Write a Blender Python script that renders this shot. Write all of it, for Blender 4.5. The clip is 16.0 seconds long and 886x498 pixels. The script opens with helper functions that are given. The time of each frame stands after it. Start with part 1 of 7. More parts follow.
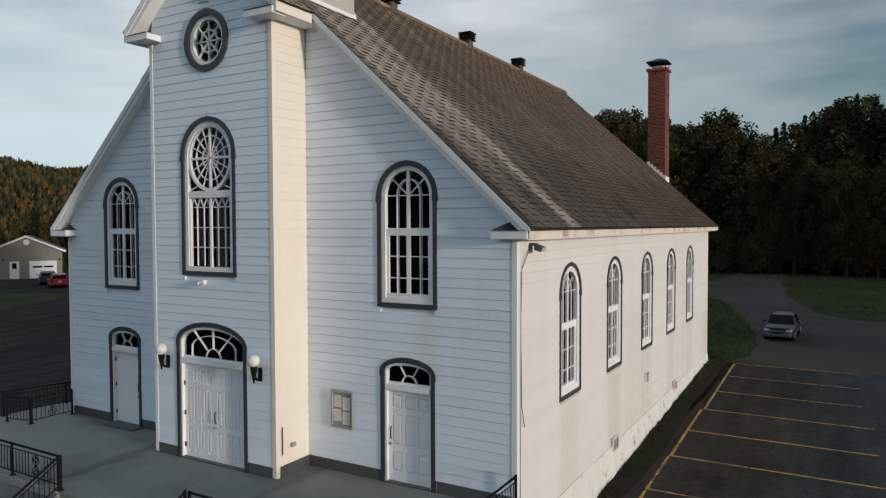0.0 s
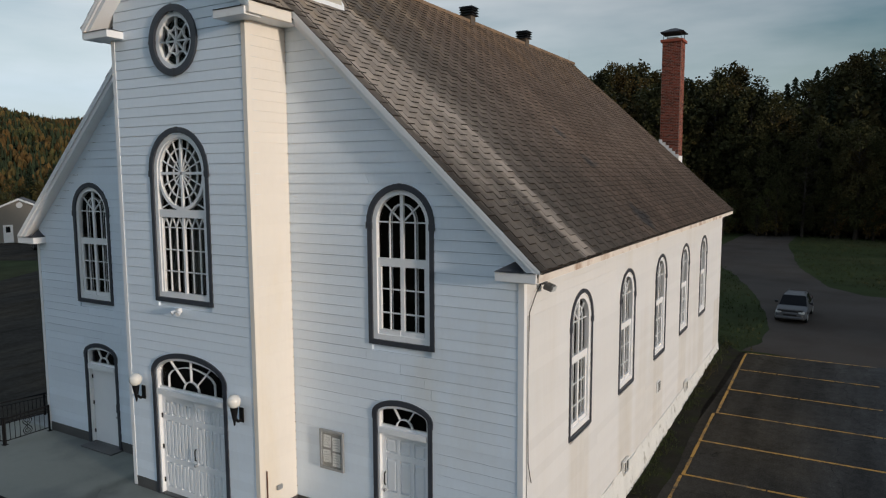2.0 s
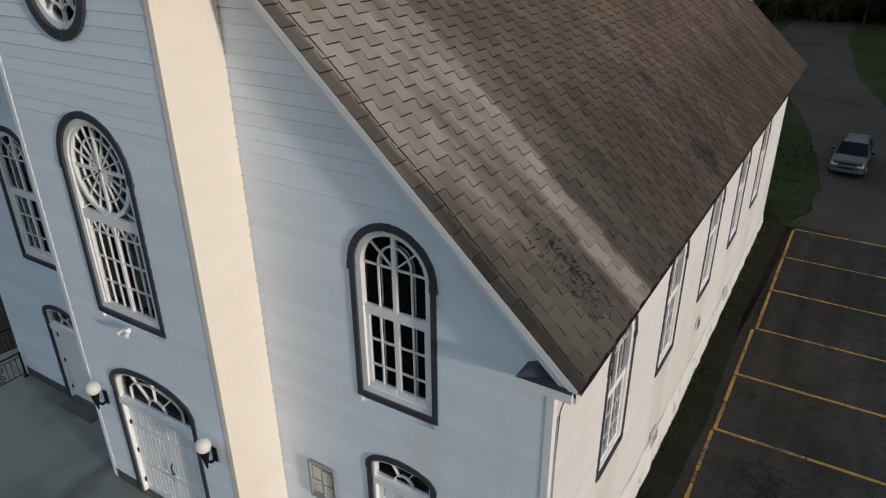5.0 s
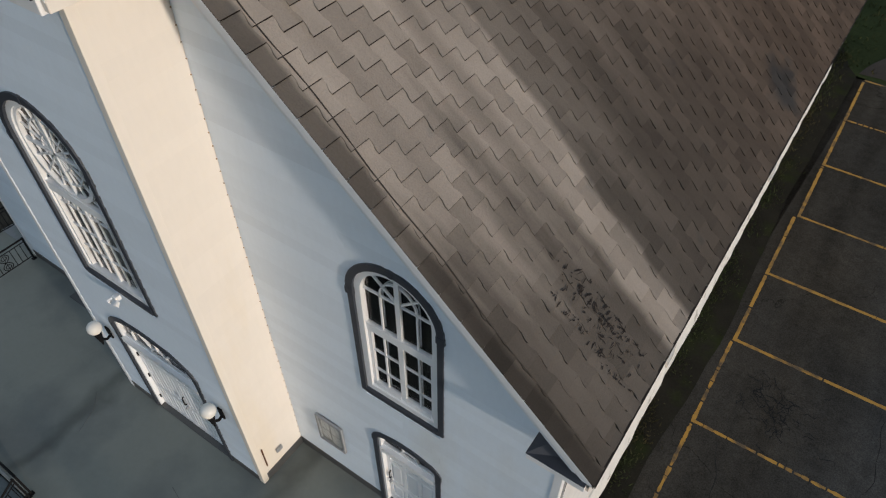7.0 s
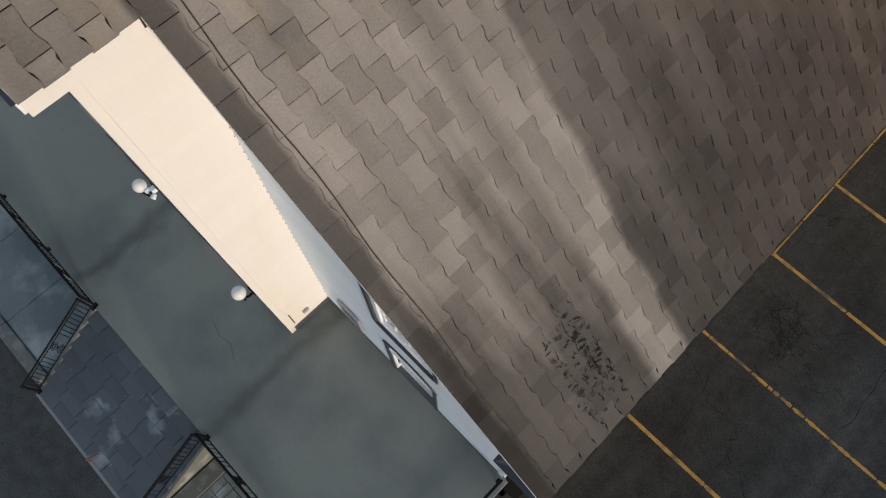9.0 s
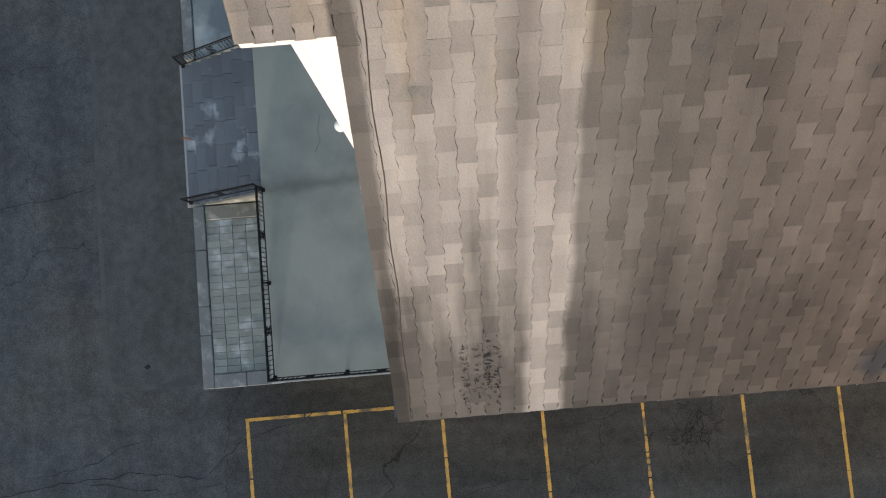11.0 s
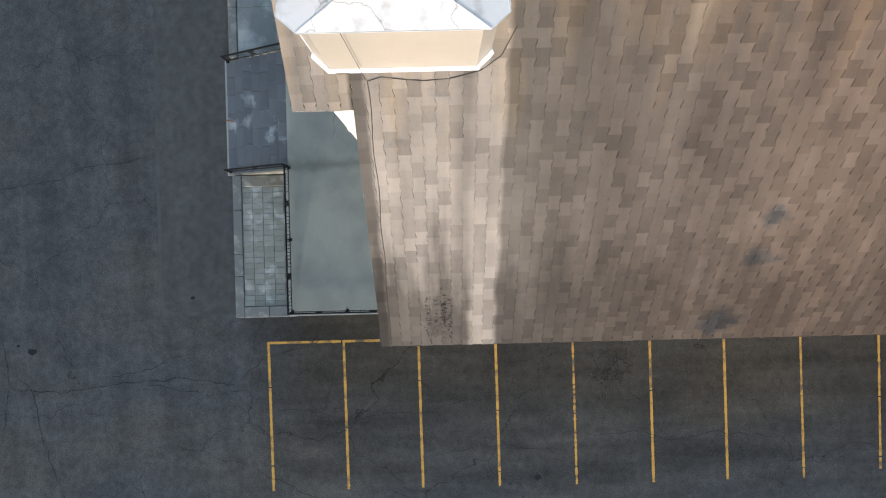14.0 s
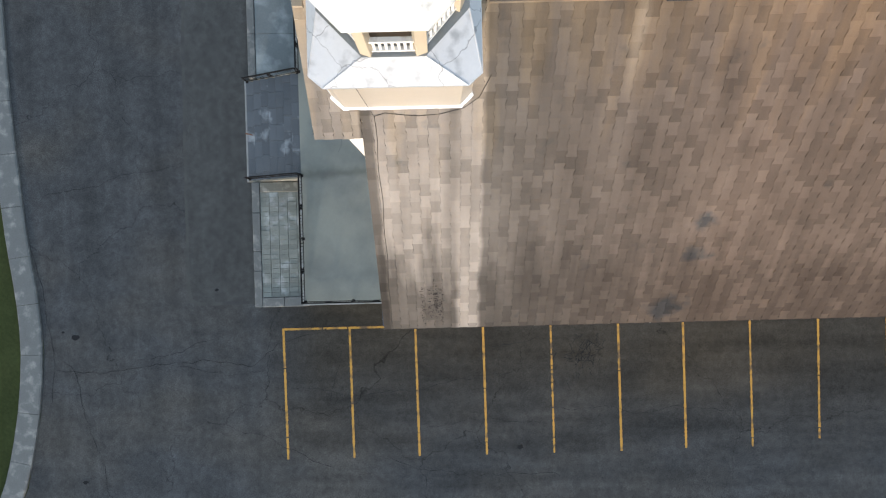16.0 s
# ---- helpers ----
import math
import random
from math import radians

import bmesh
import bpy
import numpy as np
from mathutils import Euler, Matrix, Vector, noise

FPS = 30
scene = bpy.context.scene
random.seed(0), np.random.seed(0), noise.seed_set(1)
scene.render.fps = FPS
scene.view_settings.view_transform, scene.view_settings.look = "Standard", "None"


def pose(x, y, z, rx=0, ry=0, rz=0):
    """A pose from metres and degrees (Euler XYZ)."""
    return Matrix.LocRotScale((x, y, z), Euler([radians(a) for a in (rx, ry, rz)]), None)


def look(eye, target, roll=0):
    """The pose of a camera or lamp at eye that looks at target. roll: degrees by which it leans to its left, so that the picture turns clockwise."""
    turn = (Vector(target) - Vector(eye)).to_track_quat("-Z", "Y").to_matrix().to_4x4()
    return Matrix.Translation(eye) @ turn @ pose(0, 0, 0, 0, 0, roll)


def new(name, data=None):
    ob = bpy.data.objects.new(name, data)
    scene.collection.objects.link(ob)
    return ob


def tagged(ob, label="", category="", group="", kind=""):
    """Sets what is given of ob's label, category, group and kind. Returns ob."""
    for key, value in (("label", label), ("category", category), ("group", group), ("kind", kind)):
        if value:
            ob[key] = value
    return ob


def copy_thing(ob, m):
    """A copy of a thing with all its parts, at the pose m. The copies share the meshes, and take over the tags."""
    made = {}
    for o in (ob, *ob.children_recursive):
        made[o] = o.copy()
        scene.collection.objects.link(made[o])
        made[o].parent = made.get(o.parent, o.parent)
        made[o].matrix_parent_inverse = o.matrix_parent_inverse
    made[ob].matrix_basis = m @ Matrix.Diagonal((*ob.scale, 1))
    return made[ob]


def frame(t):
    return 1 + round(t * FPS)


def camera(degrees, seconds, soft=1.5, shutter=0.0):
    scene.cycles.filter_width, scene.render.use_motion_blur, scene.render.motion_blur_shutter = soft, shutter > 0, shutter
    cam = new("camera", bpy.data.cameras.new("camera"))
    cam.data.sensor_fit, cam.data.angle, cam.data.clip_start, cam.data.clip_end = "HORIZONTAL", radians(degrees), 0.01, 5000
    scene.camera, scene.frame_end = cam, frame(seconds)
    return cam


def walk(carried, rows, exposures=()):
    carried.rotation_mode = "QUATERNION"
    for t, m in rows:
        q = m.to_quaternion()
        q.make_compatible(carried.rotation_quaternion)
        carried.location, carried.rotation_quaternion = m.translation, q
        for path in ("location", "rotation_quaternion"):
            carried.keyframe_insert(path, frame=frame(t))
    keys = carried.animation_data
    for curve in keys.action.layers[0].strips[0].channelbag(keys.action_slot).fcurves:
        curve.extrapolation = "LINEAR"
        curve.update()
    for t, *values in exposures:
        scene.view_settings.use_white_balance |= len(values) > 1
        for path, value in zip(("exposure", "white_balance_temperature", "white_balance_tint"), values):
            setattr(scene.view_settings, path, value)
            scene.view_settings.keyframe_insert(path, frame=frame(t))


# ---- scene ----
# ---- camera ----
cam = camera(65.4, 16.0, soft=1.2)
# seconds, place in metres, turn in degrees
PATH = [
    (0, 12.302, -11.899, 6.874, 88.065, 0.196, 29.936),
    (0.5, 12.198, -11.681, 7.143, 87.514, 0.165, 30.023),
    (1, 12.025, -11.374, 7.462, 86.733, 0.191, 30.026),
    (1.5, 11.812, -10.976, 7.872, 85.533, 0.231, 30.018),
    (2, 11.563, -10.477, 8.358, 83.892, 0.258, 30.066),
    (2.5, 11.263, -9.912, 8.896, 81.881, 0.330, 30.192),
    (3, 10.934, -9.264, 9.496, 79.281, 0.339, 30.365),
    (3.5, 10.592, -8.573, 10.123, 75.930, 0.392, 30.615),
    (4, 10.273, -7.930, 10.690, 72.419, 0.552, 30.853),
    (6.5, 8.373, -4.627, 13.524, 48.95, 0.03, 33.69),
    (7, 7.992, -3.906, 13.957, 43.59, 0.05, 34.57),
    (7.5, 7.596, -3.191, 14.366, 37.69, -0.03, 35.75),
    (8, 7.224, -2.494, 14.779, 31.74, -0.00, 37.10),
    (8.5, 6.887, -1.802, 15.260, 25.82, 0.01, 40.02),
    (9, 6.560, -1.106, 15.822, 19.92, 0.14, 45.24),
    (11.5, 5.163, 0.797, 19.667, 1.80, 0.15, 88.68),
    (12, 5.079, 0.896, 20.534, 0.77, 0.15, 88.66),
    (12.5, 5.002, 0.958, 21.427, 0.04, 0.00, 88.65),
    (13, 4.958, 1.043, 22.311, -0.31, -0.05, 88.60),
    (13.5, 4.915, 1.145, 23.173, -0.58, -0.12, 88.71),
    (14, 4.853, 1.236, 24.056, -0.72, -0.16, 88.65),
    (14.5, 4.792, 1.303, 24.937, -0.89, -0.23, 88.59),
    (15, 4.750, 1.376, 25.815, -1.03, -0.22, 88.61),
    (15.5, 4.722, 1.391, 26.683, -1.06, -0.28, 88.57),
    (16, 4.723, 1.380, 27.359, -1.11, -0.36, 88.60),
]
EXPOSURES = [(0.0, 0.0), (6.5, 0.0), (7.5, 0.1), (9.0, 0.2), (11.5, 1.12), (13.0, 1.22), (16.0, 1.25)]
walk(cam, [(t, pose(x, y, z, rx, ry, rz)) for t, x, y, z, rx, ry, rz in PATH], EXPOSURES)
# ---- world and sun ----
SUN_UP, SUN_OFF = 6.0, 10.5
world = bpy.data.worlds.new("sky")
scene.world = world
world.use_nodes = True
wt = world.node_tree
wt.nodes.clear()
w_out, w_bg = wt.nodes.new("ShaderNodeOutputWorld"), wt.nodes.new("ShaderNodeBackground")
w_sky, w_co = wt.nodes.new("ShaderNodeTexSky"), wt.nodes.new("ShaderNodeTexCoord")
w_map, w_noise = wt.nodes.new("ShaderNodeMapping"), wt.nodes.new("ShaderNodeTexNoise")
w_ramp, w_mix = wt.nodes.new("ShaderNodeValToRGB"), wt.nodes.new("ShaderNodeMix")
w_sky.sky_type, w_sky.sun_disc = "NISHITA", False
w_sky.sun_elevation, w_sky.sun_rotation = radians(SUN_UP), radians(90 + SUN_OFF)
w_sky.air_density, w_sky.dust_density, w_sky.ozone_density = 1.0, 1.0, 2.0
w_map.inputs["Scale"].default_value, w_map.inputs["Location"].default_value = (1.0, 1.0, 4.2), (0.8, 0.35, 0.0)
w_noise.inputs["Scale"].default_value, w_noise.inputs["Detail"].default_value = 1.6, 6.0
w_ramp.color_ramp.elements[0].position, w_ramp.color_ramp.elements[1].position = 0.32, 0.68
w_mix.data_type = "RGBA"
w_sep, w_veil = wt.nodes.new("ShaderNodeSeparateXYZ"), wt.nodes.new("ShaderNodeValToRGB")
for k, (z, c) in enumerate([(0.0, (0.70, 0.80, 0.865)), (0.11, (0.66, 0.79, 0.88)), (0.25, (0.98, 1.0, 1.02)), (0.55, (0.77, 0.91, 1.07))]):
    el = w_veil.color_ramp.elements[k] if k < 2 else w_veil.color_ramp.elements.new(z)
    el.position, el.color = z, (*c, 1)
w_gain = wt.nodes.new("ShaderNodeVectorMath")
w_gain.operation = "SCALE"
# the clouds that face the low sun, to the west, are the brightest
w_west = wt.nodes.new("ShaderNodeMapRange")
w_west.interpolation_type = "SMOOTHSTEP"
w_west.inputs["From Min"].default_value, w_west.inputs["From Max"].default_value = -0.85, -0.15
w_west.inputs["To Min"].default_value, w_west.inputs["To Max"].default_value = 6.8, 5.0
wt.links.new(w_co.outputs["Generated"], w_sep.inputs["Vector"])
wt.links.new(w_sep.outputs["X"], w_west.inputs["Value"])
wt.links.new(w_west.outputs["Result"], w_gain.inputs["Scale"])
wt.links.new(w_sep.outputs["Z"], w_veil.inputs["Fac"])
wt.links.new(w_veil.outputs["Color"], w_gain.inputs[0])
wt.links.new(w_gain.outputs["Vector"], w_mix.inputs["B"])
wt.links.new(w_co.outputs["Generated"], w_map.inputs["Vector"])
wt.links.new(w_map.outputs["Vector"], w_noise.inputs["Vector"])
wt.links.new(w_noise.outputs["Fac"], w_ramp.inputs["Fac"])
wt.links.new(w_ramp.outputs["Color"], w_mix.inputs["Factor"])
wt.links.new(w_sky.outputs["Color"], w_mix.inputs["A"])
wt.links.new(w_mix.outputs["Result"], w_bg.inputs["Color"])
wt.links.new(w_bg.outputs["Background"], w_out.inputs["Surface"])
w_bg.inputs["Strength"].default_value = 0.135
sun = new("sun", bpy.data.lights.new("sun", "SUN"))
sun.data.energy, sun.data.angle, sun.data.color = 2.1, radians(3.0), (1.0, 0.875, 0.755)
su, so = radians(SUN_UP), radians(SUN_OFF)
sun.matrix_world = look((60 * math.cos(su) * math.cos(so), -60 * math.cos(su) * math.sin(so), 60 * math.sin(su)), (0, 0, 0))

# ---- materials ----
def mat(name, base, rough=0.6, metal=0.0, var=0.2, scale=1.5, fine=30.0, bump=0.15, island=0.0, rand=0.0,
        tint=None, tint_at=0.62, tint_scale=0.8, stretch=(1, 1, 1), spec=0.5):
    """Principled surface; colour varies at two scales, with optional blotches of a second colour and piece-to-piece shifts."""
    m = bpy.data.materials.new(name)
    m.use_nodes = True
    nt = m.node_tree
    nodes, links = nt.nodes, nt.links
    bsdf = nodes["Principled BSDF"]
    geo, mp = nodes.new("ShaderNodeNewGeometry"), nodes.new("ShaderNodeMapping")
    mp.inputs["Scale"].default_value = stretch
    links.new(geo.outputs["Position"], mp.inputs["Vector"])
    big, small = nodes.new("ShaderNodeTexNoise"), nodes.new("ShaderNodeTexNoise")
    big.inputs["Scale"].default_value, big.inputs["Detail"].default_value = scale, 5
    small.inputs["Scale"].default_value, small.inputs["Detail"].default_value = fine, 3
    for n in (big, small):
        links.new(mp.outputs["Vector"], n.inputs["Vector"])

    def math_node(op, a, b):
        n = nodes.new("ShaderNodeMath")
        n.operation = op
        for k, v in enumerate((a, b)):
            if isinstance(v, (int, float)):
                n.inputs[k].default_value = v
            else:
                links.new(v, n.inputs[k])
        return n.outputs[0]

    total = math_node("ADD", math_node("MULTIPLY", big.outputs["Fac"], 0.6), math_node("MULTIPLY", small.outputs["Fac"], 0.4))
    total = math_node("MULTIPLY", math_node("SUBTRACT", total, 0.5), 3.2 * var)
    if island:
        total = math_node("ADD", total, math_node("MULTIPLY", math_node("SUBTRACT", geo.outputs["Random Per Island"], 0.5), 2 * island))
    if rand:
        info = nodes.new("ShaderNodeObjectInfo")
        total = math_node("ADD", total, math_node("MULTIPLY", math_node("SUBTRACT", info.outputs["Random"], 0.5), 2 * rand))
    gain = math_node("ADD", total, 1.0)
    colour = nodes.new("ShaderNodeMix")
    colour.data_type = "RGBA"
    colour.inputs["A"].default_value = (*base, 1)
    colour.inputs["B"].default_value = (*(tint or base), 1)
    colour.inputs["Factor"].default_value = 0
    if tint:
        t_noise, t_ramp = nodes.new("ShaderNodeTexNoise"), nodes.new("ShaderNodeValToRGB")
        t_noise.inputs["Scale"].default_value, t_noise.inputs["Detail"].default_value = tint_scale, 6
        links.new(mp.outputs["Vector"], t_noise.inputs["Vector"])
        t_ramp.color_ramp.elements[0].position, t_ramp.color_ramp.elements[1].position = tint_at - 0.09, tint_at + 0.09
        links.new(t_noise.outputs["Fac"], t_ramp.inputs["Fac"])
        links.new(t_ramp.outputs["Color"], colour.inputs["Factor"])
    scaled = nodes.new("ShaderNodeVectorMath")
    scaled.operation = "SCALE"
    links.new(colour.outputs["Result"], scaled.inputs[0])
    links.new(gain, scaled.inputs["Scale"])
    links.new(scaled.outputs["Vector"], bsdf.inputs["Base Color"])
    bsdf.inputs["Roughness"].default_value, bsdf.inputs["Metallic"].default_value = rough, metal
    bsdf.inputs["Specular IOR Level"].default_value = spec
    if bump:
        b = nodes.new("ShaderNodeBump")
        b.inputs["Strength"].default_value, b.inputs["Distance"].default_value = bump, 0.02
        links.new(small.outputs["Fac"], b.inputs["Height"])
        links.new(b.outputs["Normal"], bsdf.inputs["Normal"])
    return m


def add_cracks(m, scale, width, depth):
    """Thin dark wandering cracks in a hard surface."""
    nt = m.node_tree
    nodes, links = nt.nodes, nt.links
    bsdf = nodes["Principled BSDF"]
    geo, wob, vo = nodes.new("ShaderNodeNewGeometry"), nodes.new("ShaderNodeTexNoise"), nodes.new("ShaderNodeTexVoronoi")
    wob.inputs["Scale"].default_value, wob.inputs["Detail"].default_value = 0.9, 5
    links.new(geo.outputs["Position"], wob.inputs["Vector"])
    mul = nodes.new("ShaderNodeVectorMath")
    mul.operation = "MULTIPLY_ADD"
    links.new(wob.outputs["Color"], mul.inputs[0])
    mul.inputs[1].default_value = (1.6, 1.6, 0)
    links.new(geo.outputs["Position"], mul.inputs[2])
    vo.feature = "DISTANCE_TO_EDGE"
    vo.inputs["Scale"].default_value = scale
    links.new(mul.outputs["Vector"], vo.inputs["Vector"])
    rng = nodes.new("ShaderNodeMapRange")
    rng.inputs["From Min"].default_value, rng.inputs["From Max"].default_value = 0.0, width
    rng.inputs["To Min"].default_value, rng.inputs["To Max"].default_value = depth, 1.0
    links.new(vo.outputs["Distance"], rng.inputs["Value"])
    sc = nodes.new("ShaderNodeVectorMath")
    sc.operation = "SCALE"
    links.new(bsdf.inputs["Base Color"].links[0].from_socket, sc.inputs[0])
    links.new(rng.outputs["Result"], sc.inputs["Scale"])
    links.new(sc.outputs["Vector"], bsdf.inputs["Base Color"])


# white siding; the blue cast of the shaded front is mixed into its base colour
SIDING = mat("siding_with_shade_blue", (0.765, 0.85, 0.94), 0.55, var=0.05, scale=0.7, fine=14, bump=0.06, rand=0.035, tint=(0.68, 0.69, 0.67), tint_at=0.68, tint_scale=0.35, stretch=(1, 1, 0.35))
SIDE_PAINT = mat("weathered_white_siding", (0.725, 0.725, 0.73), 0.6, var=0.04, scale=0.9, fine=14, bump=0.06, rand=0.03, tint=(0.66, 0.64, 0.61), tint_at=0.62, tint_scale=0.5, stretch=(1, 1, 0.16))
WHITE = mat("white_paint", (0.84, 0.85, 0.865), 0.5, var=0.05, scale=2, fine=25, bump=0.05, tint=(0.70, 0.69, 0.66), tint_at=0.72, tint_scale=1.5)
WORN_WHITE = mat("worn_white_paint", (0.76, 0.75, 0.72), 0.6, var=0.08, scale=2, fine=20, bump=0.1, tint=(0.40, 0.37, 0.33), tint_at=0.68, tint_scale=3.0)
DOOR_WHITE = mat("glossy_white_door_paint", (0.86, 0.88, 0.905), 0.4, var=0.04, scale=2, fine=25, bump=0.04)
FASCIA = mat("rust_stained_white_paint", (0.78, 0.72, 0.66), 0.6, var=0.1, scale=1.5, fine=18, bump=0.1, tint=(0.46, 0.33, 0.25), tint_at=0.60, tint_scale=1.6)
CREAM = mat("cream_paint", (0.50, 0.415, 0.30), 0.55, var=0.06, scale=2, fine=20, bump=0.06)
# white siding again, with the low sun's warmth on the tower put into the colour
TOWER_PAINT = mat("siding_with_sun_warmth", (0.81, 0.755, 0.685), 0.6, var=0.04, scale=0.8, fine=14, bump=0.04, rand=0.012, tint=(0.76, 0.66, 0.50), tint_at=0.66, tint_scale=0.5, stretch=(1, 1, 0.3))
TRIM = mat("dark_grey_trim", (0.040, 0.045, 0.058), 0.5, var=0.15, scale=3, fine=30, bump=0.06)
BASE_DARK = mat("dark_base_paint", (0.085, 0.085, 0.085), 0.6, var=0.2, scale=2, fine=20)
METAL_WHITE = mat("painted_sheet_metal", (0.60, 0.61, 0.63), 0.5, metal=0.0, var=0.08, scale=2, fine=12, bump=0.05, tint=(0.36, 0.37, 0.39), tint_at=0.62, tint_scale=2.6)
FOUNDATION = mat("whitewashed_concrete", (0.70, 0.70, 0.68), 0.85, var=0.15, scale=2, fine=18, bump=0.4, tint=(0.26, 0.25, 0.21), tint_at=0.68, tint_scale=3.2)
PLATFORM = mat("painted_grey_concrete", (0.224, 0.238, 0.216), 0.8, spec=0.15, var=0.08, scale=0.6, fine=12, bump=0.05, tint=(0.165, 0.178, 0.170), tint_at=0.58, tint_scale=0.5)


def drip_line(m):
    """Damp dark stains under the two eaves of the tower, where the roof water drips."""
    nt = m.node_tree
    nodes, links = nt.nodes, nt.links
    bsdf = nodes["Principled BSDF"]
    geo, sep, nz = nodes.new("ShaderNodeNewGeometry"), nodes.new("ShaderNodeSeparateXYZ"), nodes.new("ShaderNodeTexNoise")
    links.new(geo.outputs["Position"], sep.inputs["Vector"])
    links.new(geo.outputs["Position"], nz.inputs["Vector"])
    nz.inputs["Scale"].default_value, nz.inputs["Detail"].default_value = 1.1, 5
    wob = nodes.new("ShaderNodeMath")
    wob.operation = "MULTIPLY_ADD"
    links.new(nz.outputs["Fac"], wob.inputs[0])
    wob.inputs[1].default_value = 0.9
    side = nodes.new("ShaderNodeMath")
    side.operation = "ABSOLUTE"
    links.new(sep.outputs["X"], side.inputs[0])
    links.new(side.outputs[0], wob.inputs[2])
    off, gap = nodes.new("ShaderNodeMath"), nodes.new("ShaderNodeMath")
    off.operation, gap.operation = "SUBTRACT", "ABSOLUTE"
    links.new(wob.outputs[0], off.inputs[0])
    off.inputs[1].default_value = 2.25 + 0.45
    links.new(off.outputs[0], gap.inputs[0])
    dark = nodes.new("ShaderNodeMapRange")
    dark.interpolation_type = "SMOOTHSTEP"
    dark.inputs["From Max"].default_value, dark.inputs["To Min"].default_value = 0.34, 0.66
    links.new(gap.outputs[0], dark.inputs["Value"])
    sc = nodes.new("ShaderNodeVectorMath")
    sc.operation = "SCALE"
    links.new(bsdf.inputs["Base Color"].links[0].from_socket, sc.inputs[0])
    links.new(dark.outputs["Result"], sc.inputs["Scale"])
    links.new(sc.outputs["Vector"], bsdf.inputs["Base Color"])


drip_line(PLATFORM)
CONCRETE = mat("pale_concrete", (0.235, 0.25, 0.255), 0.85, var=0.16, scale=1.5, fine=20, bump=0.25, tint=(0.17, 0.18, 0.16), tint_at=0.6, tint_scale=1.6)
KERB = mat("grey_kerb_stone", (0.125, 0.133, 0.134), 0.85, var=0.2, scale=2.5, fine=20, bump=0.25, tint=(0.22, 0.225, 0.215), tint_at=0.62, tint_scale=2.5)
PAVER = mat("mossy_pavers", (0.185, 0.200, 0.185), 0.85, var=0.2, scale=2.0, fine=16, bump=0.3, rand=0.16, tint=(0.33, 0.35, 0.345), tint_at=0.60, tint_scale=2.4)
TREAD = mat("dark_stair_pavers", (0.082, 0.095, 0.110), 0.7, var=0.15, scale=1.6, fine=18, bump=0.2, rand=0.15, tint=(0.36, 0.40, 0.43), tint_at=0.68, tint_scale=1.3)
ASPHALT = mat("old_asphalt", (0.0545, 0.058, 0.0615), 1.0, var=0.36, scale=1.3, fine=24, bump=0.12, tint=(0.064, 0.064, 0.062), tint_at=0.54, tint_scale=0.22, stretch=(1, 0.6, 1), spec=0.0)
add_cracks(ASPHALT, 0.13, 0.0022, 0.5)
add_cracks(METAL_WHITE, 0.9, 0.012, 0.45)


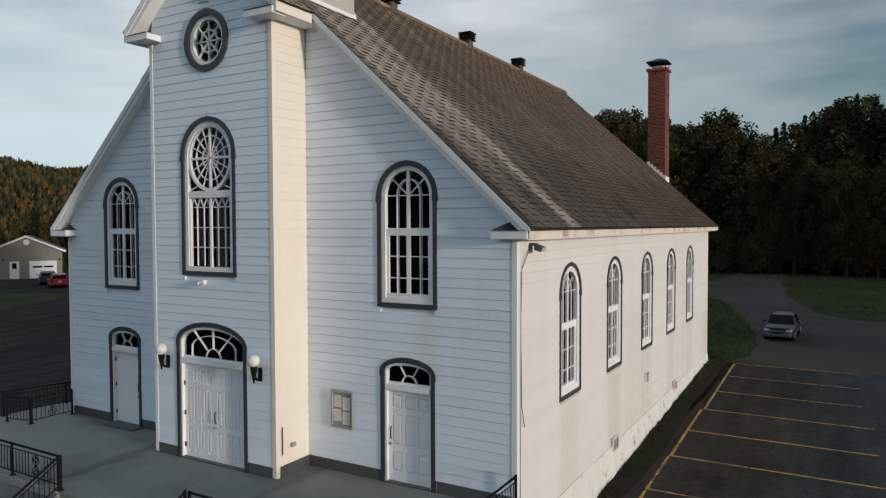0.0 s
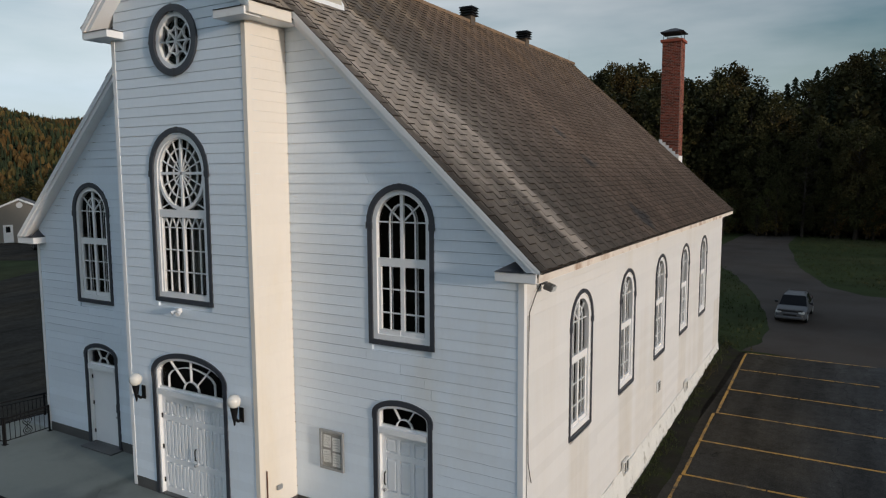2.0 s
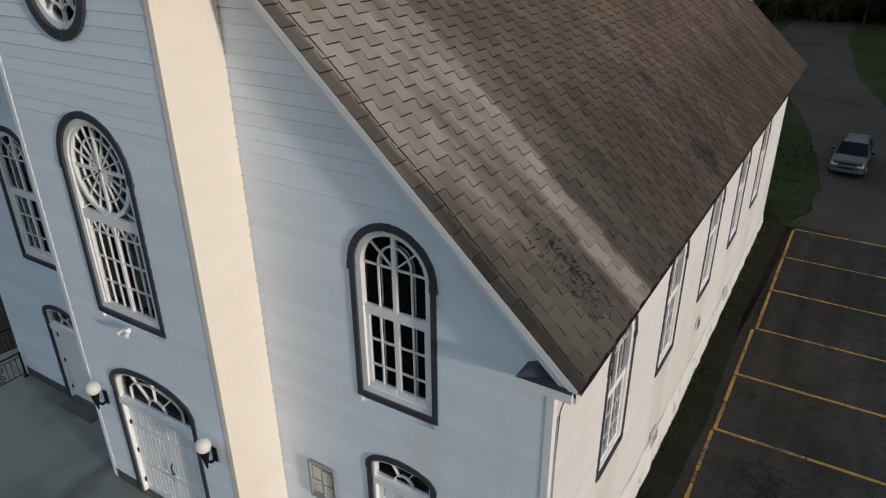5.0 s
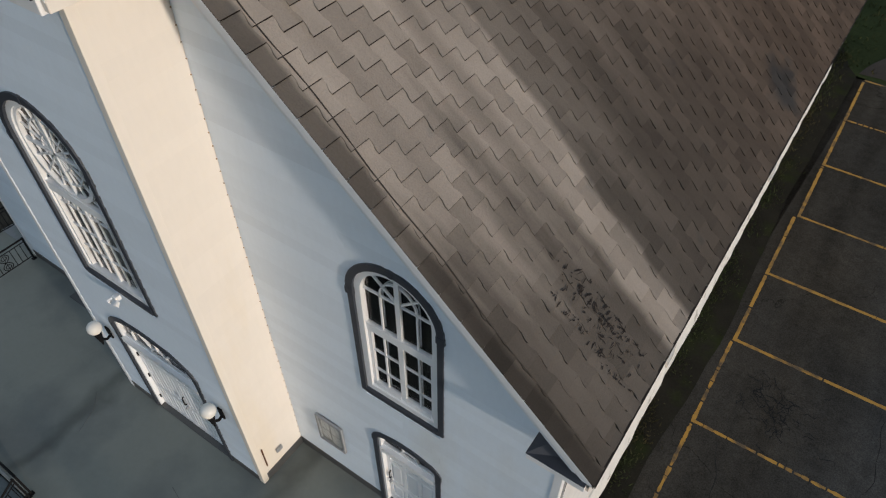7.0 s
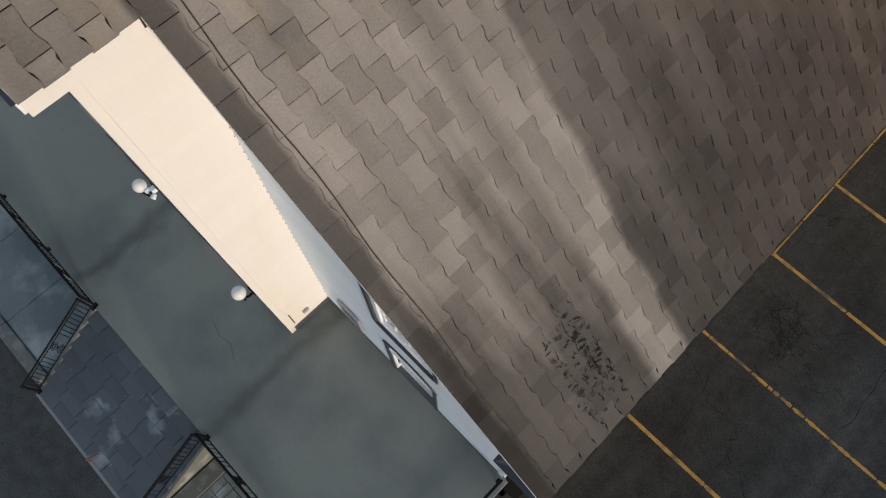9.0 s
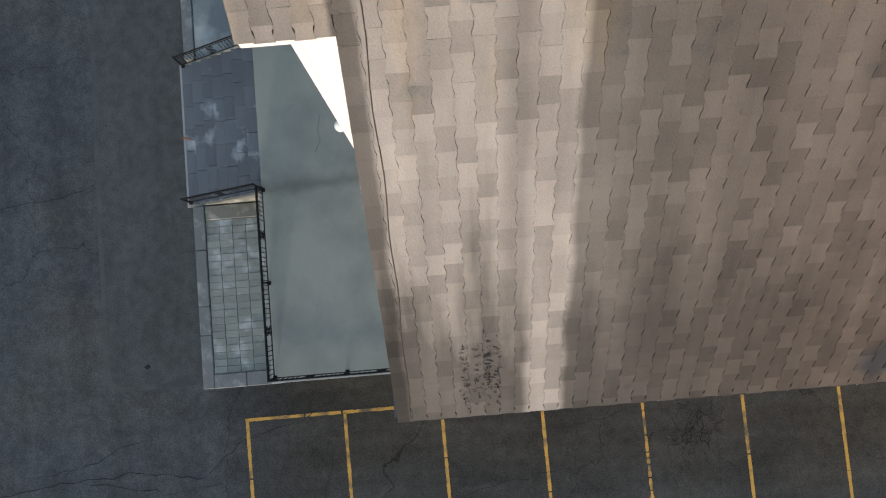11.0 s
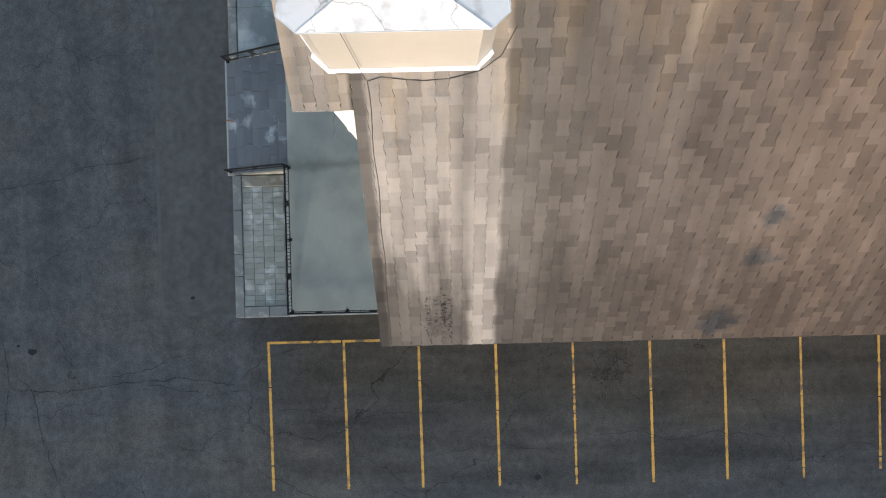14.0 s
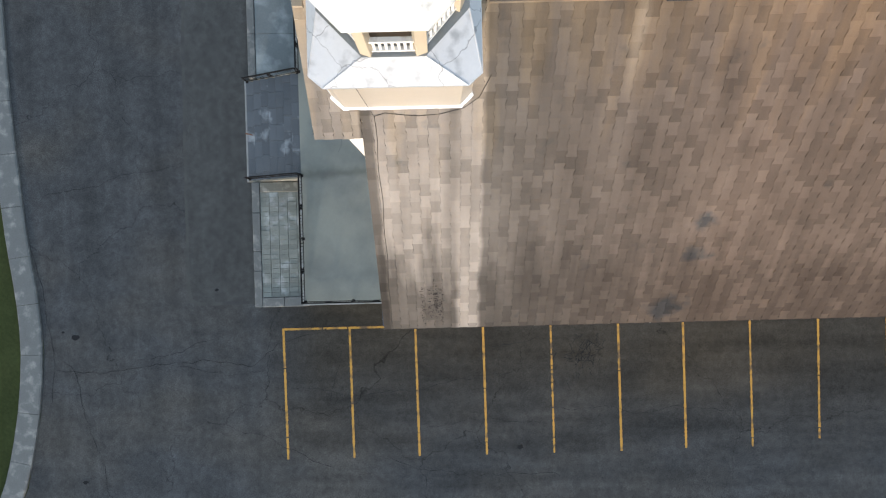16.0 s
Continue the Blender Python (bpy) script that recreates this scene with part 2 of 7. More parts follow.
def add_traffic(m):
    """Tyre-polished streaks (along the front, and along the bays beside the church), blotches and coarse chippings."""
    nt = m.node_tree
    nodes, links = nt.nodes, nt.links
    bsdf = nodes["Principled BSDF"]
    geo, sep = nodes.new("ShaderNodeNewGeometry"), nodes.new("ShaderNodeSeparateXYZ")
    links.new(geo.outputs["Position"], sep.inputs["Vector"])

    def layer(stretch, scale, low, high, detail=4):
        mp, nz, rg = nodes.new("ShaderNodeMapping"), nodes.new("ShaderNodeTexNoise"), nodes.new("ShaderNodeMapRange")
        mp.inputs["Scale"].default_value = stretch
        links.new(geo.outputs["Position"], mp.inputs["Vector"])
        links.new(mp.outputs["Vector"], nz.inputs["Vector"])
        nz.inputs["Scale"].default_value, nz.inputs["Detail"].default_value = scale, detail
        rg.inputs["From Min"].default_value, rg.inputs["From Max"].default_value = 0.3, 0.7
        rg.inputs["To Min"].default_value, rg.inputs["To Max"].default_value = low, high
        links.new(nz.outputs["Fac"], rg.inputs["Value"])
        return rg.outputs["Result"]

    side = nodes.new("ShaderNodeMapRange")
    side.inputs["From Min"].default_value, side.inputs["From Max"].default_value = -6.0, -3.5
    links.new(sep.outputs["Y"], side.inputs["Value"])
    edge = nodes.new("ShaderNodeMapRange")
    edge.inputs["From Min"].default_value, edge.inputs["From Max"].default_value = 9.5, 14.0
    edge.inputs["To Min"].default_value, edge.inputs["To Max"].default_value = 1.0, 0.0
    links.new(sep.outputs["X"], edge.inputs["Value"])
    bays = nodes.new("ShaderNodeMath")
    bays.operation = "MULTIPLY"
    links.new(side.outputs["Result"], bays.inputs[0])
    links.new(edge.outputs["Result"], bays.inputs[1])
    pick = nodes.new("ShaderNodeMix")
    links.new(side.outputs["Result"], pick.inputs["Factor"])
    links.new(layer((0.12, 1.3, 1), 1.0, 0.95, 1.22), pick.inputs["A"])
    links.new(layer((1.5, 0.16, 1), 1.0, 0.78, 1.22), pick.inputs["B"])
    value = pick.outputs["Result"]
    for other in (layer((1, 1, 1), 4.0, 0.86, 1.14), layer((1, 1, 1), 34.0, 0.72, 1.30, 2)):
        mu = nodes.new("ShaderNodeMath")
        mu.operation = "MULTIPLY"
        links.new(value, mu.inputs[0])
        links.new(other, mu.inputs[1])
        value = mu.outputs[0]
    sc = nodes.new("ShaderNodeVectorMath")
    # the bays beside the church are an older, browner and darker mix
    older = nodes.new("ShaderNodeMix")
    older.data_type, older.blend_type = "RGBA", "MULTIPLY"
    older.inputs["B"].default_value = (0.86, 0.755, 0.63, 1)
    links.new(bays.outputs[0], older.inputs["Factor"])
    links.new(bsdf.inputs["Base Color"].links[0].from_socket, older.inputs["A"])
    sc.operation = "SCALE"
    links.new(older.outputs["Result"], sc.inputs[0])
    links.new(value, sc.inputs["Scale"])
    links.new(sc.outputs["Vector"], bsdf.inputs["Base Color"])


add_traffic(ASPHALT)
ASPHALT_PATCH = mat("asphalt_patch", (0.0575, 0.0605, 0.0610), 1.0, var=0.28, scale=1.4, fine=26, bump=0.12, spec=0.1)
add_traffic(ASPHALT_PATCH)
PATCH_EDGE = mat("worn_asphalt_seam", (0.070, 0.073, 0.072), 1.0, var=0.3, scale=2.0, fine=26, bump=0.12, spec=0.1, tint=(0.055, 0.058, 0.062), tint_at=0.55, tint_scale=1.1)
STAINED = mat("stained_blue_concrete", (0.150, 0.172, 0.180), 0.85, var=0.2, scale=1.4, fine=16, bump=0.2, tint=(0.265, 0.295, 0.30), tint_at=0.58, tint_scale=1.5)
MOSSY = mat("mossy_concrete", (0.15, 0.15, 0.13), 0.9, var=0.2, scale=2.5, fine=20, bump=0.4, tint=(0.34, 0.33, 0.29), tint_at=0.62, tint_scale=3.0)
GRAVEL = mat("dirt_road", (0.074, 0.065, 0.058), 0.95, spec=0.05, var=0.25, scale=0.3, fine=20, bump=0.3, tint=(0.062, 0.052, 0.045), tint_at=0.55, tint_scale=0.25)
SOIL = mat("dark_soil_verge", (0.024, 0.022, 0.017), 0.95, spec=0.05, var=0.35, scale=2, fine=18, bump=0.6, tint=(0.026, 0.031, 0.013), tint_at=0.58, tint_scale=1.4)
GRASS = mat("mown_grass", (0.034, 0.045, 0.018), 0.95, spec=0.05, var=0.5, scale=0.5, fine=9, bump=0.6, tint=(0.046, 0.050, 0.022), tint_at=0.56, tint_scale=0.07)
BLADE = mat("grass_blade", (0.044, 0.056, 0.024), 0.9, spec=0.05, var=0.4, scale=0.4, fine=6, bump=0, island=0.4, tint=(0.060, 0.052, 0.026), tint_at=0.57, tint_scale=0.3)
YELLOW = mat("worn_yellow_paint", (0.45, 0.245, 0.04), 0.7, var=0.15, scale=2.2, fine=14, bump=0.2, tint=(0.11, 0.075, 0.04), tint_at=0.57, tint_scale=2.6)
IRON = mat("black_iron", (0.009, 0.009, 0.010), 0.75, var=0.2, scale=5, fine=40, bump=0.1, spec=0.12)
BRICK = mat("red_brick", (0.225, 0.056, 0.032), 0.85, var=0.2, scale=4, fine=40, bump=0.4, rand=0.42, island=0.42)
MORTAR = mat("grey_mortar", (0.30, 0.25, 0.22), 0.9, var=0.15, scale=5, fine=40, bump=0.3)
BLACK = mat("black_sheet_metal", (0.022, 0.023, 0.026), 0.45, metal=0.4, var=0.15, scale=4, fine=30, bump=0.05)
GLOBE = mat("milk_glass", (0.80, 0.78, 0.73), 0.18, var=0.03, scale=4, fine=20, bump=0.0)
# near-black colour that holds the darkness of the rooms
DARK_IN = mat("interior_shade", (0.022, 0.020, 0.018), 0.9, var=0.2, scale=2, fine=10, spec=0.1)
CURTAIN = mat("pale_curtain", (0.20, 0.20, 0.19), 0.9, var=0.1, scale=3, fine=20, bump=0.1)
PAPER = mat("paper_notice", (0.82, 0.81, 0.78), 0.8, var=0.04, scale=6, fine=30, bump=0.02, rand=0.06)
INK = mat("printed_ink", (0.40, 0.40, 0.41), 0.8, var=0.1, scale=8, fine=30, bump=0)
BOARD_BACK = mat("notice_board_felt", (0.34, 0.33, 0.31), 0.9, var=0.1, scale=5, fine=40)
ALU = mat("aluminium", (0.36, 0.37, 0.38), 0.5, metal=0.3, var=0.1, scale=5, fine=30, bump=0.05)
BARK = mat("bark", (0.040, 0.031, 0.024), 0.95, var=0.3, scale=3, fine=14, bump=0.6)
LEAF = mat("green_leaves", (0.042, 0.042, 0.017), 0.7, var=0.35, scale=0.5, fine=4, bump=0, island=0.35, rand=0.3, spec=0.1, tint=(0.055, 0.038, 0.013), tint_at=0.60, tint_scale=0.12)
NEEDLE = mat("conifer_needles", (0.021, 0.030, 0.016), 0.75, var=0.3, scale=0.6, fine=5, bump=0, island=0.35, rand=0.3, spec=0.1)
AUTUMN = mat("autumn_leaves", (0.092, 0.054, 0.018), 0.7, var=0.35, scale=0.4, fine=4, bump=0, island=0.4, rand=0.25, spec=0.1, tint=(0.045, 0.050, 0.018), tint_at=0.52, tint_scale=0.06)
HILLSIDE = mat("forest_floor", (0.045, 0.045, 0.022), 0.95, var=0.3, scale=0.05, fine=1.0, bump=0)
SILVER = mat("silver_car_paint", (0.095, 0.10, 0.11), 0.42, metal=0.2, var=0.04, scale=2, fine=60, bump=0)
RED_CAR = mat("red_car_paint", (0.38, 0.018, 0.022), 0.3, metal=0.1, var=0.05, scale=2, fine=60, bump=0)
DARK_CAR = mat("dark_car_paint", (0.03, 0.033, 0.04), 0.3, metal=0.3, var=0.05, scale=2, fine=60, bump=0)
TYRE = mat("tyre_rubber", (0.018, 0.018, 0.018), 0.85, var=0.15, scale=8, fine=40)
LAMP_CLEAR = mat("headlamp_lens", (0.60, 0.62, 0.63), 0.12, var=0.05, scale=8, fine=30, bump=0)
LAMP_RED = mat("tail_lamp_lens", (0.35, 0.012, 0.012), 0.2, var=0.05, scale=8, fine=30, bump=0)
GARAGE_WALL = mat("taupe_vinyl_siding", (0.235, 0.215, 0.19), 0.7, var=0.08, scale=1, fine=12, bump=0.1)
GARAGE_ROOF = mat("grey_shingles", (0.10, 0.10, 0.105), 0.9, var=0.2, scale=1, fine=12, bump=0.3)
CABLE = mat("black_cable", (0.034, 0.026, 0.021), 0.7, var=0.1, scale=4, fine=30, bump=0)
FELT = mat("roofing_felt", (0.055, 0.047, 0.042), 0.95, var=0.15, scale=3, fine=20, bump=0.1, spec=0.1)
BASE_METAL = mat("pale_sheet_metal_cladding", (0.66, 0.60, 0.52), 0.38, metal=0.45, var=0.06, scale=1.5, fine=12, bump=0.04)
DECK = mat("weathered_brown_boards", (0.16, 0.115, 0.075), 0.8, var=0.2, scale=3, fine=20, bump=0.2)
VENT_BOX = mat("weathered_brown_metal", (0.095, 0.075, 0.06), 0.8, var=0.25, scale=4, fine=30, bump=0.1)
CLIP = mat("dull_brass_clip", (0.26, 0.17, 0.09), 0.7, metal=0.1, var=0.3, scale=8, fine=40, bump=0.1)
RUST = mat("rusty_iron", (0.16, 0.075, 0.04), 0.85, metal=0.2, var=0.3, scale=5, fine=40, bump=0.3)


def glass_mat(name, tone, rough=0.06):
    m = bpy.data.materials.new(name)
    m.use_nodes = True
    b = m.node_tree.nodes["Principled BSDF"]
    b.inputs["Base Color"].default_value = (*tone, 1)
    b.inputs["Roughness"].default_value = rough
    b.inputs["IOR"].default_value = 1.28
    b.inputs["Transmission Weight"].default_value = 1.0
    return m


GLASS = glass_mat("window_glass", (0.93, 0.95, 0.96))
CAR_GLASS = mat("tinted_car_glass", (0.008, 0.009, 0.011), 0.15, var=0.05, scale=2, fine=10, bump=0, spec=0.08)


def shingle_mat():
    """Taupe asphalt shingles: piece-to-piece shifts, rain streaks down the slope, a pale washed strip, a blue-grey mossy patch."""
    m = mat("asphalt_shingles", (0.163, 0.142, 0.124), 0.92, var=0.2, scale=0.9, fine=45, bump=0.5, island=0.19, rand=0.19, spec=0.15)
    nt = m.node_tree
    nodes, links = nt.nodes, nt.links
    bsdf = nodes["Principled BSDF"]
    geo = nodes.new("ShaderNodeNewGeometry")
    sep = nodes.new("ShaderNodeSeparateXYZ")
    links.new(geo.outputs["Position"], sep.inputs["Vector"])
    warp = nodes.new("ShaderNodeTexNoise")
    warp.inputs["Scale"].default_value, warp.inputs["Detail"].default_value = 1.1, 4
    links.new(geo.outputs["Position"], warp.inputs["Vector"])
    add = nodes.new("ShaderNodeMath")
    add.operation = "MULTIPLY_ADD"
    links.new(warp.outputs["Fac"], add.inputs[0])
    add.inputs[1].default_value = 0.22
    links.new(sep.outputs["Y"], add.inputs[2])
    rng = nodes.new("ShaderNodeMapRange")
    rng.inputs["From Min"].default_value, rng.inputs["From Max"].default_value = -1.5 + 0.11, 4.5 + 0.11
    links.new(add.outputs[0], rng.inputs["Value"])
    ramp = nodes.new("ShaderNodeValToRGB")
    e = ramp.color_ramp.elements
    stops = [(-1.5, 1.45), (-0.40, 1.4), (-0.34, 0.56), (-0.12, 0.60), (-0.03, 1.5), (1.0, 1.62), (1.42, 1.5), (1.66, 1.12), (1.80, 1.16), (1.92, 1.65), (2.42, 1.78), (2.54, 0.76), (3.0, 0.66), (4.4, 0.67)]
    for k, (y, v) in enumerate(stops):
        p = (y + 1.5) / 6
        el = e[0] if k == 0 else (e[len(e) - 1] if k == len(stops) - 1 else e.new(p))
        el.position, el.color = p, (v / 2, v / 2, v / 2, 1)
    links.new(rng.outputs["Result"], ramp.inputs["Fac"])
    streak, smap = nodes.new("ShaderNodeTexNoise"), nodes.new("ShaderNodeMapping")
    smap.inputs["Scale"].default_value = (0.16, 1.0, 0.16)
    links.new(geo.outputs["Position"], smap.inputs["Vector"])
    links.new(smap.outputs["Vector"], streak.inputs["Vector"])
    streak.inputs["Scale"].default_value, streak.inputs["Detail"].default_value = 1.5, 4
    sr = nodes.new("ShaderNodeMapRange")
    sr.inputs["From Min"].default_value, sr.inputs["From Max"].default_value = 0.3, 0.7
    sr.inputs["To Min"].default_value, sr.inputs["To Max"].default_value = 1.6, 2.4
    links.new(streak.outputs["Fac"], sr.inputs["Value"])
    base = bsdf.inputs["Base Color"].links[0].from_socket
    mul = nodes.new("ShaderNodeVectorMath")
    mul.operation = "MULTIPLY"
    links.new(base, mul.inputs[0])
    links.new(ramp.outputs["Color"], mul.inputs[1])
    # behind the washed strip the granules keep more of their brown
    brown, keep = nodes.new("ShaderNodeMix"), nodes.new("ShaderNodeMapRange")
    brown.data_type, brown.blend_type, brown.clamp_result = "RGBA", "MULTIPLY", False
    brown.inputs["B"].default_value = (1.16, 0.98, 0.88, 1)
    keep.inputs["From Min"].default_value, keep.inputs["From Max"].default_value = 2.6, 9.0
    links.new(sep.outputs["Y"], keep.inputs["Value"])
    links.new(keep.outputs["Result"], brown.inputs["Factor"])
    links.new(mul.outputs["Vector"], brown.inputs["A"])
    sc = nodes.new("ShaderNodeVectorMath")
    sc.operation = "SCALE"
    links.new(brown.outputs["Result"], sc.inputs[0])
    links.new(sr.outputs["Result"], sc.inputs["Scale"])
    # soot and algae that the rain has washed down to the lower courses, in ragged tongues
    hgt, soot, dirty = nodes.new("ShaderNodeMapRange"), nodes.new("ShaderNodeMath"), nodes.new("ShaderNodeMapRange")
    hgt.inputs["From Min"].default_value, hgt.inputs["From Max"].default_value = 6.8, 9.6
    hgt.inputs["To Min"].default_value, hgt.inputs["To Max"].default_value = 0.50, -0.18
    links.new(sep.outputs["Z"], hgt.inputs["Value"])
    soot.operation = "ADD"
    tongue, tmap = nodes.new("ShaderNodeTexNoise"), nodes.new("ShaderNodeMapping")
    tmap.inputs["Scale"].default_value = (0.25, 1.6, 0.25)
    links.new(geo.outputs["Position"], tmap.inputs["Vector"])
    links.new(tmap.outputs["Vector"], tongue.inputs["Vector"])
    tongue.inputs["Scale"].default_value, tongue.inputs["Detail"].default_value = 1.2, 5
    links.new(tongue.outputs["Fac"], soot.inputs[0])
    links.new(hgt.outputs["Result"], soot.inputs[1])
    dirty.inputs["From Min"].default_value, dirty.inputs["From Max"].default_value = 0.42, 0.72
    dirty.inputs["To Min"].default_value, dirty.inputs["To Max"].default_value = 1.10, 0.42
    links.new(soot.outputs[0], dirty.inputs["Value"])
    washed = nodes.new("ShaderNodeValToRGB")
    we = washed.color_ramp.elements
    for k, (y, v) in enumerate([(-1.5, 1.0), (1.80, 1.0), (1.94, 0.26), (2.42, 0.26), (2.54, 0.55), (4.5, 0.55)]):
        p = (y + 1.5) / 6
        el = we[0] if k == 0 else (we[len(we) - 1] if k == 5 else we.new(p))
        el.position, el.color = p, (v, v, v, 1)
    links.new(rng.outputs["Result"], washed.inputs["Fac"])
    dirt_mix = nodes.new("ShaderNodeMix")
    dirt_mix.inputs["A"].default_value = 1.0
    links.new(washed.outputs["Color"], dirt_mix.inputs["Factor"])
    links.new(dirty.outputs["Result"], dirt_mix.inputs["B"])
    sc2 = nodes.new("ShaderNodeVectorMath")
    sc2.operation = "SCALE"
    links.new(sc.outputs["Vector"], sc2.inputs[0])
    links.new(dirt_mix.outputs["Result"], sc2.inputs["Scale"])
    sc = sc2
    # pale ochre lichen and rust that run down in tongues from the ridge
    up, ochre, lichen = nodes.new("ShaderNodeMapRange"), nodes.new("ShaderNodeMath"), nodes.new("ShaderNodeMapRange")
    up.inputs["From Min"].default_value, up.inputs["From Max"].default_value = 9.6, 13.4
    up.inputs["To Min"].default_value, up.inputs["To Max"].default_value = -0.22, 0.20
    links.new(sep.outputs["Z"], up.inputs["Value"])
    ochre.operation = "ADD"
    links.new(tongue.outputs["Fac"], ochre.inputs[0])
    links.new(up.outputs["Result"], ochre.inputs[1])
    lichen.inputs["From Min"].default_value, lichen.inputs["From Max"].default_value = 0.50, 0.78
    links.new(ochre.outputs[0], lichen.inputs["Value"])
    tinted = nodes.new("ShaderNodeMix")
    tinted.data_type, tinted.blend_type, tinted.clamp_result = "RGBA", "MULTIPLY", False
    tinted.inputs["B"].default_value = (1.40, 1.29, 1.08, 1)
    links.new(lichen.outputs["Result"], tinted.inputs["Factor"])
    links.new(sc.outputs["Vector"], tinted.inputs["A"])
    # zinc run-off from the first ridge vent keeps a narrow tongue of shingles pale
    pale, near_y, high = nodes.new("ShaderNodeMix"), nodes.new("ShaderNodeMapRange"), nodes.new("ShaderNodeMapRange")
    off_y, width_y, both_y = nodes.new("ShaderNodeMath"), nodes.new("ShaderNodeMath"), nodes.new("ShaderNodeMath")
    off_y.operation, width_y.operation, both_y.operation = "SUBTRACT", "ABSOLUTE", "MULTIPLY"
    links.new(add.outputs[0], off_y.inputs[0])
    off_y.inputs[1].default_value = 5.6 + 0.11
    links.new(off_y.outputs[0], width_y.inputs[0])
    near_y.inputs["From Min"].default_value, near_y.inputs["From Max"].default_value = 0.04, 0.20
    near_y.inputs["To Min"].default_value, near_y.inputs["To Max"].default_value = 1.0, 0.0
    links.new(width_y.outputs[0], near_y.inputs["Value"])
    high.inputs["From Min"].default_value, high.inputs["From Max"].default_value = 12.0, 13.0
    links.new(sep.outputs["Z"], high.inputs["Value"])
    links.new(near_y.outputs["Result"], both_y.inputs[0])
    links.new(high.outputs["Result"], both_y.inputs[1])
    pale.data_type, pale.blend_type, pale.clamp_result = "RGBA", "MULTIPLY", False
    pale.inputs["B"].default_value = (1.7, 1.75, 1.75, 1)
    links.new(both_y.outputs[0], pale.inputs["Factor"])
    links.new(tinted.outputs["Result"], pale.inputs["A"])
    # three mossy blue-grey patches, one below the other
    moss, mr = nodes.new("ShaderNodeTexNoise"), nodes.new("ShaderNodeValToRGB")
    moss.inputs["Scale"].default_value, moss.inputs["Detail"].default_value = 1.6, 5
    links.new(geo.outputs["Position"], moss.inputs["Vector"])
    value = moss.outputs["Fac"]
    for spot, reach in (((4.53, 8.25, 9.52), 0.55), ((5.4, 8.38, 8.73), 0.6), ((6.95, 7.95, 7.3), 0.95)):
        dist, near, both = nodes.new("ShaderNodeVectorMath"), nodes.new("ShaderNodeMapRange"), nodes.new("ShaderNodeMath")
        dist.operation, both.operation = "DISTANCE", "ADD"
        links.new(geo.outputs["Position"], dist.inputs[0])
        dist.inputs[1].default_value = spot
        near.inputs["From Min"].default_value, near.inputs["From Max"].default_value = 0.1, reach
        near.inputs["To Min"].default_value, near.inputs["To Max"].default_value = 0.38, 0.0
        links.new(dist.outputs["Value"], near.inputs["Value"])
        links.new(value, both.inputs[0])
        links.new(near.outputs["Result"], both.inputs[1])
        value = both.outputs[0]
    mr.color_ramp.elements[0].position, mr.color_ramp.elements[1].position = 0.66, 0.86
    links.new(value, mr.inputs["Fac"])
    mixed = nodes.new("ShaderNodeMix")
    mixed.data_type = "RGBA"
    mixed.blend_type = "MULTIPLY"
    mixed.inputs["B"].default_value = (0.50, 0.63, 0.78, 1)
    links.new(mr.outputs["Color"], mixed.inputs["Factor"])
    links.new(pale.outputs["Result"], mixed.inputs["A"])
    links.new(mixed.outputs["Result"], bsdf.inputs["Base Color"])
    return m


SHINGLE = shingle_mat()
BUTT = mat("cut_shingle_edge", (0.040, 0.033, 0.028), 0.95, var=0.2, scale=3, fine=30, bump=0.2, spec=0.1)


def drip_stains(m):
    """Beige run-off below each side window."""
    nt = m.node_tree
    nodes, links = nt.nodes, nt.links
    bsdf = nodes["Principled BSDF"]

    def calc(op, a, b, c=None):
        n = nodes.new("ShaderNodeMath")
        n.operation = op
        for k, v in enumerate((a, b, c)):
            if v is None:
                continue
            if isinstance(v, (int, float)):
                n.inputs[k].default_value = v
            else:
                links.new(v, n.inputs[k])
        return n.outputs[0]

    geo, sep, nz, mp = nodes.new("ShaderNodeNewGeometry"), nodes.new("ShaderNodeSeparateXYZ"), nodes.new("ShaderNodeTexNoise"), nodes.new("ShaderNodeMapping")
    links.new(geo.outputs["Position"], sep.inputs["Vector"])
    mp.inputs["Scale"].default_value = (1, 2.2, 0.25)
    links.new(geo.outputs["Position"], mp.inputs["Vector"])
    links.new(mp.outputs["Vector"], nz.inputs["Vector"])
    nz.inputs["Scale"].default_value, nz.inputs["Detail"].default_value = 2.0, 4
    bay = calc("ABSOLUTE", calc("SUBTRACT", calc("FRACT", calc("DIVIDE", calc("SUBTRACT", sep.outputs["Y"], 2.97 - 1.775), 3.55), 0), 0.5), 0)
    edge = nodes.new("ShaderNodeMapRange")
    edge.interpolation_type = "SMOOTHSTEP"
    edge.inputs["From Min"].default_value, edge.inputs["From Max"].default_value = 0.15, 0.25
    edge.inputs["To Min"].default_value, edge.inputs["To Max"].default_value = 1.0, 0.0
    links.new(calc("ADD", bay, calc("MULTIPLY", nz.outputs["Fac"], 0.05)), edge.inputs["Value"])
    across = edge.outputs["Result"]
    below = calc("LESS_THAN", sep.outputs["Z"], 3.02)
    run = calc("MULTIPLY", calc("MULTIPLY", across, below), calc("ADD", 0.25, nz.outputs["Fac"]))
    mixed = nodes.new("ShaderNodeMix")
    mixed.data_type = "RGBA"
    mixed.blend_type = "MULTIPLY"
    mixed.inputs["B"].default_value = (0.90, 0.87, 0.82, 1)
    links.new(run, mixed.inputs["Factor"])
    links.new(bsdf.inputs["Base Color"].links[0].from_socket, mixed.inputs["A"])
    links.new(mixed.outputs["Result"], bsdf.inputs["Base Color"])


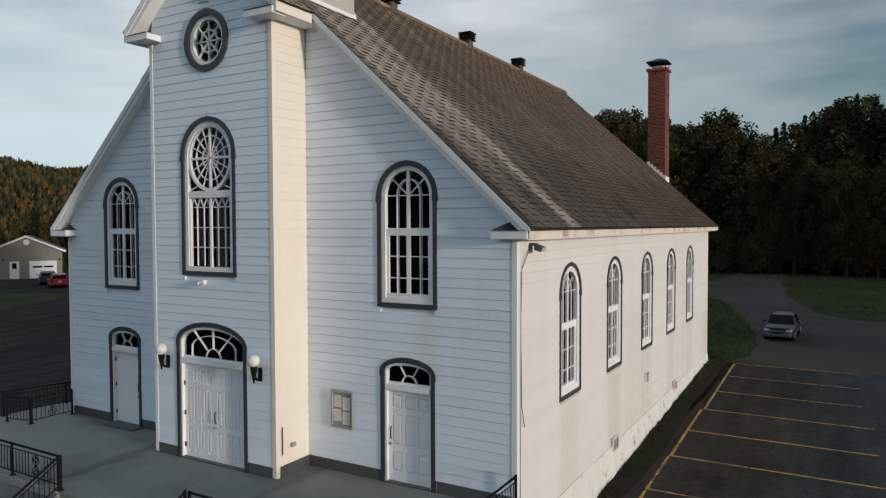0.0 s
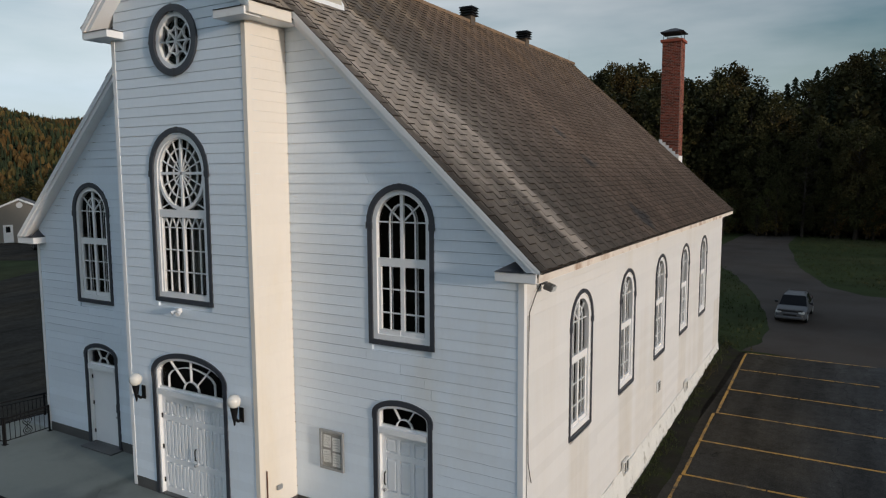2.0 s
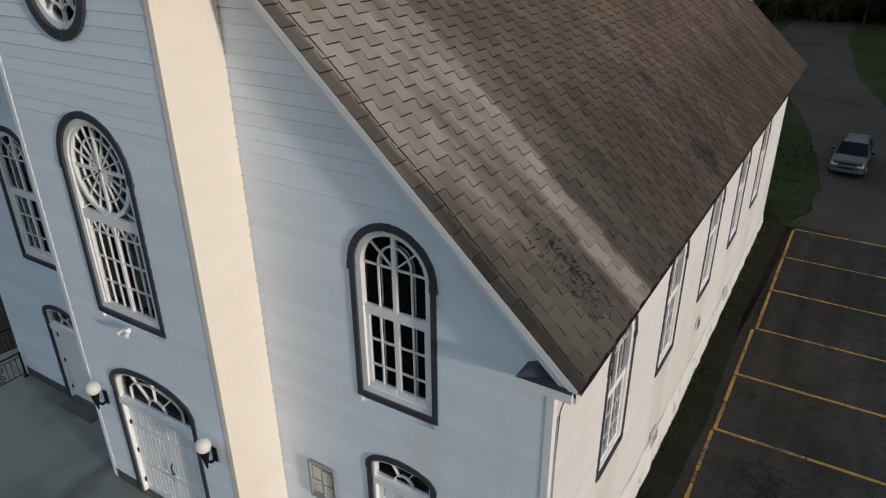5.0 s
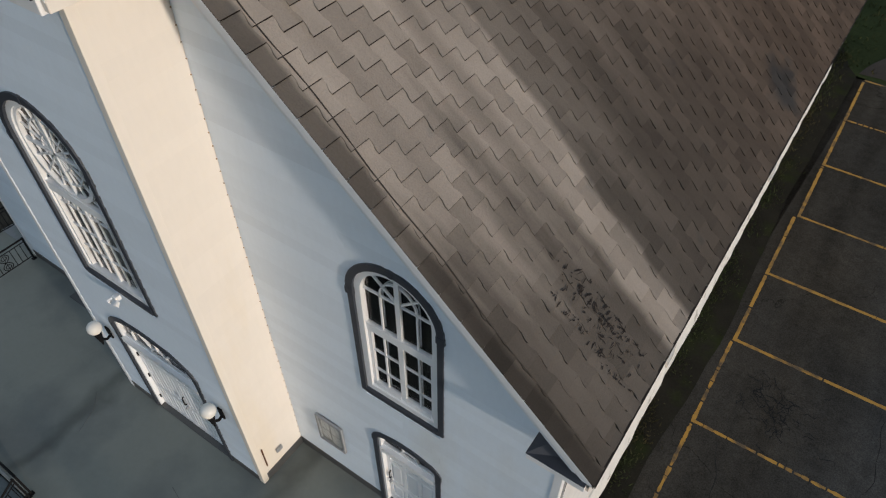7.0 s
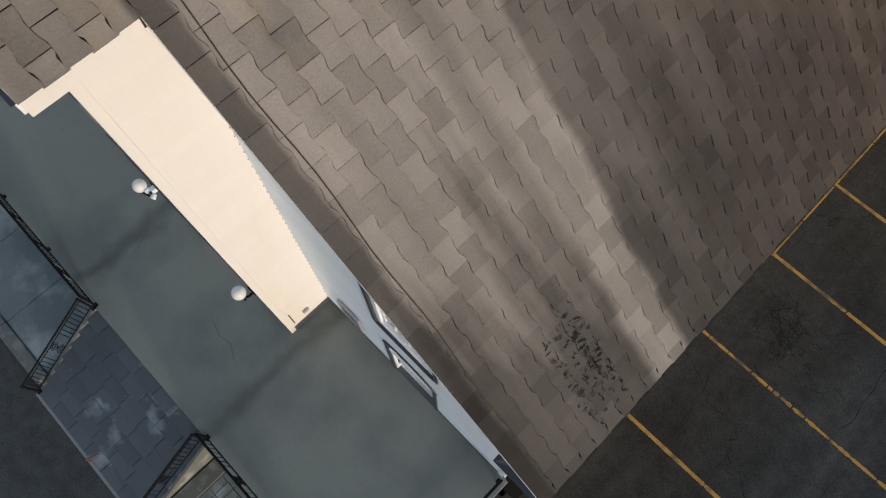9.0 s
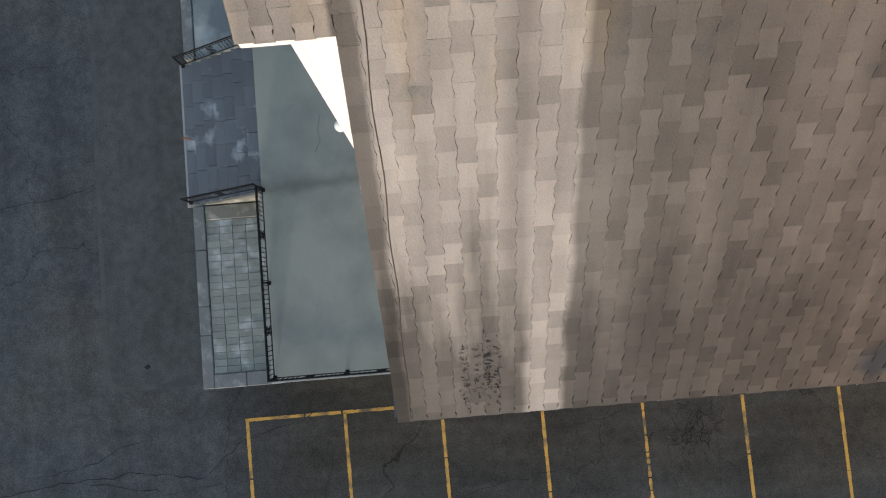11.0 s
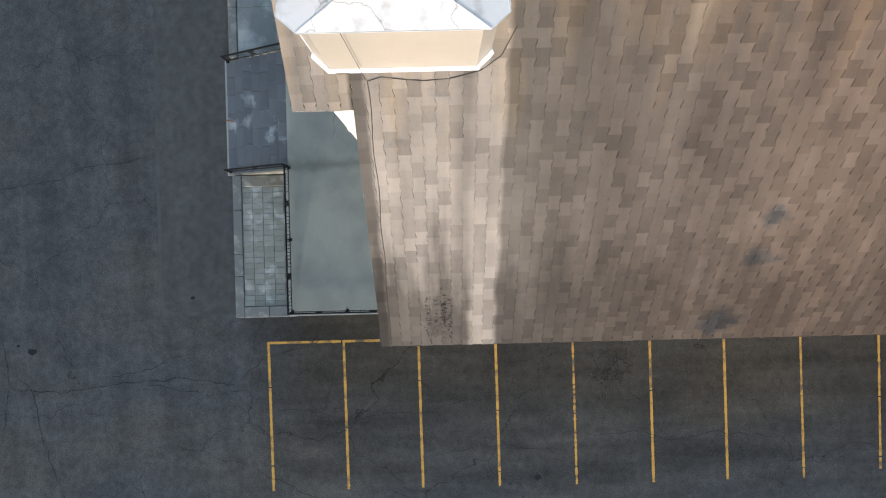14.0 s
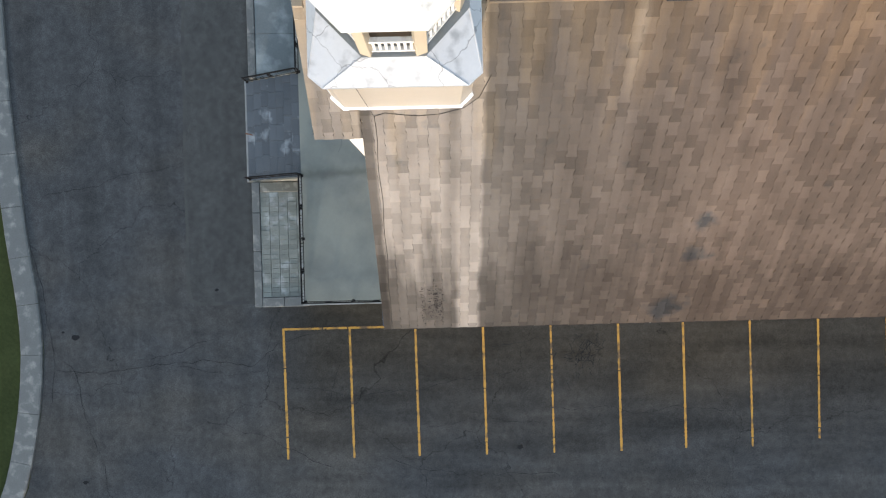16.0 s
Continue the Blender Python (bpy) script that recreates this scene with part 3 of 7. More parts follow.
drip_stains(SIDE_PAINT)

# ---- building helpers ----
def mesh_of(name, bm, material):
    me = bpy.data.meshes.new(name)
    bm.normal_update()
    bm.to_mesh(me)
    bm.free()
    me.materials.append(material)
    return me


def part(name, bm, material, parent=None, label="", smooth=False):
    """Links a bmesh as one mesh object under a thing or a part."""
    me = mesh_of(name, bm, material)
    if smooth:
        for p in me.polygons:
            p.use_smooth = True
    ob = new(name, me)
    ob.parent = parent
    return tagged(ob, label) if label else ob


def piece(name, me, parent, m=None):
    ob = new(name, me)
    ob.parent = parent
    if m is not None:
        ob.matrix_basis = m
    return ob


def thing(name, label, category, at=None, group="", kind=""):
    ob = new(name)
    ob.empty_display_size = 0.2
    if at is not None:
        ob.matrix_basis = at
    return tagged(ob, label, category, group, kind)


def add_box(bm, lo, hi, m=None):
    vs = []
    for k in range(8):
        v = Vector((hi[0] if k & 1 else lo[0], hi[1] if k & 2 else lo[1], hi[2] if k & 4 else lo[2]))
        vs.append(bm.verts.new(m @ v if m is not None else v))
    for f in ((0, 2, 3, 1), (4, 5, 7, 6), (0, 1, 5, 4), (2, 6, 7, 3), (0, 4, 6, 2), (1, 3, 7, 5)):
        bm.faces.new([vs[i] for i in f])
    return vs


def box(lo, hi, bevel=0.0, m=None):
    bm = bmesh.new()
    add_box(bm, lo, hi, m)
    if bevel:
        bmesh.ops.bevel(bm, geom=bm.edges[:], offset=bevel, segments=1, affect="EDGES")
    return bm


def add_rod(bm, a, b, r, sides=6, r2=None, cap=True):
    """A round bar from a to b."""
    a, b = Vector(a), Vector(b)
    q = (b - a).to_track_quat("Z", "Y")
    rings = []
    for p, rad in ((a, r), (b, r if r2 is None else r2)):
        rings.append([bm.verts.new(p + q @ Vector((rad * math.cos(2 * math.pi * k / sides), rad * math.sin(2 * math.pi * k / sides), 0))) for k in range(sides)])
    for k in range(sides):
        j = (k + 1) % sides
        bm.faces.new((rings[0][k], rings[0][j], rings[1][j], rings[1][k]))
    if cap:
        bm.faces.new(rings[0][::-1])
        bm.faces.new(rings[1])


def add_bar(bm, a, b, w, d, m=None):
    """A flat bar between two points of a wall plane (x, z), w wide, from depth d[0] to d[1] along y."""
    a, b = Vector((a[0], 0, a[1])), Vector((b[0], 0, b[1]))
    t = (b - a).normalized()
    n = Vector((-t.z, 0, t.x)) * (w / 2)
    vs = []
    for y in d:
        for p in (a - n, b - n, b + n, a + n):
            q = p + Vector((0, y, 0))
            vs.append(bm.verts.new(m @ q if m is not None else q))
    for f in ((0, 1, 2, 3), (7, 6, 5, 4), (0, 4, 5, 1), (1, 5, 6, 2), (2, 6, 7, 3), (3, 7, 4, 0)):
        bm.faces.new([vs[i] for i in f])


def add_ring(bm, outer, inner, d, m=None, closed=True):
    """A frame between two outlines with as many points each, from depth d[0] (front) to d[1]."""
    n = len(outer)
    rows = []
    for pts, y in ((outer, d[0]), (inner, d[0]), (inner, d[1]), (outer, d[1])):
        rows.append([bm.verts.new((m @ Vector((x, y, z))) if m is not None else Vector((x, y, z))) for x, z in pts])
    last = n if closed else n - 1
    for r in range(4):
        a, b = rows[r], rows[(r + 1) % 4]
        for k in range(last):
            j = (k + 1) % n
            bm.faces.new((a[k], a[j], b[j], b[k]))
    if not closed:
        bm.faces.new([r[0] for r in rows])
        bm.faces.new([r[-1] for r in rows][::-1])


def arch(w, z0, spring, rise, n=14, cx=0.0):
    """Outline of an arched opening, from its lower left corner clockwise over the crown."""
    pts = [(cx - w / 2, z0)]
    for k in range(n + 1):
        a = math.pi - math.pi * k / n
        pts.append((cx + w / 2 * math.cos(a), spring + rise * math.sin(a)))
    pts.append((cx + w / 2, z0))
    return pts


def half_width(w, z0, spring, rise, z):
    """Half the width of an arched opening at height z."""
    if z < z0 or z > spring + rise:
        return 0.0
    if z <= spring:
        return w / 2
    return w / 2 * math.sqrt(max(0.0, 1 - ((z - spring) / rise) ** 2))


def wall_slab(outer, holes, thick, m):
    """A wall of some thickness with real openings; outlines in the wall's own x and z."""
    from mathutils.geometry import tessellate_polygon
    loops = [outer] + holes
    flat = [p for lp in loops for p in lp]
    tris = tessellate_polygon([[Vector((x, z, 0)) for x, z in lp] for lp in loops])
    bm = bmesh.new()
    front = [bm.verts.new(m @ Vector((x, 0, z))) for x, z in flat]
    back = [bm.verts.new(m @ Vector((x, thick, z))) for x, z in flat]
    for t in tris:
        bm.faces.new([front[i] for i in t])
        bm.faces.new([back[i] for i in reversed(t)])
    start = 0
    for lp in loops:
        for k in range(len(lp)):
            a, b = start + k, start + (k + 1) % len(lp)
            bm.faces.new((front[a], front[b], back[b], back[a]))
        start += len(lp)
    bmesh.ops.recalc_face_normals(bm, faces=bm.faces[:])
    return bm


def ground_z(y):
    return -0.05 + 0.65 * min(1.0, max(0.0, (y + 1.0) / 21.5))


def sheet(name, outline, material, lift, label, cat="ground", wobble=0.0):
    """A piece of ground that follows the slope of the lot."""
    bm = bmesh.new()
    if wobble:
        rough_line = []
        for (xa, ya), (xb, yb) in zip(outline, outline[1:] + outline[:1]):
            n = max(1, int(math.hypot(xb - xa, yb - ya) / 0.6))
            for k in range(n):
                x, y = xa + (xb - xa) * k / n, ya + (yb - ya) * k / n
                p = Vector((x, y, lift * 100))
                q = 0.5 * noise.noise(p * 0.12) + 0.3 * noise.noise(p * 0.6) + 0.12 * noise.noise(p * 2.1)
                rough_line.append((x + wobble * q, y + wobble * 0.8 * noise.noise(p * 0.5 + Vector((9, 3, 0)))))
        outline = rough_line
    bm.faces.new([bm.verts.new((x, y, 0)) for x, y in outline])
    bmesh.ops.triangulate(bm, faces=bm.faces[:])
    for y in (-1.0, 10.0, 21.5):
        bmesh.ops.bisect_plane(bm, geom=bm.verts[:] + bm.edges[:] + bm.faces[:], plane_co=(0, y, 0), plane_no=(0, 1, 0))
    for v in bm.verts:
        v.co.z = ground_z(v.co.y) + lift
    bmesh.ops.recalc_face_normals(bm, faces=bm.faces[:])
    for f in bm.faces:
        if f.normal.z < 0:
            f.normal_flip()
    return tagged(part(name, bm, material), label, cat, kind="structure")


# ---- ground ----
FAR = 1800
sheet("ground", [(-FAR, -FAR), (FAR, -FAR), (FAR, FAR), (-FAR, FAR)], GRASS, 0.0, "dark green mown grass in evening shade", "grass")
kerb_line = [(-46, -19.0), (-30, -17.2), (-16, -16.0), (-6, -15.55), (-1, -15.35), (4.2, -14.9), (7.0, -14.5), (9.0, -14.38), (11.5, -14.6), (14.4, -15.2), (18, -16.8), (24, -20.5), (34, -28)]
lot = kerb_line + [(60, -28), (60, 21.6), (8.3, 21.6), (7.6, 8.0), (7.4, -0.2), (-9.0, -0.2), (-9.5, 24.0), (-14, 36), (-50, 29.0), (-43.3, 17.0), (-50, 4)]
sheet("parking_lot", lot, ASPHALT, 0.012, "worn dark grey asphalt parking lot with cracks", "parking lot")
sheet("asphalt_patch", [(-9, -8.4), (6.5, -8.55), (7.02, -8.45), (7.16, -8.2), (7.14, -5.9), (-9, -5.9)], ASPHALT_PATCH, 0.0195, "slightly paler resurfaced asphalt strip along the steps", "pavement", 0.12)
sheet("asphalt_seam", [(-9, -8.52), (6.6, -8.68), (7.12, -8.56), (7.30, -8.25), (7.27, -5.9), (-9, -5.9)], PATCH_EDGE, 0.0165, "pale worn seam round the resurfaced strip", "pavement", 0.12)
sheet("dirt_road", [(7.9, 21.6), (8.45, 23.69), (8.55, 26.8), (8.2, 30.6), (7, 37), (5.1, 44.6), (3, 51.4), (-30, 60.6), (-30, 70.6), (0.4, 69.2), (0.6, 80.8), (1, 92.9), (7.6, 96.6), (6.76, 86.5), (6.65, 74), (7.9, 60), (9.3, 50.7), (11, 43), (13.1, 40.35), (15.4, 40.1), (60, 34.6), (60, 21.6)], GRAVEL, 0.014, "brownish gravel lane winding behind the church", "road", 0.55)
sheet("driveway", [(-62, 38), (-51, 27), (-95, 4), (-120, 20), (-120, 44), (-66, 46)], ASPHALT, 0.013, "dark asphalt driveway before a garage", "driveway")
sheet("soil_verge", [(7.02, 0.0), (7.02, 23.4), (7.9, 21.5), (7.85, 8.0), (7.72, 0.0)], SOIL, 0.02, "strip of dark soil and weeds along the foundation", "verge", 0.35)

# ---- church ----
HW, LEN, TW, TY = 7.04, 21.6, 1.93, -1.055
EAVE, RISE, RIDGE = 6.62, 0.92, 13.67
PLAT = 1.46
church = thing("church", "white clapboard village church with dark-trimmed arched windows", "church")


def roof_z(x):
    return RIDGE - RISE * abs(x)


FRONT, SIDE = Matrix.Identity(4), pose(HW, 0, 0, 0, 0, 90)
TOWER = pose(0, TY, 0)
WIN = dict(w=1.48, z0=5.18, spring=7.48, rise=0.73)
BIG = dict(w=1.76, z0=5.76, spring=8.46, rise=0.88)
SWIN = dict(w=1.42, z0=3.02, spring=5.36, rise=0.68)
DOOR = dict(w=1.36, z0=PLAT, spring=3.83, rise=0.32)
GATE = dict(w=2.28, z0=PLAT, spring=4.20, rise=0.50)
SIDE_Y = (2.97, 6.47, 10.08, 13.62, 17.16)
CUT = 0.16


def cut(o, cx):
    """The hole for an opening: a little inside the outer edge of its trim."""
    return arch(o["w"] - CUT, o["z0"] + (0.08 if o["z0"] > 2 else 0.0), o["spring"], o["rise"] - CUT / 2, 14, cx)


def soffit(x):
    return roof_z(x) - 0.34


FRONT_HOLES = [(WIN, 4.59), (WIN, -4.63), (DOOR, 4.59), (DOOR, -4.57)]
TOWER_HOLES = [(BIG, -0.03), (GATE, -0.02)]
ROUND = dict(cx=0.0, z=11.02, r=0.68)
front_wall = part("front_wall", wall_slab([(-HW, -0.3), (HW, -0.3), (HW, EAVE - 0.1), (TW, soffit(TW)), (-TW, soffit(TW)), (-HW, EAVE - 0.1)], [cut(o, c) for o, c in FRONT_HOLES], 0.25, pose(0, 0.03, 0)), SIDING, church, "front wall of white clapboards with the blue of shade in their colour")
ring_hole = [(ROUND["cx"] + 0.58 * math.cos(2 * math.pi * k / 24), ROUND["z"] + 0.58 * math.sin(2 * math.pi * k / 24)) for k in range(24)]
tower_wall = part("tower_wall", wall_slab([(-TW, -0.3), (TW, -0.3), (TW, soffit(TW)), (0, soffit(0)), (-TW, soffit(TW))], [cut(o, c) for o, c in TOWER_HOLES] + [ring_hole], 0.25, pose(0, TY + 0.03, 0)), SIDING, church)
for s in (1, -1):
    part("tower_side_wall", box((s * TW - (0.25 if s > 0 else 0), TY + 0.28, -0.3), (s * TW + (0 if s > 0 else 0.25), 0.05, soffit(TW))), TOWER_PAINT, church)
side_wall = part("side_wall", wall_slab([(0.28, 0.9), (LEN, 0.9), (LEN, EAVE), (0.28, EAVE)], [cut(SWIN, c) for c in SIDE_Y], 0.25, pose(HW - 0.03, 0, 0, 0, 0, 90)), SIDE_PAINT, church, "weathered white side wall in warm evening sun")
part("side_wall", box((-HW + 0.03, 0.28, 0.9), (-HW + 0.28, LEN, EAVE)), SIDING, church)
part("rear_wall", wall_slab([(-HW, 0.3), (HW, 0.3), (HW, EAVE - 0.1), (0, soffit(0)), (-HW, EAVE - 0.1)], [], 0.25, pose(0, LEN - 0.25, 0)), SIDE_PAINT, church)
fb = bmesh.new()
add_box(fb, (HW - 0.25, 0.02, -0.4), (HW + 0.03, LEN, 0.95))
bmesh.ops.subdivide_edges(fb, edges=[e for e in fb.edges if abs(e.verts[0].co.y - e.verts[1].co.y) > 5], cuts=90)
bmesh.ops.subdivide_edges(fb, edges=[e for e in fb.edges if abs(e.verts[0].co.z - e.verts[1].co.z) > 1], cuts=6)
for v in fb.verts:
    if v.co.x > HW:
        # the footing spreads towards the ground
        v.co.x += 0.10 * min(1.0, max(0.0, (0.9 - v.co.z) / 0.6)) + 0.03 * noise.noise(v.co * 1.7) + 0.012 * noise.noise(v.co * 6)
        v.co.z += 0.02 * noise.noise(v.co * 2.3 + Vector((5, 0, 0)))
part("foundation", fb, FOUNDATION, church, "rough whitewashed concrete foundation stained along the ground", smooth=False)
part("foundation", box((-HW - 0.03, 0.02, -0.4), (-HW + 0.25, LEN, 0.95)), FOUNDATION, church)
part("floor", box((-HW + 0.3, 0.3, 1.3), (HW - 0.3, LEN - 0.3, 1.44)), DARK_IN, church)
# added sheets close behind the panes; their near-black colour stands for interior shade
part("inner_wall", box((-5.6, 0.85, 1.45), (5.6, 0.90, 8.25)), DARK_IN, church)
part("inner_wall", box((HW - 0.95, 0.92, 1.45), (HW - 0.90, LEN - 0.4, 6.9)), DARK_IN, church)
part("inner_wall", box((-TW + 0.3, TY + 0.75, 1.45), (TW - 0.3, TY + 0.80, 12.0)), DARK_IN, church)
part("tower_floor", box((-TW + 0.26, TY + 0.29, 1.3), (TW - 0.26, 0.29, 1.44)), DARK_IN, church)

# roof slabs: one for each slope, the tower's forward part running in the same plane
def roof_slab(s):
    bm = bmesh.new()
    outline = [(0, -1.34), (2.39, -1.34), (2.39, -0.23), (7.425, -0.23), (7.425, LEN + 0.3), (0, LEN + 0.3)]
    top = [bm.verts.new((s * x, y, roof_z(x) - 0.02)) for x, y in outline]
    low = [bm.verts.new((s * x, y, roof_z(x) - 0.20)) for x, y in outline]
    bm.faces.new(top)
    bm.faces.new(low[::-1])
    for k in range(6):
        j = (k + 1) % 6
        bm.faces.new((top[k], low[k], low[j], top[j]))
    bmesh.ops.recalc_face_normals(bm, faces=bm.faces[:])
    return bm


roof_right = part("roof", roof_slab(1), FELT, church, "steep taupe shingle roof with pale streaks and a mossy patch")
roof_left = part("roof", roof_slab(-1), SHINGLE, church)

# eaves: fascia, soffit and rake boards
for s in (1, -1):
    b = bmesh.new()
    vs = [[b.verts.new((s * x, y, z)) for x, z in ((7.33, 6.635), (7.43, 6.635), (7.425, 6.772), (7.33, 6.772))] for y in (-0.30, LEN + 0.3)]
    b.faces.new(vs[0])
    b.faces.new(vs[1][::-1])
    for k in range(4):
        b.faces.new((vs[0][k], vs[1][k], vs[1][(k + 1) % 4], vs[0][(k + 1) % 4]))
    bmesh.ops.recalc_face_normals(b, faces=b.faces[:])
    part("drip_edge", box((min(s * 7.42, s * 7.49), -0.295, 6.776), (max(s * 7.42, s * 7.49), LEN + 0.3, 6.786)), FELT, church, "rusty brown drip edge along the eave")
    part("fascia", b, FASCIA, church, "white eave fascia with flaking paint")
    for x0, x1, y in ((2.36, 7.445, -0.300), (0.0, 2.41, -1.410)):
        b = bmesh.new()
        vs = [[b.verts.new((s * x, yy, roof_z(x) + dz)) for x, dz in ((x0, 0.004), (x1, 0.004), (x1, -0.06), (x0, -0.06))] for yy in (y - 0.006, y + 0.006)]
        b.faces.new(vs[0])
        b.faces.new(vs[1][::-1])
        for k in range(4):
            b.faces.new((vs[0][k], vs[1][k], vs[1][(k + 1) % 4], vs[0][(k + 1) % 4]))
        bmesh.ops.recalc_face_normals(b, faces=b.faces[:])
        part("rake_strip", b, WHITE, church)
    part("soffit", box((min(s * 6.9, s * 7.36), -0.26, 6.60), (max(s * 6.9, s * 7.36), LEN + 0.28, 6.64)), WHITE, church)
    for x0, x1, y in ((2.0, 7.435, -0.30), (0.0, 2.41, -1.41)):
        for z_off, y_off, h in ((-0.012, 0.0, 0.13), (-0.14, 0.035, 0.13)):
            b = bmesh.new()
            vs = []
            for yy in (y + y_off, y + y_off + 0.05):
                for x, dz in ((x0, z_off), (x1 - 0.01 - y_off, z_off), (x1 - 0.01 - y_off, z_off - h), (x0, z_off - h)):
                    vs.append(b.verts.new((s * x, yy, roof_z(x) + dz)))
            for f in ((0, 1, 2, 3), (7, 6, 5, 4), (0, 4, 5, 1), (1, 5, 6, 2), (2, 6, 7, 3), (3, 7, 4, 0)):
                b.faces.new([vs[i] for i in f])
            bmesh.ops.recalc_face_normals(b, faces=b.faces[:])
            part("rake_board", b, WHITE, church)
        b = bmesh.new()
        vs = []
        for yy in (y + 0.06, 0.1 if x0 else TY + 0.1):
            for x, dz in ((x0, -0.22), (x1 - 0.13, -0.22), (x1 - 0.13, -0.26), (x0, -0.26)):
                vs.append(b.verts.new((s * x, yy, roof_z(x) + dz)))
        for f in ((0, 1, 2, 3), (7, 6, 5, 4), (0, 4, 5, 1), (1, 5, 6, 2), (2, 6, 7, 3), (3, 7, 4, 0)):
            b.faces.new([vs[i] for i in f])
        bmesh.ops.recalc_face_normals(b, faces=b.faces[:])
        part("rake_soffit", b, WHITE, church)
    # side eave of the tower
    part("fascia", box((min(s * 2.33, s * 2.41), -1.405, 11.22), (max(s * 2.33, s * 2.41), -0.32, 11.42), 0.006), TOWER_PAINT, church)
    part("soffit", box((min(s * 1.9, s * 2.33), -1.36, 11.222), (max(s * 1.9, s * 2.33), -0.05, 11.25)), WHITE, church)

# boxed cornice returns with little hipped roofs
def cornice_return(x0, x1, y0, y1, z0, z1, peak, tip, parent, cap_mat):
    """A small box at a gable's foot, with a sloping top."""
    b = box((min(x0, x1), y0, z0), (max(x0, x1), y1, z1), 0.006)
    ob = part("cornice_return", b, WHITE, parent)
    c = bmesh.new()
    lo = [c.verts.new(p) for p in ((x0, y0 - 0.03, z1 + 0.003), (x1, y0 - 0.03, z1 + 0.003), (x1, y1, z1 + 0.003), (x0, y1, z1 + 0.003))]
    hi = [c.verts.new((tip, y1, peak)), c.verts.new((x1, y1, z1 + 0.014))]
    c.faces.new(lo[::-1])
    c.faces.new((lo[0], lo[1], hi[1], hi[0]))
    c.faces.new((lo[1], lo[2], hi[1]))
    c.faces.new((lo[2], lo[3], hi[0], hi[1]))
    c.faces.new((lo[3], lo[0], hi[0]))
    bmesh.ops.recalc_face_normals(c, faces=c.faces[:])
    part("return_cap", c, cap_mat, ob)
    return ob


for s in (1, -1):
    cornice_return(s * 6.66, s * 7.39, -0.33, 0.02, 6.62, 6.78, 6.98, s * 7.0, church, TRIM)
    cornice_return(s * 1.54, s * 2.322, -1.44, TY + 0.02, 11.19, 11.335, 11.45, s * 1.92, church, TRIM)

# corner boards and dark base boards
for x, y in ((HW, 0.0), (-HW, 0.0), (TW, TY), (-TW, TY)):
    s = 1 if x > 0 else -1
    top = EAVE if abs(x) > 3 else 11.22
    # the tower's sunlit corner takes the white that has sun warmth mixed in
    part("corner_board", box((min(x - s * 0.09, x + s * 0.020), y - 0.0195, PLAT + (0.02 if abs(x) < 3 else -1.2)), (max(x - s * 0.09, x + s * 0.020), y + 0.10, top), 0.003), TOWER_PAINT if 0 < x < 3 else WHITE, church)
for x0, x1, y in ((1.93, 3.90, 0.0), (5.30, 6.93, 0.0), (-3.88, -1.93, 0.0), (-6.93, -5.26, 0.0), (1.13, 1.84, TY), (-1.84, -1.17, TY)):
    part("base_board", box((x0, y - 0.016, PLAT), (x1, y + 0.03, PLAT + 0.24)), BASE_DARK, church, "dark grey base board")
part("base_board", box((TW - 0.03, TY + 0.1, PLAT), (TW + 0.016, -0.016, PLAT + 0.24)), BASE_DARK, church)
part("base_board", box((-TW - 0.016, TY + 0.1, PLAT), (-TW + 0.03, -0.016, PLAT + 0.24)), BASE_DARK, church)


# ---- windows and doors ----
IN1, IN2 = (0.062, 0.10), (0.17, 0.19)


def keystone_hood(bm, o, m, width=0.108, plain=False):
    """Dark hood over the arch with small ears at its feet."""
    n = 18
    def arc(w, rise):
        return [(w / 2 * math.cos(math.pi - math.pi * k / n), o["spring"] + rise * math.sin(math.pi - math.pi * k / n)) for k in range(n + 1)]
    add_ring(bm, arc(o["w"], o["rise"]), arc(o["w"] - 2 * width, o["rise"] - width), (-0.036, 0.045), m, closed=False)
    ear = 0.0 if plain else 0.008
    for s in (-1, 1):
        add_box(bm, (s * (o["w"] / 2 - width / 2) - width / 2 - ear, -0.042 if ear else -0.036, o["spring"] - 0.11), (s * (o["w"] / 2 - width / 2) + width / 2 + ear, 0.04, o["spring"] + 0.012), m)
    if plain:
        return
    top = o["spring"] + o["rise"]
    add_box(bm, (-0.032, -0.042, top - width - 0.004), (0.032, 0.03, top + 0.005), m)


def dark_trim(o, m, parent, sill=True, slim=0.0):
    b = bmesh.new()
    keystone_hood(b, o, m, 0.108 - slim, plain=not sill)
    w, z0 = o["w"], o["z0"]
    for s in (-1, 1):
        add_box(b, (min(s * (w / 2 - 0.015), s * (w / 2 - 0.105 + slim)), -0.032, z0), (max(s * (w / 2 - 0.015), s * (w / 2 - 0.105 + slim)), 0.045, o["spring"] - 0.105), m)
    if sill:
        add_box(b, (-w / 2 + 0.10, -0.042, z0), (w / 2 - 0.10, 0.045, z0 + 0.095 - slim), m)
    bmesh.ops.recalc_face_normals(b, faces=b.faces[:])
    return part("trim", b, TRIM, parent, "dark grey painted surround with a hooded arch")


def pane_mesh(pts, y, m):
    b = bmesh.new()
    b.faces.new([b.verts.new(m @ Vector((x, y, z))) for x, z in pts])
    b.normal_update()
    b.faces.ensure_lookup_table()
    f = b.faces[0]
    if f.normal.dot(m.to_3x3() @ Vector((0, -1, 0))) < 0:
        f.normal_flip()
    return b


def glazing(o, m, parent):
    p = part("pane", pane_mesh(arch(o["w"] - 0.34, o["z0"] + 0.16, o["spring"], o["rise"] - 0.17, 14), 0.085, m), GLASS, parent)
    p.visible_shadow = False


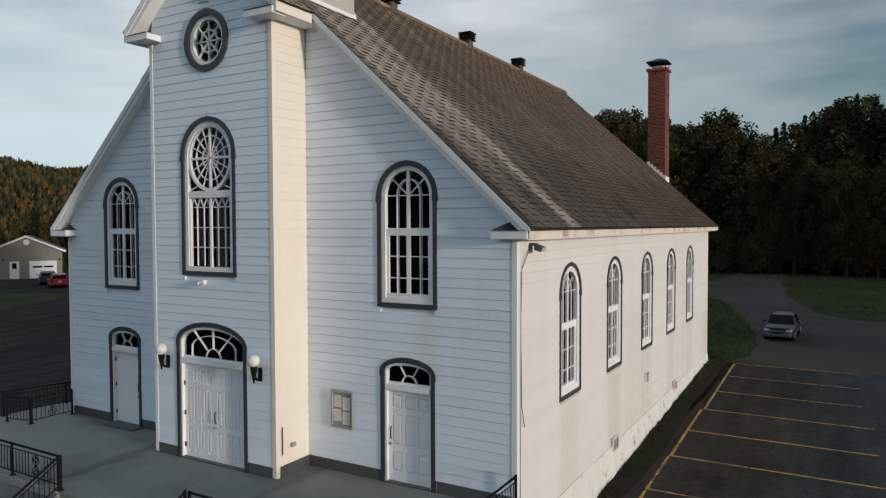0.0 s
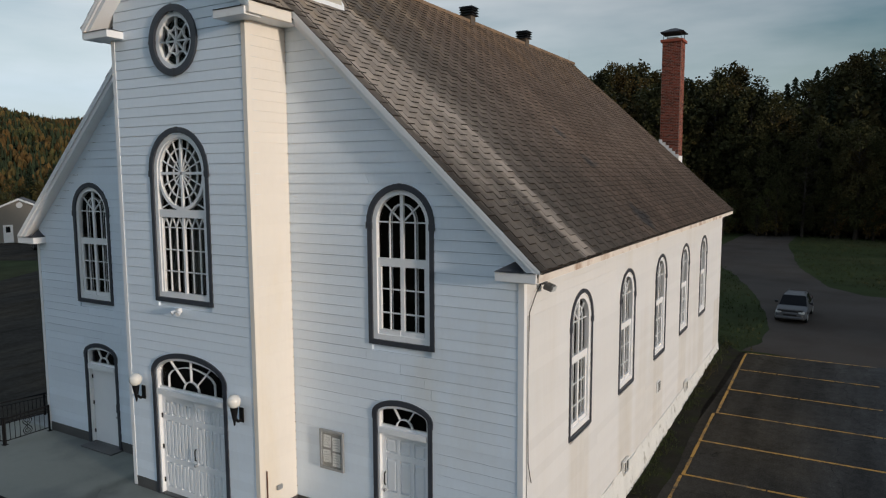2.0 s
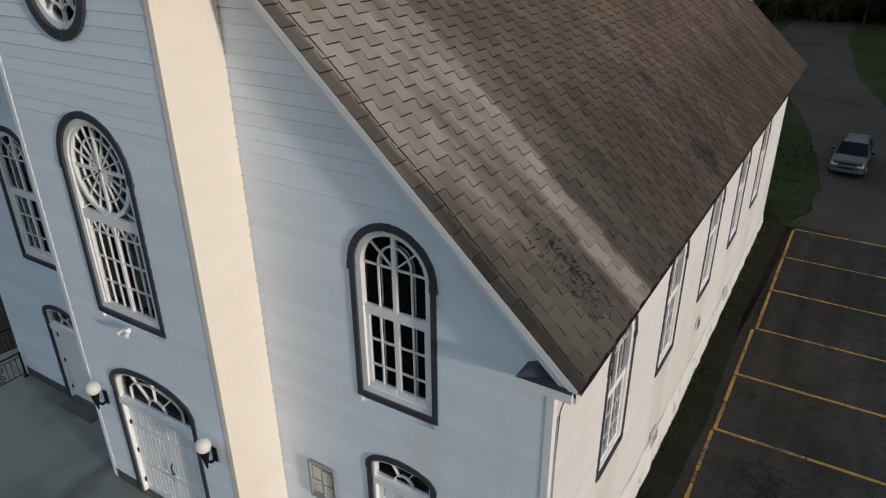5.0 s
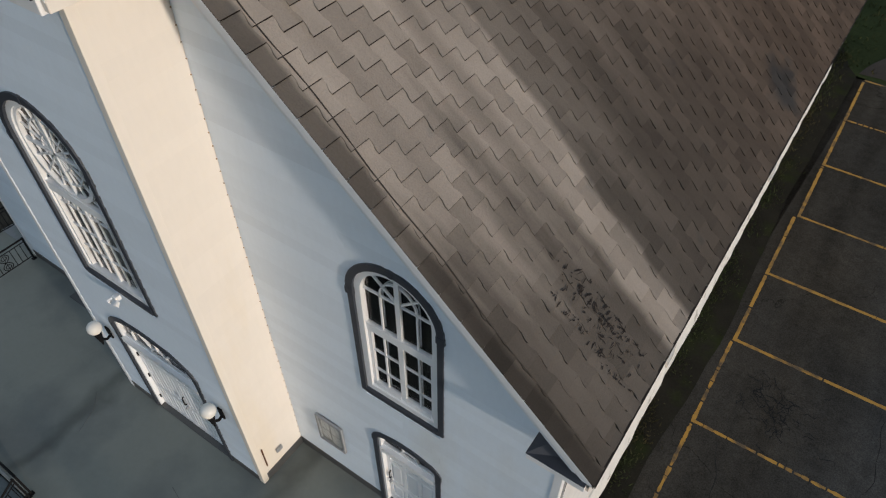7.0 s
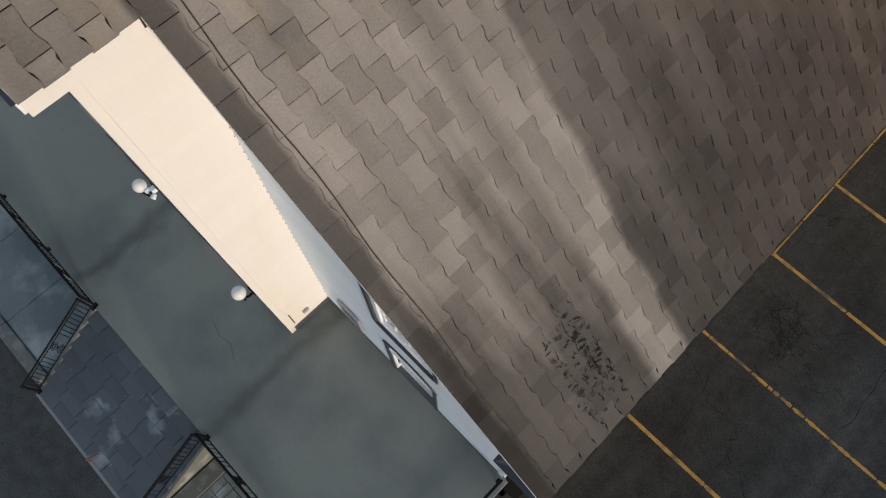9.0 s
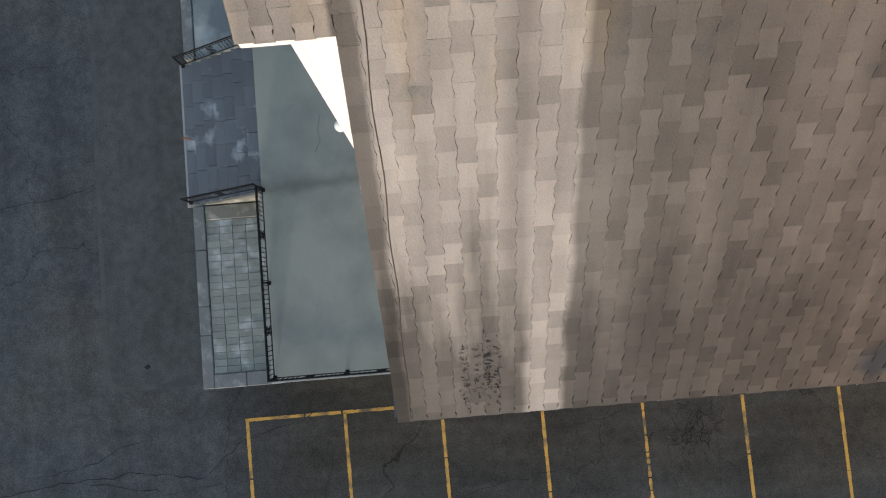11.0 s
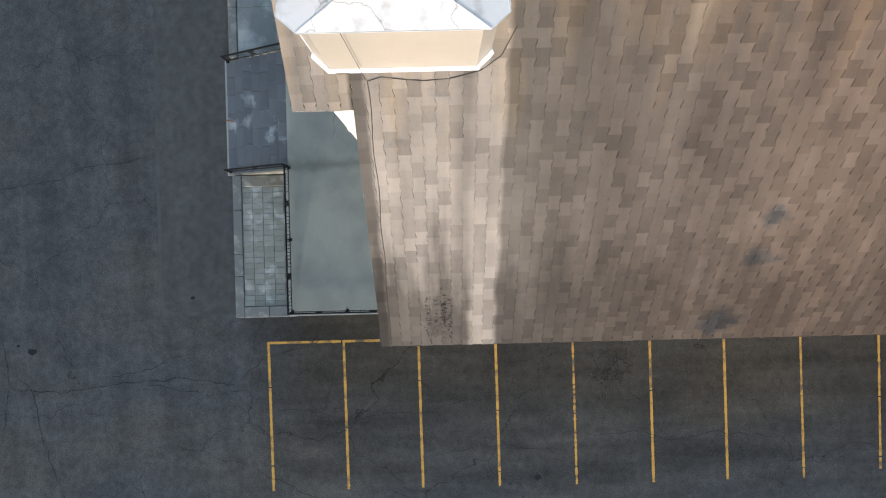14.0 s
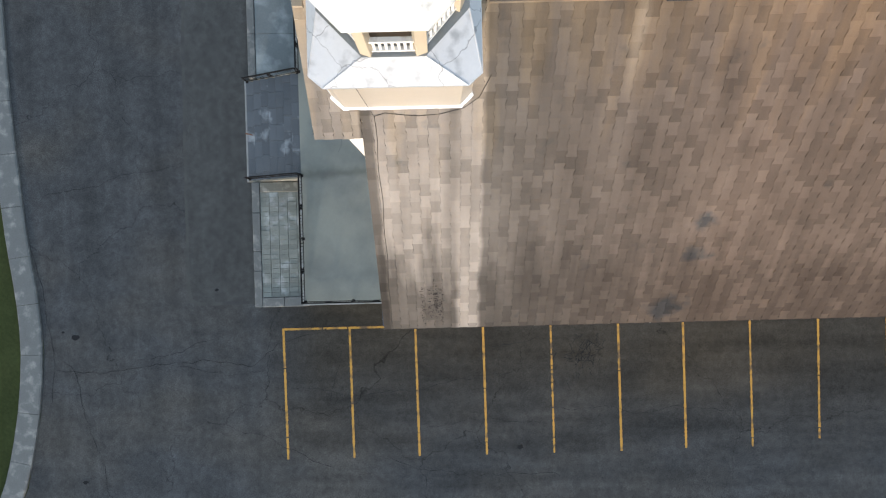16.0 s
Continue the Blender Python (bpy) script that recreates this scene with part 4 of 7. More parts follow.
def arc_bars(bm, cx, cz, r, a0, a1, n, w, d, m, rz=None):
    pts = [(cx + r * math.cos(radians(a0 + (a1 - a0) * k / n)), cz + (rz or r) * math.sin(radians(a0 + (a1 - a0) * k / n))) for k in range(n + 1)]
    for k in range(n):
        add_bar(bm, pts[k], pts[k + 1], w, d, m)


def outer_frame(o, m, parent):
    b = bmesh.new()
    add_ring(b, arch(o["w"] - 0.17, o["z0"] + 0.08, o["spring"], o["rise"] - 0.09, 16), arch(o["w"] - 0.40, o["z0"] + 0.20, o["spring"], o["rise"] - 0.20, 16), (0.005, 0.12), m)
    bmesh.ops.recalc_face_normals(b, faces=b.faces[:])
    return part("window", b, WHITE, parent, "arched window with white muntins and dark panes")


def arched_window(o, m, parent, mid, cross, storm=True):
    """Tall arched sash window: fan above, transom, two casements below."""
    win = outer_frame(o, m, parent)
    dark_trim(o, m, win, slim=0.0 if storm else 0.03)
    glazing(o, m, win)
    w, sp = o["w"] / 2 - 0.20, o["spring"]
    b = bmesh.new()
    add_bar(b, (-w, mid), (w, mid), 0.155, (0.04, 0.12), m)
    add_bar(b, (0, o["z0"] + 0.2), (0, mid - 0.07), 0.085, (0.05, 0.115), m)
    add_bar(b, (0, mid + 0.07), (0, sp + o["rise"] - 0.2), 0.07, (0.05, 0.115), m)
    for s in (-1, 1):
        add_box(b, (min(s * w, s * (w - 0.06)), 0.05, o["z0"] + 0.2), (max(s * w, s * (w - 0.06)), 0.12, mid - 0.07), m)
        add_box(b, (min(s * 0.04, s * (w - 0.06)), 0.03, o["z0"] + 0.2), (max(s * 0.04, s * (w - 0.06)), 0.12, o["z0"] + 0.29), m)
    bmesh.ops.recalc_face_normals(b, faces=b.faces[:])
    part("sash", b, WHITE, win)
    for d, wd in ((IN1, 0.024), (IN2, 0.018)) if storm else ((IN1, 0.024),):
        b = bmesh.new()
        for s in (-1, 1):
            add_bar(b, (s * w * 0.52, o["z0"] + 0.25), (s * w * 0.52, mid - 0.07), wd, d, m)
            add_bar(b, (s * w * 0.52, mid + 0.07), (s * w * 0.52, sp + 0.05), wd, d, m)
            if d is IN2:
                continue
            for z in cross:
                add_bar(b, (s * 0.04, z), (s * (w - 0.05), z), wd, d, m)
            add_bar(b, (s * 0.03, sp + 0.02), (s * w, sp + 0.02), wd, d, m)
            add_bar(b, (s * 0.05, sp + 0.06), (s * w * 0.74, sp + (o["rise"] - 0.2) * 0.70), wd, d, m)
        arc_bars(b, 0, sp + 0.03, w * 0.52, 0, 180, 10, wd, d, m, rz=(o["rise"] - 0.2) * 0.62)
        bmesh.ops.recalc_face_normals(b, faces=b.faces[:])
        part("muntins", b, WHITE, win)
    return win


def rose_window(o, m, parent):
    """The tower's window: a wheel of spokes above, a lattice of tall lights below."""
    win = outer_frame(o, m, parent)
    dark_trim(o, m, win)
    glazing(o, m, win)
    w = o["w"] / 2 - 0.20
    cz, r = 8.42, 0.66
    b = bmesh.new()
    add_bar(b, (-w, 7.60), (w, 7.60), 0.16, (0.02, 0.12), m)
    add_bar(b, (0, 5.96), (0, 7.53), 0.06, (0.05, 0.115), m)
    for s in (-1, 1):
        add_box(b, (min(s * w, s * (w - 0.05)), 0.03, 5.96), (max(s * w, s * (w - 0.05)), 0.12, 7.53), m)
    arc_bars(b, 0, cz, r, 0, 360, 32, 0.065, (0.03, 0.12), m, rz=0.72)
    add_bar(b, (-r, cz), (r, cz), 0.055, (0.05, 0.115), m)
    add_bar(b, (0, cz - 0.72), (0, cz + 0.72), 0.055, (0.05, 0.115), m)
    bmesh.ops.recalc_face_normals(b, faces=b.faces[:])
    part("sash", b, WHITE, win)
    for d, wd in ((IN1, 0.022),):
        b = bmesh.new()
        for k in range(16):
            a = 2 * math.pi * k / 16
            add_bar(b, (0, cz), (r * math.cos(a), cz + 0.72 * math.sin(a)), wd, d, m)
        for q in (0.38, 0.70):
            arc_bars(b, 0, cz, r * q, 0, 360, 24, wd, d, m, rz=0.72 * q)
        for s in (-1, 1):
            for k in (1, 2):
                add_bar(b, (s * w * k / 3, 5.98), (s * w * k / 3, 7.32), wd, d, m)
            for z in (7.31, 6.85, 6.40):
                add_bar(b, (s * 0.03, z), (s * w, z), wd, d, m)
            for k in range(3):
                xa, xb = s * (0.03 + (w - 0.05) * k / 3), s * (0.03 + (w - 0.05) * (k + 1) / 3)
                add_bar(b, (xa, 7.32), ((xa + xb) / 2, 7.52), wd, d, m)
                add_bar(b, ((xa + xb) / 2, 7.52), (xb, 7.32), wd, d, m)
            add_bar(b, (s * 0.42, 7.80), (s * w, 7.70), wd, d, m)
        bmesh.ops.recalc_face_normals(b, faces=b.faces[:])
        part("muntins", b, WHITE, win)
    # pale curtain hung well behind the lower lights
    c = bmesh.new()
    n = 40
    row = []
    for z in (5.9, 9.2):
        row.append([c.verts.new(m @ Vector((-0.8 + 1.6 * k / n, 0.55 + 0.05 * math.sin(k * 1.9), z))) for k in range(n + 1)])
    for k in range(n):
        if k % 20 not in (4, 5, 6, 7, 12, 13, 14):
            c.faces.new((row[0][k], row[0][k + 1], row[1][k + 1], row[1][k]))
    part("curtain", c, CURTAIN, win, "pale curtain behind the panes")
    return win


arched_window(WIN, pose(4.59, 0, 0), church, 6.75, (6.24, 5.79))
arched_window(WIN, pose(-4.63, 0, 0), church, 6.75, (6.24, 5.79))
for y in SIDE_Y:
    arched_window(SWIN, pose(HW, y, 0, 0, 0, 90), church, 4.62, (4.08, 3.62), storm=False)
rose_window(BIG, pose(-0.03, TY, 0), church)


def round_window(m, parent):
    def circ(r, n=28):
        return [(r * math.cos(2 * math.pi * k / n), ROUND["z"] + r * math.sin(2 * math.pi * k / n)) for k in range(n)]
    b = bmesh.new()
    add_ring(b, circ(0.59), circ(0.46), (0.0, 0.16), m)
    bmesh.ops.recalc_face_normals(b, faces=b.faces[:])
    win = part("round_window", b, WHITE, parent, "round window with a star-shaped lattice and dark ring")
    b = bmesh.new()
    add_ring(b, circ(0.69), circ(0.555), (-0.06, 0.04), m)
    bmesh.ops.recalc_face_normals(b, faces=b.faces[:])
    part("trim", b, TRIM, win)
    for k in range(4):
        a = radians(90 * k)
        b = bmesh.new()
        add_bar(b, (0.54 * math.cos(a), ROUND["z"] + 0.54 * math.sin(a)), (0.694 * math.cos(a), ROUND["z"] + 0.694 * math.sin(a)), 0.06, (-0.066, 0.03), m)
        part("keystone", b, TRIM, win)
    p = part("pane", pane_mesh(circ(0.47), 0.085, m), GLASS, win)
    p.visible_shadow = False
    b = bmesh.new()
    for k in range(8):
        a, a2 = 2 * math.pi * k / 8, 2 * math.pi * (k + 1) / 8
        add_bar(b, (0, ROUND["z"]), (0.46 * math.cos(a), ROUND["z"] + 0.46 * math.sin(a)), 0.026, (0.04, 0.10), m)
        mid = (a + a2) / 2
        p0, p1 = (0.30 * math.cos(a), ROUND["z"] + 0.30 * math.sin(a)), (0.30 * math.cos(a2), ROUND["z"] + 0.30 * math.sin(a2))
        pm = (0.235 * math.cos(mid), ROUND["z"] + 0.235 * math.sin(mid))
        add_bar(b, p0, pm, 0.024, (0.04, 0.10), m)
        add_bar(b, pm, p1, 0.024, (0.04, 0.10), m)
    bmesh.ops.recalc_face_normals(b, faces=b.faces[:])
    part("muntins", b, WHITE, win)


round_window(pose(ROUND["cx"], TY, 0), church)


def raised_panel(bm, x0, x1, z0, z1, m, y=0.124):
    """A moulded door panel: sunk border with a raised field."""
    f = [(x0, z0), (x0, z1), (x1, z1), (x1, z0)]
    e = min(0.03, (x1 - x0) * 0.3)
    h = [(x0 + e, z0 + e), (x0 + e, z1 - e), (x1 - e, z1 - e), (x1 - e, z0 + e)]
    rows = [[bm.verts.new(m @ Vector((x, yy, z))) for x, z in pts] for pts, yy in ((f, y - 0.001), (h, y - 0.034))]
    for a, b in zip(rows, rows[1:]):
        for k in range(4):
            bm.faces.new((a[k], a[(k + 1) % 4], b[(k + 1) % 4], b[k]))
    bm.faces.new(rows[-1])


def church_door(o, m, parent, slab_top, leaves, columns, rows, label, hand=-1):
    w = o["w"]
    b = bmesh.new()
    z_sp = o["spring"]
    add_ring(b, arch(w - 0.17, o["z0"], z_sp, o["rise"] - 0.09, 16), arch(w - 0.30, o["z0"], z_sp, o["rise"] - 0.17, 16), (0.005, 0.16), m, closed=False)
    add_bar(b, (-w / 2 + 0.14, slab_top + 0.055), (w / 2 - 0.14, slab_top + 0.055), 0.11, (-0.03, 0.14), m)
    bmesh.ops.recalc_face_normals(b, faces=b.faces[:])
    door = part("door", b, WHITE, parent, label)
    dark_trim(dict(o, z0=o["z0"]), m, door, sill=False)
    # fanlight
    fw, base = w / 2 - 0.15, slab_top + 0.11
    fan = bmesh.new()
    rise = z_sp + o["rise"] - 0.17 - base
    spring_up, crown = max(0.0, z_sp - base), o["rise"] - 0.17
    n_spoke = 4 if leaves == 2 else 3
    inner = fw * (0.24 if leaves == 2 else 0.34)
    inner_z = min(inner, rise * 0.55)

    def reach(c, s_):
        """How far a spoke runs before it meets the frame."""
        q = 0.0
        while q < 3:
            x, z = c * q, s_ * q
            if abs(x) >= fw or z >= spring_up + crown * math.sqrt(max(0.0, 1 - (x / fw) ** 2)):
                break
            q += 0.01
        return q

    add_bar(fan, (-fw, base + 0.02), (fw, base + 0.02), 0.05, (0.05, 0.11), m)
    arc_bars(fan, 0, base + 0.02, inner, 0, 180, 12, 0.021, (0.052, 0.108), m, rz=inner_z)
    for k in range(1, n_spoke):
        a = math.pi * k / n_spoke
        c, s_ = math.cos(a), math.sin(a)
        q = reach(c, s_)
        add_bar(fan, (inner * c, base + 0.02 + inner_z * s_), (q * c, base + q * s_), 0.019, (0.05, 0.11), m)
    if leaves == 2:
        pts = []
        for k in range(17):
            a = math.pi * k / 16
            c, s_ = math.cos(a), math.sin(a)
            q = reach(c, s_) * 0.62 + 0.38 * inner_z
            pts.append((q * c, base + 0.02 + q * s_))
        for p0, p1 in zip(pts, pts[1:]):
            add_bar(fan, p0, p1, 0.019, (0.054, 0.106), m)
    bmesh.ops.recalc_face_normals(fan, faces=fan.faces[:])
    part("fanlight", fan, WHITE, door)
    p = part("pane", pane_mesh(arch(w - 0.28, base, max(base + 0.01, z_sp), o["rise"] - 0.16, 14), 0.085, m), GLASS, door)
    p.visible_shadow = False
    lw = (w - 0.30) / leaves
    for i in range(leaves):
        x0 = -w / 2 + 0.15 + lw * i
        leaf_bm = bmesh.new()
        add_box(leaf_bm, (x0 + 0.006, 0.124, o["z0"] + 0.03), (x0 + lw - 0.006, 0.14, slab_top), m)
        cw = (lw - 0.10) / columns
        xs = [(x0 + 0.05 + cw * c + 0.035, x0 + 0.05 + cw * (c + 1) - 0.035) for c in range(columns)]
        stiles = [x0 + 0.006] + [v for p in xs for v in p] + [x0 + lw - 0.006]
        for k in range(0, len(stiles), 2):
            add_box(leaf_bm, (stiles[k], 0.09, o["z0"] + 0.03), (stiles[k + 1], 0.125, slab_top), m)
        rails = [o["z0"] + 0.03] + [v for r_ in rows for v in r_] + [slab_top]
        for xa, xb in xs:
            for k in range(0, len(rails), 2):
                add_box(leaf_bm, (xa, 0.0905, rails[k]), (xb, 0.125, rails[k + 1]), m)
            for z0, z1 in rows:
                raised_panel(leaf_bm, xa + 0.012, xb - 0.012, z0 + 0.012, z1 - 0.012, m)
        part("door_leaf", leaf_bm, DOOR_WHITE, door, "white moulded door leaf")
    # threshold and hardware
    part("threshold", box((-w / 2 + 0.10, -0.02, o["z0"] + 0.002), (w / 2 - 0.10, 0.14, o["z0"] + 0.03), 0.004, m), BASE_DARK, door)
    hx = hand * (w / 2 - 0.22) if leaves == 1 else 0.045
    hb = bmesh.new()
    add_rod(hb, m @ Vector((hx, 0.045, o["z0"] + 0.95)), m @ Vector((hx, 0.045, o["z0"] + 1.15)), 0.013)
    add_rod(hb, m @ Vector((hx, 0.045, o["z0"] + 1.15)), m @ Vector((hx, 0.085, o["z0"] + 1.18)), 0.013)
    add_rod(hb, m @ Vector((hx, 0.045, o["z0"] + 0.95)), m @ Vector((hx, 0.085, o["z0"] + 0.92)), 0.013)
    part("door_handle", hb, IRON, door, "dark pull handle")
    hb = bmesh.new()
    add_rod(hb, m @ Vector((hx, 0.03, o["z0"] + 0.82)), m @ Vector((hx, 0.085, o["z0"] + 0.82)), 0.028, 10)
    part("door_lock", hb, ALU, door)
    for s in ((-hand,) if leaves == 1 else (-1, 1)):
        for z in (0.3, 1.05, 1.75):
            part("hinge", box((s * (w / 2 - 0.16) - 0.012, 0.06, o["z0"] + z - 0.05), (s * (w / 2 - 0.16) + 0.012, 0.084, o["z0"] + z + 0.05), 0.0, m), IRON, door)
    return door


SLAB_ROWS = ((PLAT + 0.24, PLAT + 0.66), (PLAT + 0.80, PLAT + 1.46), (PLAT + 1.58, PLAT + 1.86))
GATE_ROWS = ((PLAT + 0.16, PLAT + 0.72), (PLAT + 0.84, PLAT + 1.66), (PLAT + 1.78, PLAT + 2.08))
church_door(DOOR, pose(4.59, 0, 0), church, 3.45, 1, 3, SLAB_ROWS, "white panelled side door with a fanlight and dark surround")
church_door(DOOR, pose(-4.57, 0, 0), church, 3.45, 1, 1, (), "white side door with a fanlight and dark surround", hand=1)
church_door(GATE, pose(-0.02, TY, 0), church, 3.72, 2, 4, GATE_ROWS, "white double main door with a wide fanlight")

# ---- clapboards ----
def clad(parent, m, material, z0, z1, left, right, holes, course=0.197, longest=3.7, seed=1, lip_out=0.014, lip_up=0.0065):
    """Overlapping clapboards, one object each, cut at openings and at the rake; left and right give the ends at a height."""
    rnd = random.Random(seed)
    z = z0
    while z < z1 - 0.02:
        zt = min(z + course, z1)
        segs = [(left(z), right(z), left(zt), right(zt))]
        for o, cx in holes:
            if "r" in o:
                def half(h, o=o):
                    return math.sqrt(max(0.0, 0.6 ** 2 - (h - o["z"]) ** 2))
                hb, ht, lo, hi = half(z), half(zt), o["z"] - 0.6, o["z"] + 0.6
            else:
                q = dict(o, w=o["w"] - CUT, rise=o["rise"] - CUT / 2)
                hb, ht = half_width(**q, z=z), half_width(**q, z=zt)
                lo, hi = o["z0"], q["spring"] + q["rise"]
                if z < lo < zt:
                    hb = ht
            if zt <= lo or z >= hi - 0.11 or (hb == 0 and ht == 0):
                continue
            out = []
            for a, b, c, d in segs:
                if cx <= min(a, c) or cx >= max(b, d):
                    out.append((a, b, c, d))
                    continue
                out += [(a, cx - hb, c, cx - ht), (cx + hb, b, cx + ht, d)]
            segs = out
        for a, b, c, d in segs:
            n = max(1, math.ceil(max(b - a, d - c) / longest))
            shift = rnd.uniform(-0.32, 0.32) if n > 1 else 0
            ends = [0.0] + [(k + shift) / n for k in range(1, n)] + [1.0]
            for f0, f1 in zip(ends, ends[1:]):
                xa, xb = a + (b - a) * f0, a + (b - a) * f1
                xc, xd = c + (d - c) * f0, c + (d - c) * f1
                if max(xb - xa, xd - xc) < 0.03:
                    continue
                g0, g1 = (0.0015 if f0 > 0 else 0), (0.0015 if f1 < 1 else 0)
                low, lip = -lip_out + rnd.uniform(-0.0015, 0.0015), z + lip_up + rnd.uniform(-0.0015, 0.0015)
                pts = [(xa + g0, low, lip), (xb - g1, low, lip), (xd - g1, -0.004, zt), (xc + g0, -0.004, zt),
                       (xa + g0, 0.029, lip), (xb - g1, 0.029, lip), (xd - g1, 0.029, zt), (xc + g0, 0.029, zt)]
                me = bpy.data.meshes.new("board")
                me.from_pydata([m @ Vector(p) for p in pts], [], [(0, 1, 2, 3), (0, 4, 5, 1), (1, 5, 6, 2), (3, 2, 6, 7), (0, 3, 7, 4)])
                me.materials.append(material)
                piece("board", me, parent)
        z = zt


def rake_x(z):
    return min(HW - 0.085, (RIDGE - 0.235 - z) / RISE)


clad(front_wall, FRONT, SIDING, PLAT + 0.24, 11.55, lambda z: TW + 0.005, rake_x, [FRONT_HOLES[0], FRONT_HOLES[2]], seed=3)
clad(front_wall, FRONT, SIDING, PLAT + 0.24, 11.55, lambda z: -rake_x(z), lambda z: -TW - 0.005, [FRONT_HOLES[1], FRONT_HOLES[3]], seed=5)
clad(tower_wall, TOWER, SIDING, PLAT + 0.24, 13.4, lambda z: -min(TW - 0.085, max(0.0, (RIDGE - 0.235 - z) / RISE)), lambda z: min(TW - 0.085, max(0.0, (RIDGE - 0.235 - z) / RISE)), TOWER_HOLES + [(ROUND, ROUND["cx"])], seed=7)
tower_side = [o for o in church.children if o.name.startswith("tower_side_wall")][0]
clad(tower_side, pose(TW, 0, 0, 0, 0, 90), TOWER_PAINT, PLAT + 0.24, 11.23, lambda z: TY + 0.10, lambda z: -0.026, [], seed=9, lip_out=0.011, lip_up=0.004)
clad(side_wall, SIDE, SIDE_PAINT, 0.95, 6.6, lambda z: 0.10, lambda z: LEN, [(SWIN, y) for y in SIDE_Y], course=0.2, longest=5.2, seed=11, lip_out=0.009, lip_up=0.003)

# little rusty clips where the courses meet in the inner corner beside the tower
clip_me = mesh_of("corner_clip", box((0.0, -0.014, -0.008), (0.010, 0.0, 0.009), 0.002), CLIP)
for k in range(48):
    piece("corner_clip", clip_me, church, pose(TW + 0.010, -0.018, PLAT + 0.245 + 0.197 * k))

# ---- shingles ----
SH, SV, EDGE = 0.25, 0.362, 7.45
slope_len = math.hypot(1, RISE)
EX, EZ = 1 / slope_len, RISE / slope_len


def roof_frame(y, v):
    """Pose of a point on the right slope: v metres up from the eave, local x along the church, local y up the slope."""
    x = EDGE - v * EX
    ax, ay, az = Vector((0, 1, 0)), Vector((-EX, 0, EZ)), Vector((EZ, 0, EX))
    m = Matrix((ax, ay, az)).transposed().to_4x4()
    m.translation = Vector((x, y, roof_z(x)))
    return m


def shingle_shape(k, straight=False):
    """Wavy-sided interlocking shingle: outline in metres, thicker at its butt; straight: the front side is cut off along the rake."""
    r = random.Random(40 + k)
    h, wv = SH / 2 - 0.0003, 0.0125
    levels = (0.005, 0.055, 0.105, 0.13, 0.18, 0.232, 0.257, 0.30, SV - 0.003)
    tick = r.choice((3, 5)), r.choice((3, 5))

    def side_line(hook):
        """One long edge, with a little open notch where the lock tab hooks in."""
        return [(h + wv * math.tanh(2.2 * math.cos(6.283 * v / SV)) + r.uniform(-0.0003, 0.0003) - (0.0045 if k == hook else 0), v) for k, v in enumerate(levels)]

    wave = side_line(tick[0])
    front = [(h, v) for v in levels] if straight else side_line(tick[1])
    lift = r.uniform(-0.002, 0.003)
    verts = []
    for (xl, v), (xr, _) in zip(front, wave):
        z = 0.009 + lift + 0.018 * (1 - v / SV) ** 2.5 + r.uniform(-0.0008, 0.0008)
        verts += [(-xl, v, z), (xr, v, z), (-xl, v, -0.012), (xr, v, -0.012)]
    faces, shade = [(0, 2, 3, 1)], [1]
    for i in range(0, 4 * len(levels) - 4, 4):
        faces += [(i, i + 1, i + 5, i + 4), (i, i + 4, i + 6, i + 2), (i + 1, i + 3, i + 7, i + 5)]
        shade += [0, 0, 0]
    # the cut butt, which is the first face, shows the dark felt
    return verts, faces, shade


shapes = [shingle_shape(k) for k in range(7)] + [shingle_shape(k, True) for k in range(3)]
shingle_meshes = []
for verts, faces, kinds_of in shapes:
    me = bpy.data.meshes.new("shingle")
    me.from_pydata(verts, [], faces)
    me.materials.append(SHINGLE)
    me.materials.append(BUTT)
    me.polygons.foreach_set("material_index", kinds_of)
    me.update()
    shingle_meshes.append(me)
rnd = random.Random(77)
rest_v, rest_f, rest_m, own = [], [], [], 0
RAKE = -0.305
narrow = (1.414 + RAKE) / (5 * SH)
columns = [(RAKE - narrow * SH * (5 - c - 0.5), narrow, True, c == 0) for c in range(5)]
columns += [(RAKE + SH * (c + 0.5), 1.0, False, c == 0) for c in range(int((LEN + 0.3 - RAKE) / SH))]
for c, (y, slim, porch, first) in enumerate(columns):
    v_low = (EDGE - 2.435) / EX if porch else 0.0
    v = v_low - (SV / 2 if c % 2 else 0)
    while v < EDGE / EX - 0.05:
        if v > v_low - 0.25:
            # the lowest half course keeps its butt in line with the eave
            short = max(0.0, v_low - 0.012 - v)
            at_edge = first and (porch or v < (EDGE - 2.31) / EX)
            k = 7 + rnd.randrange(3) if at_edge else rnd.randrange(7)
            sh = roof_frame(y, v + short) @ pose(0, 0, rnd.uniform(0, 0.003), rnd.uniform(-0.4, 0.4), rnd.uniform(-0.4, 0.4), 0 if at_edge else rnd.uniform(-0.7, 0.7))
            long = min(1 - short / SV, (EDGE / EX - 0.01 - v - short) / SV)
            sh = sh @ Matrix.Diagonal((slim, max(0.15, long), 1, 1))
            if -0.3 < y < 3.6 and v < 5.6 and own < 300:
                piece("shingle", shingle_meshes[k], roof_right, sh)
                own += 1
            else:
                verts, faces, kinds_of = shapes[k]
                base = len(rest_v)
                rest_v += [tuple(sh @ Vector(p)) for p in verts]
                rest_f += [tuple(base + i for i in f) for f in faces]
                rest_m += kinds_of
        v += SV
me = bpy.data.meshes.new("shingle_field")
me.from_pydata(rest_v, [], rest_f)
me.materials.append(SHINGLE)
me.materials.append(BUTT)
me.polygons.foreach_set("material_index", rest_m)
me.update()
